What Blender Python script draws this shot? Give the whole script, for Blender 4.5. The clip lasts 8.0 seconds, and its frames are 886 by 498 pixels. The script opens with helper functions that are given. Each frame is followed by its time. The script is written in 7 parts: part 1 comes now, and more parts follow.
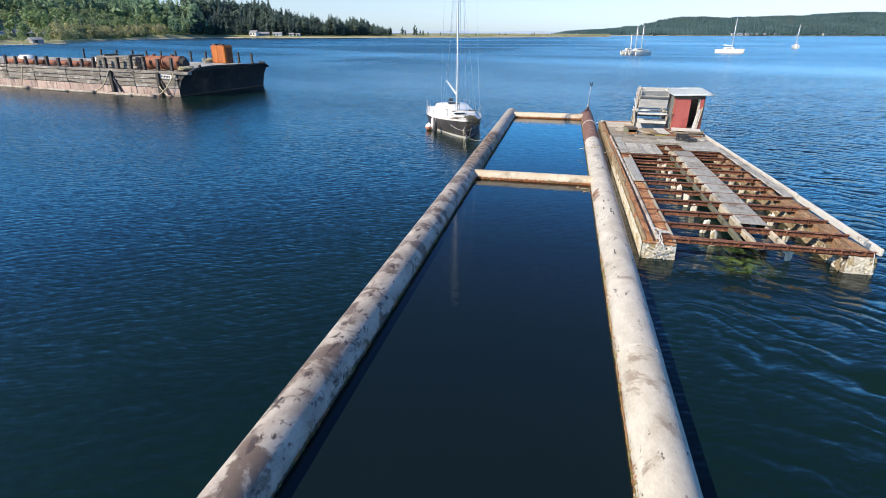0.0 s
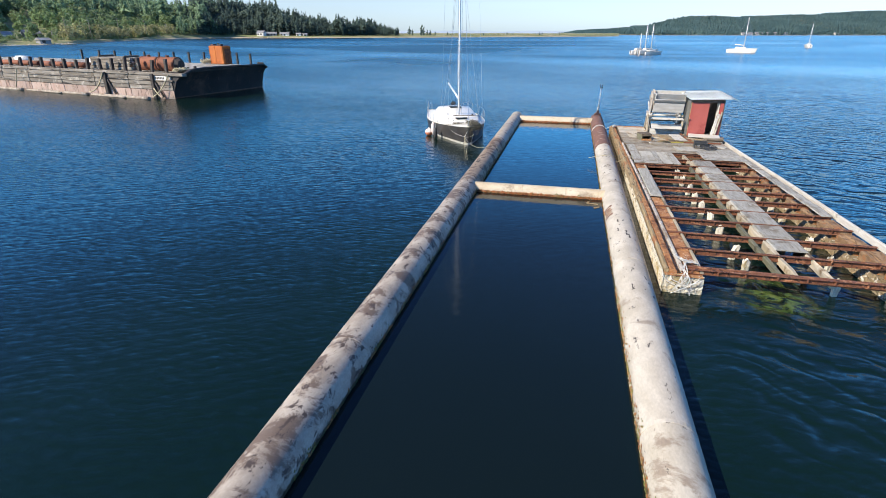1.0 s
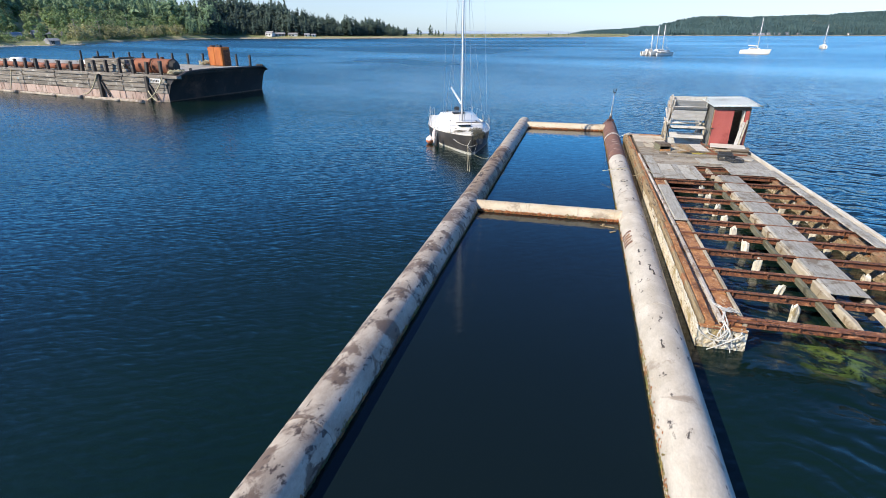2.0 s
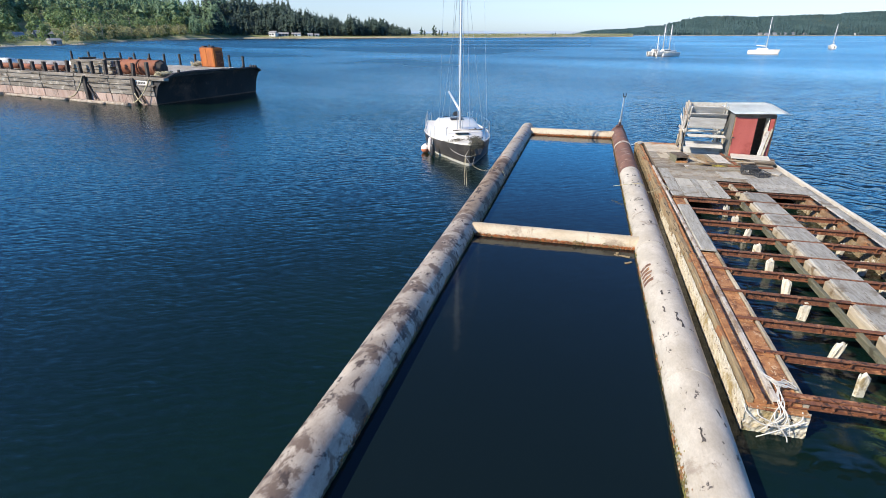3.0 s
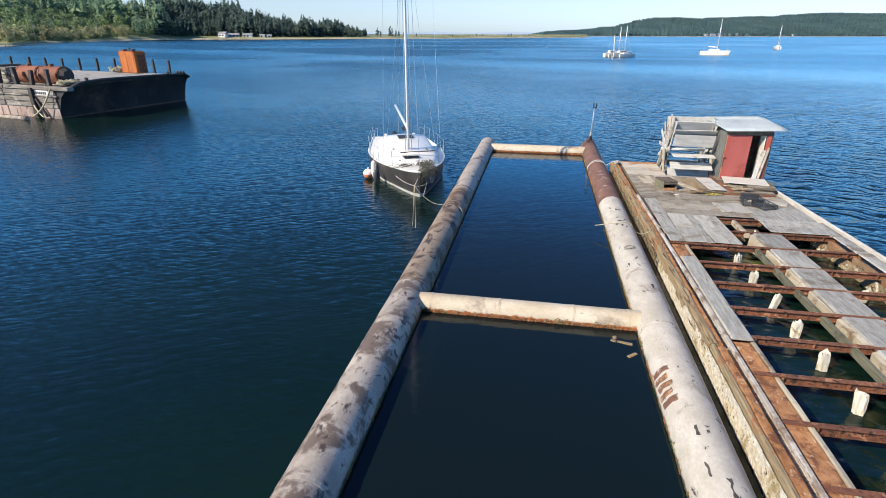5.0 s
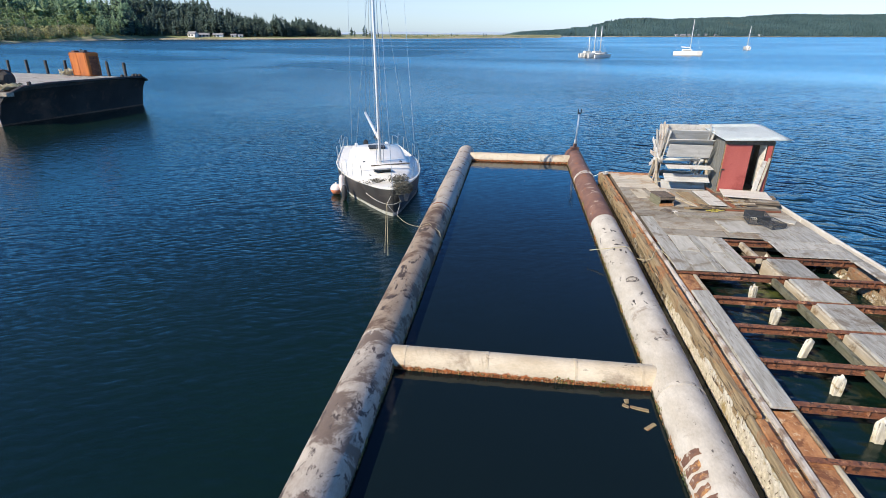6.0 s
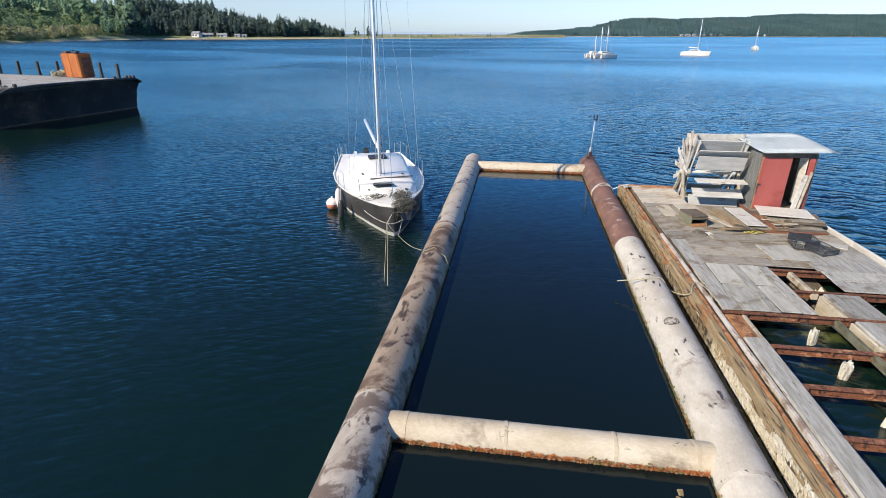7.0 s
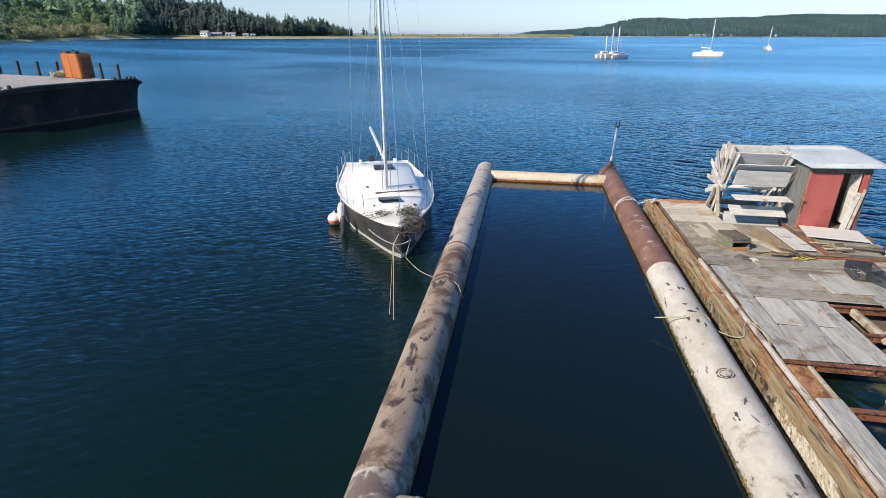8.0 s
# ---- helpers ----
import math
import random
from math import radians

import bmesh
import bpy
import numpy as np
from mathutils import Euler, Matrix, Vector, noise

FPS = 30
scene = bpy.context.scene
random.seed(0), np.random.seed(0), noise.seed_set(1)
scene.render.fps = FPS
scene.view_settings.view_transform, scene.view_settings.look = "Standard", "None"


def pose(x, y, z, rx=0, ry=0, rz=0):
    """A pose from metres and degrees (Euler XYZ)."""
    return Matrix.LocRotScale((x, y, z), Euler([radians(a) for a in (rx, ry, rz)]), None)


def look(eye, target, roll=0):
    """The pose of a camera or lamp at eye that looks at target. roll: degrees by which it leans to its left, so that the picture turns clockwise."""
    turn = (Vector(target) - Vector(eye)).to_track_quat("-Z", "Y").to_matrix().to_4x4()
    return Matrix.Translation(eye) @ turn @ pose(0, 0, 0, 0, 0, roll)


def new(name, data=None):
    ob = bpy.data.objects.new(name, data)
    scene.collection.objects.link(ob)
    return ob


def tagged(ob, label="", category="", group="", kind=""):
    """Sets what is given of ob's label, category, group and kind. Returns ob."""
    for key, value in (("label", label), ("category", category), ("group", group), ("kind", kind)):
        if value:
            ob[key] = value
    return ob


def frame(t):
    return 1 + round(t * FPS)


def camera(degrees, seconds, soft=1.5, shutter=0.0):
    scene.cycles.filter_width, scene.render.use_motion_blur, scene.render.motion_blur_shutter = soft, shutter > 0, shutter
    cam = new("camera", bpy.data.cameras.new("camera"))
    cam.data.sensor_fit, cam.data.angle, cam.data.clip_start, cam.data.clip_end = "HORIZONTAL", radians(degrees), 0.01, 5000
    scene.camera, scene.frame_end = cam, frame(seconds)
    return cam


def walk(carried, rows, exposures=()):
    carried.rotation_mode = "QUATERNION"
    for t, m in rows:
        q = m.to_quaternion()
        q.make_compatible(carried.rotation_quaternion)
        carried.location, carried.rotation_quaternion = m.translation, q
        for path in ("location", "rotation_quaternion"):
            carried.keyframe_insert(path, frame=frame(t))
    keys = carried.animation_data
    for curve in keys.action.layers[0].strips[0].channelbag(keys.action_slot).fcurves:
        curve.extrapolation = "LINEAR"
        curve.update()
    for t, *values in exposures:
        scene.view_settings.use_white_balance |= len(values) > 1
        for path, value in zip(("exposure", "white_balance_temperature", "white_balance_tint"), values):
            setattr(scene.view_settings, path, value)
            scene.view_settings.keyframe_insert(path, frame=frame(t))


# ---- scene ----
cam = camera(81.4, 8.0, soft=0.9)
PATH = [
    (0, (0.626, -0.61, 5.627), (0.543, 1.232, 4.852), 0.2),
    (0.5, (0.76, 0.343, 5.621), (0.665, 2.184, 4.846), 0.1),
    (1, (0.903, 1.363, 5.623), (0.794, 3.204, 4.847), 0.1),
    (1.5, (1.009, 2.425, 5.644), (0.885, 4.264, 4.87), 0.1),
    (3, (1.311, 5.818, 5.671), (1.16, 7.656, 4.896), 0.1),
    (3.5, (1.39, 6.982, 5.69), (1.286, 8.823, 4.916), 0.1),
    (4, (1.44, 8.122, 5.703), (1.348, 9.963, 4.929), 0.1),
    (4.5, (1.515, 9.193, 5.743), (1.454, 11.037, 4.97), 0.1),
    (6, (1.632, 12.362, 5.807), (1.707, 14.206, 5.035), 0.2),
    (6.5, (1.637, 13.318, 5.82), (1.717, 15.161, 5.048), 0.2),
    (7, (1.614, 14.227, 5.823), (1.676, 16.071, 5.051), 0.2),
    (7.5, (1.579, 15.084, 5.832), (1.622, 16.929, 5.06), 0.3),
    (8, (1.51, 15.857, 5.864), (1.547, 17.7, 5.091), 0.3),
]
walk(cam, [(t, look(eye, target, roll)) for t, eye, target, roll in PATH], exposures=[(0.0, 0.46), (4.5, 0.42), (6.0, 0.36), (8.0, 0.32)])

# ---- light ----
SUN_X, SUN_Y = -math.sin(radians(58)), -math.cos(radians(58))
SUN_AZ = math.atan2(SUN_X, SUN_Y)
SUN_EL = radians(35)
world = bpy.data.worlds.new("sky")
scene.world = world
world.use_nodes = True
wn = world.node_tree
sky = wn.nodes.new("ShaderNodeTexSky")
sky.sky_type = "NISHITA"
sky.sun_disc = False
sky.sun_elevation = SUN_EL
sky.sun_rotation = SUN_AZ
sky.air_density, sky.dust_density, sky.ozone_density = 1.0, 0.25, 3.0
wn.nodes["Background"].inputs["Strength"].default_value = 0.122
tint = wn.nodes.new("ShaderNodeMix")
tint.data_type, tint.blend_type = "RGBA", "MULTIPLY"
tint.inputs[0].default_value = 1.0
way = wn.nodes.new("ShaderNodeTexCoord")
rise = wn.nodes.new("ShaderNodeSeparateXYZ")
wn.links.new(way.outputs["Generated"], rise.inputs[0])
span = wn.nodes.new("ShaderNodeMapRange")
span.interpolation_type = "SMOOTHSTEP"
span.inputs["From Min"].default_value, span.inputs["From Max"].default_value = 0.065, 0.12
wn.links.new(rise.outputs["Z"], span.inputs["Value"])
hue = wn.nodes.new("ShaderNodeMix")
hue.data_type = "RGBA"
hue.inputs[7].default_value = (0.352, 1.07, 1.69, 1)
low = wn.nodes.new("ShaderNodeMapRange")
low.inputs["From Min"].default_value, low.inputs["From Max"].default_value = 0.0, 0.055
wn.links.new(rise.outputs["Z"], low.inputs["Value"])
rim = wn.nodes.new("ShaderNodeMix")
rim.data_type = "RGBA"
rim.inputs[6].default_value, rim.inputs[7].default_value = (0.615, 0.795, 1.22, 1), (0.80, 0.845, 1.06, 1)
wn.links.new(low.outputs["Result"], rim.inputs[0])
wn.links.new(rim.outputs[2], hue.inputs[6])
wn.links.new(span.outputs["Result"], hue.inputs[0])
crest = wn.nodes.new("ShaderNodeMapRange")
crest.interpolation_type = "SMOOTHSTEP"
crest.inputs["From Min"].default_value, crest.inputs["From Max"].default_value = 0.17, 0.42
wn.links.new(rise.outputs["Z"], crest.inputs["Value"])
zenith = wn.nodes.new("ShaderNodeMix")
zenith.data_type = "RGBA"
zenith.inputs[7].default_value = (0.34, 0.575, 0.965, 1)
wn.links.new(crest.outputs["Result"], zenith.inputs[0])
wn.links.new(hue.outputs[2], zenith.inputs[6])
dome = wn.nodes.new("ShaderNodeMapRange")
dome.interpolation_type = "SMOOTHSTEP"
dome.inputs["From Min"].default_value, dome.inputs["From Max"].default_value = 0.68, 0.93
wn.links.new(rise.outputs["Z"], dome.inputs["Value"])
overhead = wn.nodes.new("ShaderNodeMix")
overhead.data_type = "RGBA"
overhead.inputs[7].default_value = (0.66, 0.74, 0.86, 1)
wn.links.new(dome.outputs["Result"], overhead.inputs[0])
wn.links.new(zenith.outputs[2], overhead.inputs[6])
wn.links.new(overhead.outputs[2], tint.inputs[7])
wisp_map = wn.nodes.new("ShaderNodeMapping")
wisp_map.inputs["Scale"].default_value = (2.2, 2.2, 20.0)
wn.links.new(way.outputs["Generated"], wisp_map.inputs["Vector"])
wisp = wn.nodes.new("ShaderNodeTexNoise")
wisp.inputs["Scale"].default_value, wisp.inputs["Detail"].default_value, wisp.inputs["Distortion"].default_value = 1.6, 6.0, 0.5
wn.links.new(wisp_map.outputs["Vector"], wisp.inputs["Vector"])
thin = wn.nodes.new("ShaderNodeMapRange")
thin.interpolation_type = "SMOOTHSTEP"
thin.inputs["From Min"].default_value, thin.inputs["From Max"].default_value, thin.inputs["To Max"].default_value = 0.52, 0.75, 0.04
wn.links.new(wisp.outputs["Fac"], thin.inputs["Value"])
cloud = wn.nodes.new("ShaderNodeMix")
cloud.data_type = "RGBA"
cloud.inputs[7].default_value = (9.0, 9.0, 9.0, 1)
wn.links.new(thin.outputs["Result"], cloud.inputs[0])
wn.links.new(sky.outputs["Color"], cloud.inputs[6])
wn.links.new(cloud.outputs[2], tint.inputs[6])
wn.links.new(tint.outputs[2], wn.nodes["Background"].inputs["Color"])
sun = new("sun", bpy.data.lights.new("sun", "SUN"))
sun.data.energy, sun.data.angle, sun.data.color = 5.0, radians(0.5), (1.0, 0.885, 0.715)
sun.matrix_world = look((0, 0, 0), (-SUN_X * math.cos(SUN_EL), -SUN_Y * math.cos(SUN_EL), -math.sin(SUN_EL)))


# ---- materials ----
def node(nt, kind, **inputs):
    n = nt.nodes.new(kind)
    for key, value in inputs.items():
        n.inputs[key.replace("_", " ")].default_value = value
    return n


def link(nt, a, b):
    nt.links.new(a, b)


def ramp(nt, source, lo, hi, smooth=True):
    r = nt.nodes.new("ShaderNodeMapRange")
    r.interpolation_type = "SMOOTHSTEP" if smooth else "LINEAR"
    r.inputs["From Min"].default_value, r.inputs["From Max"].default_value = lo, hi
    link(nt, source, r.inputs["Value"])
    return r.outputs["Result"]


def mixed(nt, factor, a, b):
    m = nt.nodes.new("ShaderNodeMix")
    m.data_type = "RGBA"
    link(nt, factor, m.inputs["Factor"])
    for side, value in (("A", a), ("B", b)):
        socket = [s for s in m.inputs if s.name == side and s.type == "RGBA"][0]
        if isinstance(value, tuple):
            socket.default_value = (*value, 1)
        else:
            link(nt, value, socket)
    return [s for s in m.outputs if s.type == "RGBA"][0]


def surface(name, c1, c2, scale=3.0, rough=0.75, metal=0.0, bump=0.25, fine=45.0, stretch=(1, 1, 1),
            stain=None, stain_scale=1.2, stain_lo=0.52, stain_hi=0.62, stain2=None, stain2_scale=5.0, stain2_lo=0.58, stain2_hi=0.66,
            vary=0.12, depth=0.012, island=False, tide=None, leafy=0.0):
    """A weathered surface: two mottled tones, two kinds of stain with shapes of their own, fine grain and relief."""
    m = bpy.data.materials.new(name)
    m.use_nodes = True
    nt = m.node_tree
    bsdf = nt.nodes["Principled BSDF"]
    coord = nt.nodes.new("ShaderNodeTexCoord")
    info = nt.nodes.new("ShaderNodeObjectInfo")
    geo = nt.nodes.new("ShaderNodeNewGeometry")
    chance = geo.outputs["Random Per Island"] if island else info.outputs["Random"]
    shift = nt.nodes.new("ShaderNodeVectorMath")
    shift.operation = "MULTIPLY_ADD"
    shift.inputs[1].default_value = (37.0, 53.0, 71.0)
    link(nt, chance, shift.inputs[0])
    link(nt, coord.outputs["Object"], shift.inputs[2])
    mapping = nt.nodes.new("ShaderNodeMapping")
    mapping.inputs["Scale"].default_value = stretch
    link(nt, shift.outputs[0], mapping.inputs["Vector"])
    place = mapping.outputs["Vector"]
    mid = node(nt, "ShaderNodeTexNoise", Scale=scale, Detail=7.0, Roughness=0.62)
    grain = node(nt, "ShaderNodeTexNoise", Scale=fine, Detail=4.0, Roughness=0.7)
    link(nt, place, mid.inputs["Vector"])
    link(nt, place, grain.inputs["Vector"])
    colour = mixed(nt, ramp(nt, mid.outputs["Fac"], 0.32, 0.68), c1, c2)
    for tone, size, lo, hi in ((stain, stain_scale, stain_lo, stain_hi), (stain2, stain2_scale, stain2_lo, stain2_hi)):
        if tone:
            spots = node(nt, "ShaderNodeTexNoise", Scale=size, Detail=9.0, Roughness=0.68, Distortion=0.4)
            link(nt, shift.outputs[0] if tone is stain else place, spots.inputs["Vector"])
            colour = mixed(nt, ramp(nt, spots.outputs["Fac"], lo, hi), colour, tone)
    if tide:
        tone, level_z, ragged = tide
        axes = nt.nodes.new("ShaderNodeSeparateXYZ")
        link(nt, coord.outputs["Object"], axes.inputs[0])
        edge = node(nt, "ShaderNodeTexNoise", Scale=7.0, Detail=6.0, Roughness=0.7)
        link(nt, coord.outputs["Object"], edge.inputs["Vector"])
        reach = nt.nodes.new("ShaderNodeMath")
        reach.operation = "MULTIPLY_ADD"
        reach.inputs[1].default_value = ragged
        link(nt, edge.outputs["Fac"], reach.inputs[0])
        link(nt, axes.outputs["Z"], reach.inputs[2])
        crusty = node(nt, "ShaderNodeTexNoise", Scale=13.0, Detail=5.0, Roughness=0.7)
        link(nt, coord.outputs["Object"], crusty.inputs["Vector"])
        belt = mixed(nt, ramp(nt, crusty.outputs["Fac"], 0.42, 0.58), tone, tuple(c * 0.3 for c in tone))
        colour = mixed(nt, ramp(nt, reach.outputs[0], level_z + ragged * 0.5 + 0.02, level_z + ragged * 0.5 - 0.02), colour, belt)
    hsv = nt.nodes.new("ShaderNodeHueSaturation")
    level = nt.nodes.new("ShaderNodeMath")
    level.operation = "MULTIPLY_ADD"
    level.inputs[1].default_value = 0.5
    link(nt, grain.outputs["Fac"], level.inputs[0])
    vary_node = nt.nodes.new("ShaderNodeMapRange")
    vary_node.inputs["To Min"].default_value, vary_node.inputs["To Max"].default_value = 0.75 - vary, 0.75 + vary
    link(nt, chance, vary_node.inputs["Value"])
    link(nt, vary_node.outputs["Result"], level.inputs[2])
    link(nt, level.outputs[0], hsv.inputs["Value"])
    link(nt, colour, hsv.inputs["Color"])
    link(nt, hsv.outputs["Color"], bsdf.inputs["Base Color"])
    r = nt.nodes.new("ShaderNodeMapRange")
    r.inputs["To Min"].default_value, r.inputs["To Max"].default_value = max(rough - 0.18, 0.02), min(rough + 0.15, 1)
    link(nt, mid.outputs["Fac"], r.inputs["Value"])
    link(nt, r.outputs["Result"], bsdf.inputs["Roughness"])
    bsdf.inputs["Metallic"].default_value = metal
    add = nt.nodes.new("ShaderNodeMath")
    add.operation = "MULTIPLY_ADD"
    add.inputs[1].default_value = 0.45
    link(nt, grain.outputs["Fac"], add.inputs[0])
    link(nt, mid.outputs["Fac"], add.inputs[2])
    b = node(nt, "ShaderNodeBump", Strength=bump, Distance=depth)
    link(nt, add.outputs[0], b.inputs["Height"])
    link(nt, b.outputs["Normal"], bsdf.inputs["Normal"])
    if leafy:
        glow = nt.nodes.new("ShaderNodeBsdfTranslucent")
        link(nt, hsv.outputs["Color"], glow.inputs["Color"])
        blend = nt.nodes.new("ShaderNodeMixShader")
        blend.inputs[0].default_value = leafy
        link(nt, bsdf.outputs[0], blend.inputs[1])
        link(nt, glow.outputs[0], blend.inputs[2])
        link(nt, blend.outputs[0], nt.nodes["Material Output"].inputs["Surface"])
    return m


DOCK_TURN = -10.03
DOCK = pose(0, 0, 0, 0, 0, DOCK_TURN)


def water_surface():
    """Deep green-blue sea: a mirror-like skin broken by wind ripples, calmer inside the pen and in slick patches."""
    m = bpy.data.materials.new("sea_water")
    m.use_nodes = True
    nt = m.node_tree
    bsdf = nt.nodes["Principled BSDF"]
    coord = nt.nodes.new("ShaderNodeTexCoord")
    turn = nt.nodes.new("ShaderNodeMapping")
    turn.inputs["Rotation"].default_value = (0, 0, radians(-DOCK_TURN))
    link(nt, coord.outputs["Object"], turn.inputs["Vector"])
    axes = nt.nodes.new("ShaderNodeSeparateXYZ")
    link(nt, turn.outputs["Vector"], axes.inputs[0])

    def both(a, b, op="MULTIPLY"):
        n = nt.nodes.new("ShaderNodeMath")
        n.operation = op
        for i, v in enumerate((a, b)):
            if isinstance(v, float):
                n.inputs[i].default_value = v
            else:
                link(nt, v, n.inputs[i])
        return n.outputs[0]

    # the sheltered pen between the two long pipes
    pen = both(ramp(nt, axes.outputs["X"], -2.9, -2.3), ramp(nt, axes.outputs["X"], 2.5, 1.9))
    pen = both(both(pen, ramp(nt, axes.outputs["Y"], 39.0, 37.0)), ramp(nt, axes.outputs["Y"], -9.0, -6.0))
    slick = node(nt, "ShaderNodeTexNoise", Scale=0.016, Detail=4.0, Roughness=0.55, Distortion=0.8)
    stretch = nt.nodes.new("ShaderNodeMapping")
    stretch.inputs["Rotation"].default_value = (0, 0, radians(12))
    stretch.inputs["Scale"].default_value = (0.5, 1.0, 1.0)
    link(nt, coord.outputs["Object"], stretch.inputs["Vector"])
    link(nt, stretch.outputs["Vector"], slick.inputs["Vector"])
    wind = ramp(nt, slick.outputs["Fac"], 0.36, 0.6)
    wave_map = nt.nodes.new("ShaderNodeMapping")
    wave_map.inputs["Rotation"].default_value = (0, 0, radians(-8))
    wave_map.inputs["Scale"].default_value = (0.6, 1.0, 1.0)
    link(nt, coord.outputs["Object"], wave_map.inputs["Vector"])
    strength = both(both(wind, 0.5), 0.72, "ADD")
    calm = both(both(pen, -0.81), 1.0, "ADD")
    lee = nt.nodes.new("ShaderNodeMapRange")
    lee.inputs["From Min"].default_value, lee.inputs["From Max"].default_value = -34.0, 50.0
    lee.inputs["To Min"].default_value, lee.inputs["To Max"].default_value = 1.45, 0.66
    link(nt, axes.outputs["X"], lee.inputs["Value"])
    # a long smooth slick lies across the bay
    lane = nt.nodes.new("ShaderNodeVectorMath")
    lane.operation = "DOT_PRODUCT"
    lane.inputs[1].default_value = (0.576, 0.818, 0.0)
    link(nt, coord.outputs["Object"], lane.inputs[0])
    drift = node(nt, "ShaderNodeTexNoise", Scale=0.022, Detail=5.0, Roughness=0.6)
    link(nt, coord.outputs["Object"], drift.inputs["Vector"])
    off = both(both(lane.outputs["Value"], -118.0, "ADD"), both(drift.outputs["Fac"], 16.0), "ADD")
    gap = nt.nodes.new("ShaderNodeMath")
    gap.operation = "ABSOLUTE"
    link(nt, off, gap.inputs[0])
    smooth_lane = ramp(nt, gap.outputs[0], 24.0, 4.0)
    strength = both(strength, both(both(smooth_lane, -0.42), 1.0, "ADD"))
    strength = both(both(strength, lee.outputs["Result"]), calm)

    def vec(op, a, b):
        n = nt.nodes.new("ShaderNodeVectorMath")
        n.operation = op
        for i, v in enumerate((a, b)):
            if isinstance(v, tuple):
                n.inputs[i].default_value = v
            elif v is not None:
                link(nt, v, n.inputs[i])
        return n.outputs[0]

    def scaled_by(v, f):
        n = nt.nodes.new("ShaderNodeVectorMath")
        n.operation = "SCALE"
        link(nt, v, n.inputs[0])
        if isinstance(f, float):
            n.inputs["Scale"].default_value = f
        else:
            link(nt, f, n.inputs["Scale"])
        return n.outputs[0]

    def wander(size, reach):
        """The place, pushed about so that crests bend and break off."""
        n = node(nt, "ShaderNodeTexNoise", Scale=size, Detail=2.0, Roughness=0.5)
        link(nt, coord.outputs["Object"], n.inputs["Vector"])
        return vec("ADD", coord.outputs["Object"], vec("MULTIPLY", vec("SUBTRACT", n.outputs["Color"], (0.5, 0.5, 0.5)), (reach, reach, 0.0)))

    def train(place, crest, length, steep, patch, share=None):
        """One train of ripples: crests at an angle to the x axis, narrow above and flat below, in patches."""
        a = radians(crest + 90)
        k = 2 * math.pi / length
        dot = nt.nodes.new("ShaderNodeVectorMath")
        dot.operation = "DOT_PRODUCT"
        dot.inputs[1].default_value = (k * math.cos(a), k * math.sin(a), 0.0)
        link(nt, place, dot.inputs[0])
        up = nt.nodes.new("ShaderNodeMath")
        up.operation = "SINE"
        link(nt, dot.outputs["Value"], up.inputs[0])
        lean = nt.nodes.new("ShaderNodeMath")
        lean.operation = "COSINE"
        link(nt, dot.outputs["Value"], lean.inputs[0])
        shape = both(both(both(up.outputs[0], 0.5), 0.5, "ADD"), lean.outputs[0])
        if share is not None:
            shape = both(both(both(up.outputs[0], 0.55), 0.45, "ADD"), shape)
        spread = node(nt, "ShaderNodeTexNoise", Scale=patch, Detail=1.0)
        link(nt, vec("ADD", coord.outputs["Object"], (crest * 1.7, length * 90, 0.0)), spread.inputs["Vector"])
        shape = both(shape, both(both(ramp(nt, spread.outputs["Fac"], 0.36, 0.66), 0.85), 0.15, "ADD"))
        if share is not None:
            shape = both(shape, share)
        flow = nt.nodes.new("ShaderNodeCombineXYZ")
        flow.inputs[0].default_value, flow.inputs[1].default_value = steep * math.cos(a), steep * math.sin(a)
        return scaled_by(flow.outputs[0], shape)

    # small ripples everywhere, longer waves on the open side of the float
    exposed = both(ramp(nt, axes.outputs["X"], 2.0, 6.5), both(both(ramp(nt, axes.outputs["Y"], 95.0, 42.0), 0.6), 0.4, "ADD"))
    fine, broad = wander(1.3, 0.42), wander(0.75, 1.7)
    slope = None
    for place, crest, length, steep, patch, share in RIPPLES:
        h = train(fine if place == "fine" else broad, crest, length, steep, patch, exposed if share else None)
        slope = h if slope is None else vec("ADD", slope, h)
    chop = node(nt, "ShaderNodeTexNoise", Scale=7.0, Detail=2.0, Roughness=0.55, Distortion=0.4)
    link(nt, wave_map.outputs["Vector"], chop.inputs["Vector"])
    slope = vec("ADD", slope, vec("MULTIPLY", vec("SUBTRACT", chop.outputs["Color"], (0.5, 0.5, 0.5)), (CHOP * 0.8, CHOP, 0.0)))
    scaled = nt.nodes.new("ShaderNodeVectorMath")
    scaled.operation = "SCALE"
    link(nt, slope, scaled.inputs[0])
    link(nt, strength, scaled.inputs["Scale"])
    # far out only the near faces of the waves are seen, so the skin leans back towards the pen
    lean_back = scaled_by(vec("NORMALIZE", coord.outputs["Object"], None), both(ramp(nt, axes.outputs["Y"], 40.0, 150.0), -0.04))
    normal = vec("NORMALIZE", vec("ADD", vec("ADD", scaled.outputs[0], lean_back), (0.0, 0.0, 1.0)), None)
    link(nt, normal, bsdf.inputs["Normal"])
    murk = node(nt, "ShaderNodeTexNoise", Scale=0.12, Detail=3.0)
    link(nt, coord.outputs["Object"], murk.inputs["Vector"])
    open_sea = mixed(nt, ramp(nt, murk.outputs["Fac"], 0.3, 0.7), (0.0026, 0.0112, 0.0094), (0.0038, 0.0146, 0.0100))
    water = mixed(nt, pen, open_sea, (0.0046, 0.0100, 0.0104))
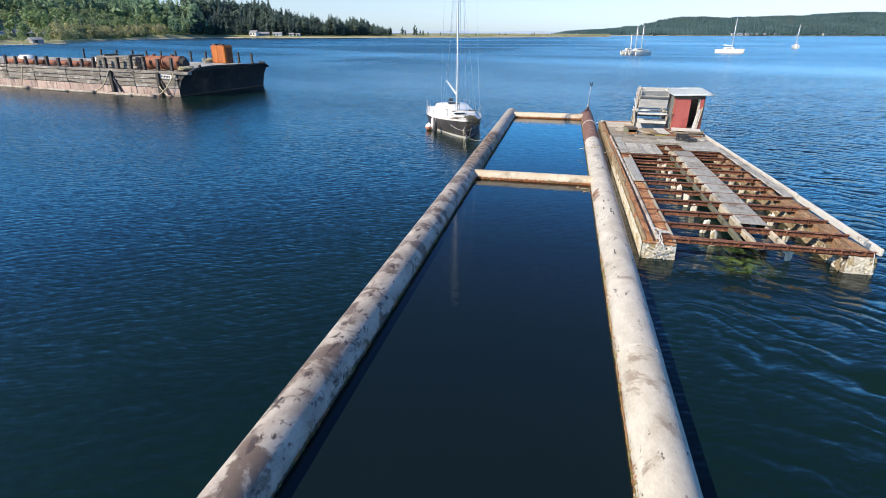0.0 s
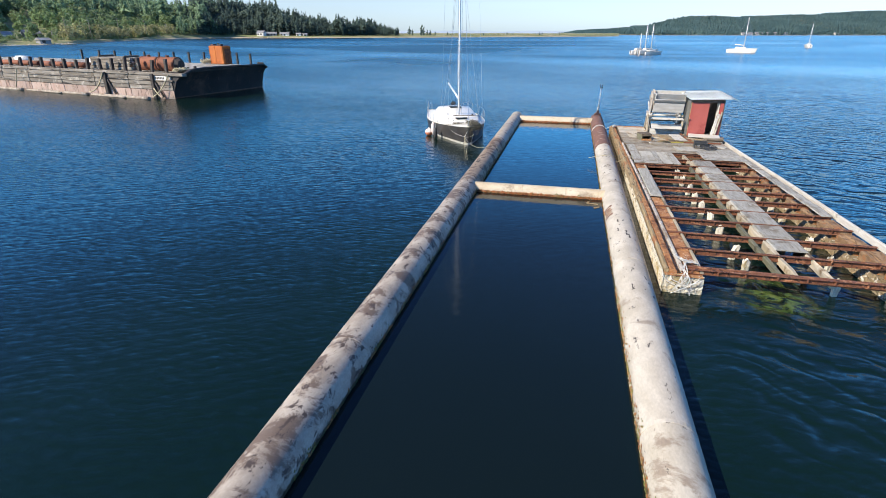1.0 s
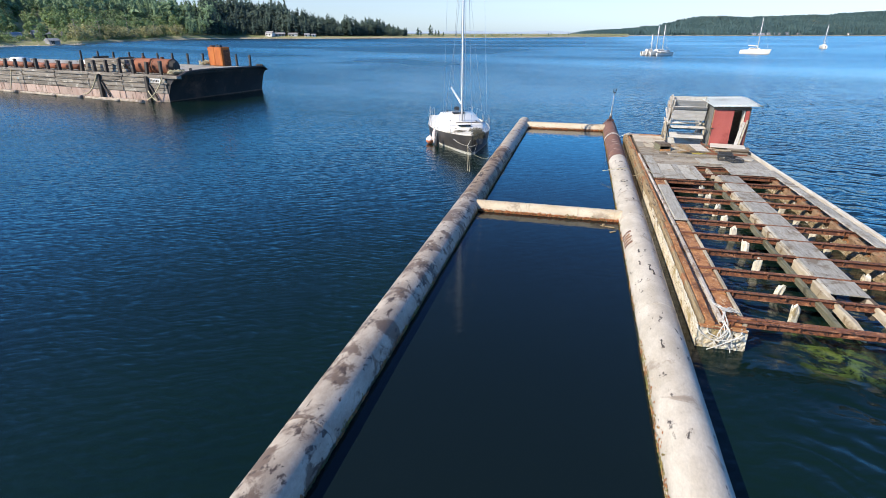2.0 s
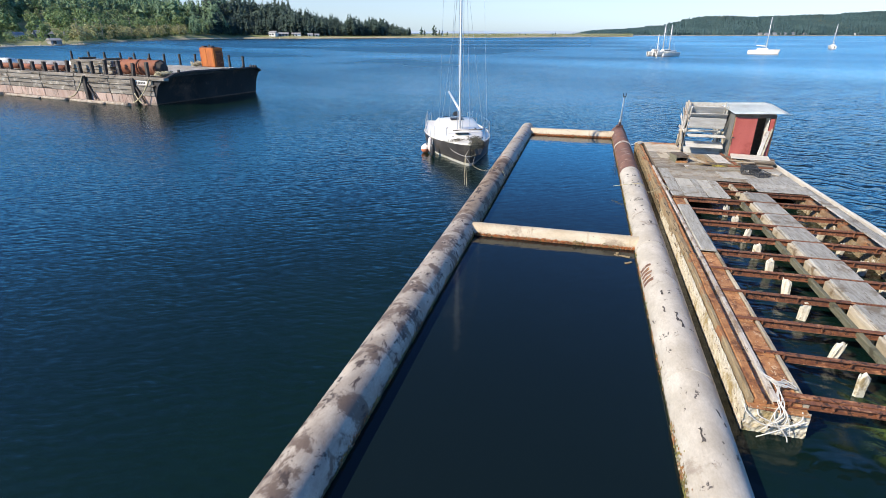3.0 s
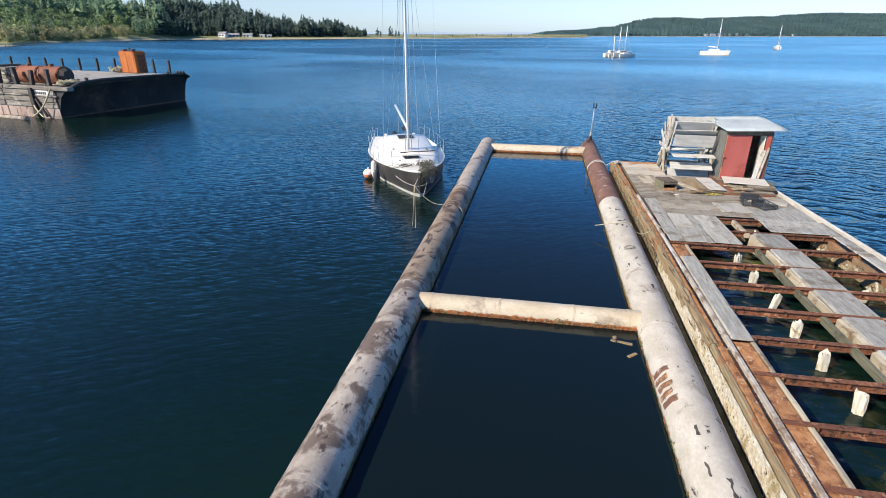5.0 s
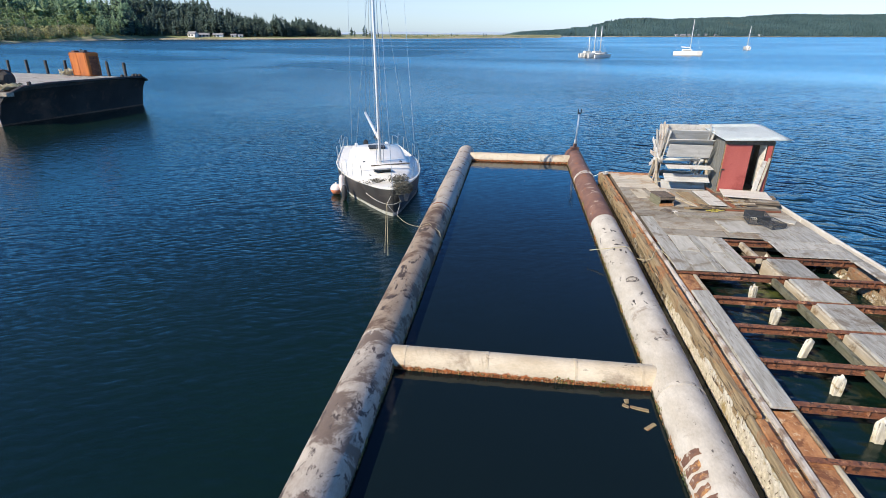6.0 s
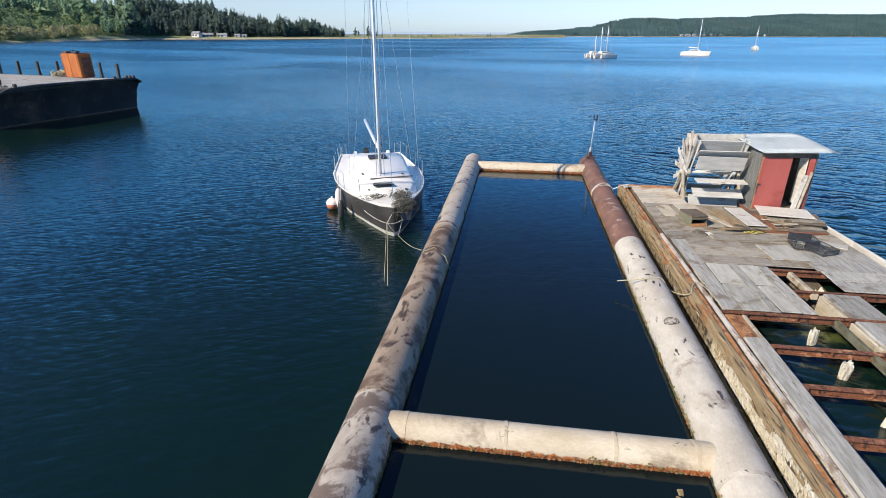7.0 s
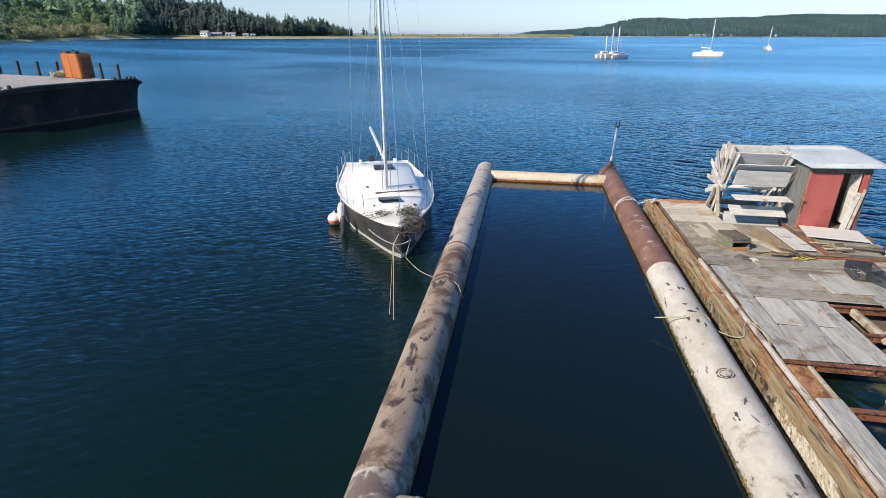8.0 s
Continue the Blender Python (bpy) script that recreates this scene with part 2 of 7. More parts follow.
    # weed growing up to the surface between the joists, greenest at the open end
    within = both(both(ramp(nt, axes.outputs["X"], 4.2, 4.9), ramp(nt, axes.outputs["X"], 8.4, 8.0)), both(ramp(nt, axes.outputs["Y"], 12.6, 13.6), ramp(nt, axes.outputs["Y"], 28.0, 26.0)))
    beds = node(nt, "ShaderNodeTexNoise", Scale=1.1, Detail=6.0, Roughness=0.65, Distortion=0.7)
    link(nt, turn.outputs["Vector"], beds.inputs["Vector"])
    water = mixed(nt, both(within, ramp(nt, beds.outputs["Fac"], 0.54, 0.72)), water, (0.034, 0.036, 0.013))
    bright = both(both(ramp(nt, axes.outputs["X"], 4.7, 5.5), ramp(nt, axes.outputs["X"], 6.7, 5.9)), both(ramp(nt, axes.outputs["Y"], 12.5, 13.1), ramp(nt, axes.outputs["Y"], 15.0, 14.0)))
    fronds = node(nt, "ShaderNodeTexNoise", Scale=2.3, Detail=7.0, Roughness=0.7, Distortion=1.2)
    link(nt, turn.outputs["Vector"], fronds.inputs["Vector"])
    water = mixed(nt, both(bright, ramp(nt, fronds.outputs["Fac"], 0.42, 0.62)), water, (0.09, 0.135, 0.03))
    pocket = both(both(ramp(nt, axes.outputs["X"], 5.2, 5.5), ramp(nt, axes.outputs["X"], 6.2, 5.9)), both(ramp(nt, axes.outputs["Y"], 24.2, 24.6), ramp(nt, axes.outputs["Y"], 25.7, 25.3)))
    water = mixed(nt, both(pocket, ramp(nt, fronds.outputs["Fac"], 0.34, 0.5)), water, (0.085, 0.10, 0.026))
    link(nt, water, bsdf.inputs["Base Color"])
    link(nt, both(both(both(strength, 0.12), 0.06, "ADD"), both(ramp(nt, axes.outputs["Y"], 70.0, 160.0), 0.05), "ADD"), bsdf.inputs["Roughness"])
    bsdf.inputs["IOR"].default_value = 1.333
    return m


RIPPLES = (("fine", 12, 0.135, 0.075, 0.7, False), ("fine", -9, 0.21, 0.08, 0.5, False), ("fine", 24, 0.33, 0.065, 0.4, False), ("broad", 5, 0.62, 0.05, 0.25, False),
           ("fine", -26, 0.30, 0.11, 0.4, True), ("broad", -40, 0.55, 0.32, 0.6, True), ("broad", -24, 0.95, 0.28, 0.4, True))
CHOP = 0.25
WATER = water_surface()
GUANO_PIPE = surface("whitewashed_steel", (0.442, 0.391, 0.313), (0.580, 0.529, 0.446), 2.6, 0.7, 0, 0.4, 30, (1, 0.5, 1), (0.313, 0.258, 0.202), 1.1, 0.57, 0.67, (0.069, 0.057, 0.051), 5.5, 0.61, 0.66, vary=0.03, tide=((0.120, 0.087, 0.041), 0.02, 0.16))
NEAR_PIPE = surface("whitewashed_steel_with_weed_belt", (0.44, 0.385, 0.30), (0.58, 0.53, 0.435), 2.6, 0.7, 0, 0.4, 30, (1, 0.5, 1), (0.30, 0.24, 0.18), 1.1, 0.56, 0.66, (0.07, 0.057, 0.05), 5.5, 0.61, 0.66, vary=0.03, tide=((0.26, 0.115, 0.035), 0.05, 0.36))
SOILED_PIPE = surface("soiled_steel", (0.299, 0.251, 0.202), (0.475, 0.418, 0.348), 2.2, 0.65, 0, 0.4, 30, (1, 0.6, 1), (0.150, 0.110, 0.084), 1.5, 0.49, 0.58, (0.066, 0.048, 0.040), 4.2, 0.55, 0.62, vary=0.03, tide=((0.088, 0.066, 0.040), 0.03, 0.2))
CROSS_PIPE = surface("whitewashed_cross_steel", (0.475, 0.389, 0.267), (0.608, 0.527, 0.398), 1.6, 0.7, 0, 0.4, 30, (0.5, 1, 1), (0.285, 0.223, 0.155), 0.9, 0.54, 0.66, (0.085, 0.067, 0.049), 3.4, 0.62, 0.68, vary=0.03, tide=((0.399, 0.123, 0.034), 0.03, 0.20))
GREY_PIPE = surface("brown_stained_steel", (0.244, 0.182, 0.125), (0.348, 0.273, 0.198), 1.6, 0.7, 0, 0.3, 30, (1, 0.5, 1), (0.115, 0.070, 0.043), 1.3, 0.49, 0.6, (0.052, 0.034, 0.025), 3.5, 0.56, 0.63, vary=0.03)
PALE_PIPE = surface("pale_grey_steel", (0.368, 0.320, 0.262), (0.480, 0.433, 0.367), 1.6, 0.7, 0, 0.3, 30, (1, 0.5, 1), (0.248, 0.183, 0.128), 1.2, 0.54, 0.66, (0.088, 0.062, 0.049), 4.2, 0.59, 0.64, vary=0.03)
TAN_SHEET = surface("rust_washed_plywood", (0.46, 0.40, 0.30), (0.58, 0.52, 0.42), 2, 0.85, 0, 0.4, 50, (0.8, 3, 3), (0.38, 0.19, 0.07), 1.3, 0.5, 0.66, (0.22, 0.12, 0.06), 3, 0.58, 0.68)
RUST_PIPE = surface("rusted_pipe_steel", (0.13, 0.065, 0.048), (0.22, 0.115, 0.08), 2.2, 0.8, 0, 0.4, 30, (1, 0.6, 1), (0.42, 0.33, 0.25), 1.9, 0.57, 0.66, (0.26, 0.10, 0.04), 3.2, 0.56, 0.66, vary=0.04)
RUST = surface("rusted_steel", (0.115, 0.042, 0.024), (0.27, 0.105, 0.045), 9, 0.85, 0.0, 0.9, 60, (1, 1, 1), (0.42, 0.20, 0.10), 4.4, 0.55, 0.63, (0.04, 0.018, 0.013), 9, 0.52, 0.61, depth=0.02)
BROWN_BOARD = surface("rotten_brown_board", (0.20, 0.115, 0.058), (0.33, 0.215, 0.12), 4.5, 0.88, 0, 0.8, 50, (2, 0.8, 3), (0.34, 0.145, 0.055), 2.2, 0.53, 0.63, (0.075, 0.045, 0.028), 6, 0.55, 0.64, depth=0.03)
ORANGE_RUST = surface("orange_rust", (0.414, 0.115, 0.025), (0.529, 0.167, 0.037), 1.5, 0.85, 0, 0.3, 25, (1, 1, 0.4), (0.253, 0.081, 0.025), 0.9, 0.55, 0.7)
SHELL_WHITE = surface("bleached_shell_stump", (0.58, 0.54, 0.43), (0.76, 0.72, 0.62), 9, 0.9, 0, 0.8, 70, (3, 3, 0.6), (0.36, 0.29, 0.16), 2.6, 0.57, 0.66, (0.12, 0.09, 0.05), 9, 0.6, 0.67, depth=0.02)
BARNACLE = surface("barnacle_crust", (0.47, 0.42, 0.31), (0.68, 0.63, 0.52), 11, 0.9, 0, 0.9, 80, (1, 1, 1), (0.34, 0.26, 0.12), 2.2, 0.5, 0.62, (0.10, 0.07, 0.04), 12, 0.57, 0.63, depth=0.03)
YELLOWED = surface("yellowed_shell_crust", (0.186, 0.136, 0.068), (0.273, 0.217, 0.124), 9, 0.9, 0, 0.9, 70, (1, 1, 1), (0.372, 0.341, 0.273), 2.0, 0.55, 0.63, (0.053, 0.037, 0.020), 7, 0.5, 0.57, depth=0.03)
ROTTEN = surface("rotten_rust_timber", (0.27, 0.18, 0.085), (0.43, 0.32, 0.175), 3, 0.9, 0, 0.9, 50, (8, 0.6, 8), (0.36, 0.15, 0.05), 0.9, 0.5, 0.6, (0.07, 0.05, 0.032), 1.9, 0.52, 0.6, depth=0.03)
FOULED = surface("fouled_pontoon", (0.17, 0.125, 0.07), (0.29, 0.22, 0.13), 6, 0.9, 0, 0.9, 60, (1, 1, 1), (0.58, 0.54, 0.45), 4.0, 0.55, 0.62, (0.07, 0.06, 0.03), 6, 0.54, 0.62, depth=0.03)
WATERLINE = surface("orange_weed_crust", (0.310, 0.099, 0.028), (0.384, 0.211, 0.098), 9, 0.9, 0, 0.9, 60, (1, 1, 1), (0.149, 0.124, 0.035), 4, 0.5, 0.6, (0.434, 0.391, 0.350), 12, 0.6, 0.66, depth=0.03)
WEED = surface("brown_green_weed", (0.028, 0.042, 0.012), (0.055, 0.07, 0.02), 6, 0.6, 0, 0.5, 60, (1, 1, 1), (0.05, 0.035, 0.014), 2.0, 0.5, 0.65, island=True)
OLD_TIMBER = surface("weathered_timber", (0.23, 0.165, 0.085), (0.39, 0.295, 0.165), 3, 0.9, 0, 0.8, 50, (9, 0.8, 9), (0.33, 0.135, 0.05), 1.6, 0.53, 0.63, (0.09, 0.065, 0.035), 4.0, 0.58, 0.68, depth=0.03)
RUSTY_BOARD = surface("rust_stained_board", (0.345, 0.138, 0.048), (0.517, 0.259, 0.109), 6.5, 0.85, 0, 0.8, 60, (1.6, 0.9, 2), (0.196, 0.075, 0.031), 3.4, 0.5, 0.6, (0.575, 0.414, 0.253), 7, 0.57, 0.64, depth=0.03)
GREY_BOARD = surface("silvered_board", (0.270, 0.255, 0.212), (0.430, 0.413, 0.366), 2.2, 0.8, 0, 0.6, 60, (7, 0.8, 7), (0.200, 0.163, 0.117), 1.7, 0.52, 0.64, (0.130, 0.102, 0.074), 4, 0.58, 0.64, vary=0.2)
GREY_BOARD_X = surface("silvered_cross_board", (0.250, 0.219, 0.167), (0.380, 0.343, 0.275), 2.6, 0.85, 0, 0.6, 60, (0.7, 13, 13), (0.215, 0.164, 0.108), 1.7, 0.5, 0.62, (0.120, 0.085, 0.054), 4, 0.56, 0.62, vary=0.26)
PALE_SHEET = surface("bleached_plywood", (0.34, 0.32, 0.265), (0.46, 0.435, 0.375), 1.6, 0.8, 0, 0.4, 60, (5, 0.8, 5), (0.24, 0.20, 0.14), 1.6, 0.52, 0.62, (0.54, 0.52, 0.47), 2.5, 0.58, 0.68, vary=0.16)
BEIGE_TIMBER = surface("beige_timber", (0.38, 0.32, 0.23), (0.52, 0.46, 0.35), 2.2, 0.85, 0, 0.5, 50, (1, 0.6, 4), (0.20, 0.14, 0.08), 2.0, 0.52, 0.66)
WHITE_WOOD = surface("chalky_white_wood", (0.54, 0.50, 0.43), (0.68, 0.65, 0.58), 2.5, 0.75, 0, 0.4, 60, (4, 0.5, 4), (0.30, 0.24, 0.18), 2.2, 0.56, 0.7)
RED_PAINT = surface("faded_red_paint", (0.34, 0.07, 0.055), (0.42, 0.105, 0.085), 1.4, 0.65, 0, 0.25, 60, (1, 1, 0.4), (0.26, 0.05, 0.04), 1.1, 0.5, 0.68)
TIN = surface("galvanised_roof_sheet", (0.64, 0.70, 0.71), (0.74, 0.79, 0.79), 1.5, 0.75, 0.0, 0.15, 60, (1, 1, 1), (0.54, 0.57, 0.56), 1.2, 0.55, 0.72)
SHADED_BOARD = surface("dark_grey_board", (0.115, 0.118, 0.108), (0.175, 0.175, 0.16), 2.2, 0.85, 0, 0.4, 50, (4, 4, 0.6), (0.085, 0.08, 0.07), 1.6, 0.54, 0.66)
SLIME = surface("yellow_green_slime", (0.150, 0.150, 0.034), (0.270, 0.232, 0.068), 9, 0.8, 0, 0.9, 60, (1, 1, 1), (0.315, 0.120, 0.038), 2.2, 0.52, 0.6, (0.068, 0.075, 0.022), 5, 0.52, 0.6, depth=0.03)
SCUFF = surface("tarry_scuff", (0.05, 0.042, 0.038), (0.10, 0.085, 0.075), 9, 0.85, 0, 0.3, 50)
OLD_RED = surface("flaking_red_brown_paint", (0.12, 0.06, 0.042), (0.20, 0.10, 0.06), 7, 0.85, 0, 0.4, 50, (1, 1, 1), (0.50, 0.24, 0.07), 4.0, 0.5, 0.62, (0.45, 0.38, 0.30), 6, 0.56, 0.64)
WORN_STRIP = surface("worn_pinkish_timber", (0.42, 0.36, 0.30), (0.58, 0.53, 0.46), 2.5, 0.8, 0, 0.5, 60, (4, 0.6, 4), (0.24, 0.17, 0.12), 2.0, 0.5, 0.64, (0.14, 0.09, 0.06), 5, 0.56, 0.66)
GREY_PADDLE = surface("grey_painted_wood", (0.390, 0.377, 0.345), (0.546, 0.533, 0.494), 2.2, 0.8, 0, 0.4, 60, (0.6, 4, 4), (0.286, 0.260, 0.221), 2, 0.53, 0.68, vary=0.28)
OLIVE_TIMBER = surface("slimed_timber", (0.112, 0.109, 0.064), (0.188, 0.173, 0.112), 3, 0.85, 0, 0.6, 50, (6, 0.6, 6), (0.068, 0.060, 0.034), 2, 0.52, 0.64)
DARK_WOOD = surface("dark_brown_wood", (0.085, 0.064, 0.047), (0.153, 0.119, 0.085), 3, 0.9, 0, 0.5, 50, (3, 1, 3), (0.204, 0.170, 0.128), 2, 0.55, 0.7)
BLACK_STEEL = surface("dark_wire_steel", (0.035, 0.04, 0.045), (0.07, 0.075, 0.08), 6, 0.6, 0.3, 0.3, 60)
GELCOAT = surface("white_gelcoat", (0.76, 0.73, 0.66), (0.83, 0.80, 0.735), 1.2, 0.4, 0, 0.06, 40, (1, 1, 1), (0.58, 0.55, 0.47), 1.9, 0.57, 0.7, vary=0.02)
HULL_DARK = surface("charcoal_hull_paint", (0.040, 0.037, 0.036), (0.061, 0.058, 0.054), 1.3, 0.4, 0, 0.1, 40, (1, 1, 1), (0.094, 0.086, 0.079), 1.4, 0.56, 0.72, vary=0.02)
BOTTOM = surface("fouled_boot_stripe", (0.34, 0.33, 0.28), (0.46, 0.44, 0.38), 6, 0.8, 0, 0.4, 50, (1, 1, 1), (0.14, 0.14, 0.07), 2, 0.5, 0.65)
ALU = surface("pale_aluminium", (0.68, 0.69, 0.70), (0.76, 0.77, 0.78), 2, 0.4, 0.35, 0.08, 40, vary=0.02)
STEEL_WIRE = surface("stainless_wire", (0.45, 0.46, 0.47), (0.55, 0.56, 0.57), 5, 0.35, 0.8, 0.1, 60)
DARK_GLASS = surface("smoked_glass", (0.015, 0.017, 0.02), (0.02, 0.022, 0.026), 2, 0.12, 0, 0.02, 40)
ROPE = surface("pale_rope", (0.528, 0.510, 0.458), (0.634, 0.616, 0.572), 20, 0.9, 0, 0.6, 120)
TAN_ROPE = surface("tan_rope", (0.42, 0.36, 0.22), (0.54, 0.48, 0.32), 20, 0.9, 0, 0.6, 120)
GREY_TANGLE = surface("grey_green_cordage", (0.05, 0.048, 0.036), (0.19, 0.175, 0.13), 14, 0.9, 0, 0.6, 90)
YELLOW_ROPE = surface("yellow_rope", (0.434, 0.350, 0.056), (0.490, 0.420, 0.112), 20, 0.8, 0, 0.5, 120)
BUOY_RED = surface("faded_orange_vinyl", (0.62, 0.16, 0.07), (0.70, 0.24, 0.12), 3, 0.5, 0, 0.1, 50)
BUOY_WHITE = surface("pinkish_white_vinyl", (0.76, 0.62, 0.56), (0.80, 0.72, 0.67), 3, 0.5, 0, 0.1, 50)
BARGE_BLACK = surface("black_barge_steel", (0.022, 0.02, 0.02), (0.048, 0.04, 0.036), 0.6, 0.65, 0, 0.5, 12, (1, 1, 0.5), (0.105, 0.062, 0.045), 0.45, 0.5, 0.66, (0.16, 0.10, 0.07), 1.6, 0.6, 0.7, depth=0.05, tide=((0.20, 0.11, 0.07), 0.12, 0.2))
BARGE_PLANK = surface("charred_grey_planking", (0.15, 0.13, 0.105), (0.29, 0.26, 0.22), 1.2, 0.9, 0, 0.8, 18, (0.3, 2, 2), (0.48, 0.445, 0.38), 0.9, 0.52, 0.66, (0.03, 0.026, 0.024), 1.8, 0.54, 0.64, depth=0.06)
BARGE_PINK = surface("pink_rust_bottom_paint", (0.386, 0.262, 0.212), (0.478, 0.372, 0.312), 0.8, 0.85, 0, 0.4, 15, (2.2, 1, 0.4), (0.221, 0.179, 0.146), 0.7, 0.52, 0.68, (0.12, 0.085, 0.065), 1.3, 0.53, 0.62, depth=0.03)
BARGE_DECK = surface("pale_barge_deck", (0.616, 0.588, 0.547), (0.784, 0.756, 0.700), 0.5, 0.85, 0, 0.3, 10, (1, 1, 1), (0.420, 0.364, 0.308), 0.5, 0.55, 0.7)
BARGE_POST = surface("blackened_timber_post", (0.035, 0.03, 0.028), (0.08, 0.07, 0.06), 3, 0.9, 0, 0.5, 30, (2, 2, 0.5), (0.20, 0.18, 0.16), 1.5, 0.58, 0.72)
RED_RUST = surface("red_rusted_tank", (0.203, 0.068, 0.034), (0.281, 0.105, 0.053), 1.5, 0.8, 0, 0.4, 20, (1, 1, 1), (0.133, 0.045, 0.022), 1.2, 0.53, 0.68)
DRIFT_LOG = surface("drift_log", (0.250, 0.206, 0.163), (0.450, 0.388, 0.312), 2, 0.9, 0, 0.5, 20, (1, 1, 1), (0.200, 0.150, 0.112), 1.2, 0.5, 0.66)
CONIFER = surface("conifer_needles", (0.154, 0.251, 0.143), (0.261, 0.368, 0.201), 0.05, 0.8, 0, 0.3, 0.6, (1, 1, 1), (0.261, 0.296, 0.152), 0.03, 0.56, 0.68, vary=0.24, island=True, leafy=0.35)
# darker copy of the conifer green, with the wood's shade painted in
SHADED_CONIFER = surface("shaded_conifer_needles", (0.049, 0.086, 0.073), (0.099, 0.145, 0.107), 0.05, 0.8, 0, 0.3, 0.6, vary=0.24, island=True, leafy=0.3)
BROADLEAF = surface("autumn_broadleaf", (0.158, 0.253, 0.105), (0.259, 0.336, 0.159), 0.05, 0.8, 0, 0.3, 0.8, (1, 1, 1), (0.316, 0.298, 0.190), 0.03, 0.52, 0.66, vary=0.34, island=True, leafy=0.5)
# aerial haze is painted into the next three colours as a pale blue tint
HAZED_TREES = surface("hazed_conifers", (0.099, 0.188, 0.198), (0.162, 0.268, 0.264), 0.01, 0.85, 0, 0.1, 0.2, (1, 1, 1), (0.190, 0.232, 0.189), 0.006, 0.56, 0.7, vary=0.06, island=True, leafy=0.65)
HAZED_GROUND = surface("hazed_wood_floor", (0.085, 0.157, 0.162), (0.136, 0.213, 0.204), 0.02, 0.9, 0, 0.1, 0.2)
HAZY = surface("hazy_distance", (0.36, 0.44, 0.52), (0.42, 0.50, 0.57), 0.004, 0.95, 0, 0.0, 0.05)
THICKET = surface("bare_tan_twigs", (0.323, 0.305, 0.151), (0.458, 0.452, 0.244), 0.08, 0.85, 0, 0.3, 0.8, (1, 1, 1), (0.254, 0.296, 0.110), 0.04, 0.52, 0.66, vary=0.3, island=True, leafy=0.5)
LAND = surface("shore_ground", (0.156, 0.189, 0.068), (0.299, 0.284, 0.149), 0.03, 0.9, 0, 0.3, 0.8, (1, 1, 1), (0.390, 0.338, 0.216), 0.02, 0.52, 0.66)
BEACH = surface("sand_and_shingle", (0.45, 0.37, 0.25), (0.56, 0.475, 0.34), 0.05, 0.9, 0, 0.4, 1.2, (1, 1, 1), (0.20, 0.165, 0.11), 0.04, 0.5, 0.64)
HOUSE_WHITE = surface("white_house_paint", (0.72, 0.71, 0.68), (0.80, 0.79, 0.76), 0.5, 0.7, 0, 0.1, 8)
HOUSE_GREY = surface("grey_shingles", (0.24, 0.24, 0.25), (0.34, 0.34, 0.35), 0.6, 0.85, 0, 0.2, 8)


# ---- mesh helpers ----
def thing(name, m, label, category, group="", kind=""):
    ob = new(name)
    ob.matrix_world = m
    return tagged(ob, label, category, group, kind)




def part(name, bm, material, parent, label="", smooth=False):
    me = bpy.data.meshes.new(name)
    bm.to_mesh(me)
    bm.free()
    for mt in material if isinstance(material, (list, tuple)) else (material,):
        me.materials.append(mt)
    if smooth:
        me.shade_smooth()
        for face in me.polygons:
            if len(face.vertices) > 6:
                face.use_smooth = False
    ob = new(name, me)
    ob.parent = parent
    if label:
        tagged(ob, label)
    return ob


def solo(name, bm, material, m, label, category, group="", kind="", smooth=False):
    """A thing of one mesh, at the pose m."""
    ob = part(name, bm, material, None, "", smooth)
    ob.matrix_world = m
    return tagged(ob, label, category, group, kind)


def box(bm, centre, size, rot=(0, 0, 0), bevel=0.0, rough=0.0, seg=1):
    """A box with bevelled, slightly uneven edges."""
    made = bmesh.ops.create_cube(bm, size=1.0)
    verts = made["verts"]
    for v in verts:
        v.co = Vector((v.co.x * size[0], v.co.y * size[1], v.co.z * size[2]))
        if rough:
            v.co += Vector((random.uniform(-rough, rough), random.uniform(-rough, rough), random.uniform(-rough, rough)))
    if bevel:
        edges = list({e for v in verts for e in v.link_edges})
        out = bmesh.ops.bevel(bm, geom=edges, offset=bevel, segments=seg, affect="EDGES")
        verts = list({v for f in out["faces"] for v in f.verts})
    m = pose(*centre, *rot)
    for v in verts:
        v.co = m @ v.co
    return verts


def rod(bm, a, b, r0, r1=None, seg=10, caps=True, rings=1, rough=0.0):
    """A round bar from a to b."""
    a, b = Vector(a), Vector(b)
    r1 = r0 if r1 is None else r1
    turn = (b - a).to_track_quat("Z", "Y").to_matrix()
    rows = []
    for i in range(rings + 1):
        f = i / rings
        c, r = a.lerp(b, f), r0 + (r1 - r0) * f
        rows.append([bm.verts.new(c + turn @ Vector((math.cos(t) * r, math.sin(t) * r, 0)) * (1 + random.uniform(-rough, rough)))
                     for t in (2 * math.pi * k / seg for k in range(seg))])
    for lo, hi in zip(rows, rows[1:]):
        for k in range(seg):
            bm.faces.new((lo[k], lo[(k + 1) % seg], hi[(k + 1) % seg], hi[k]))
    if caps:
        bm.faces.new(rows[0][::-1])
        bm.faces.new(rows[-1])
    return rows


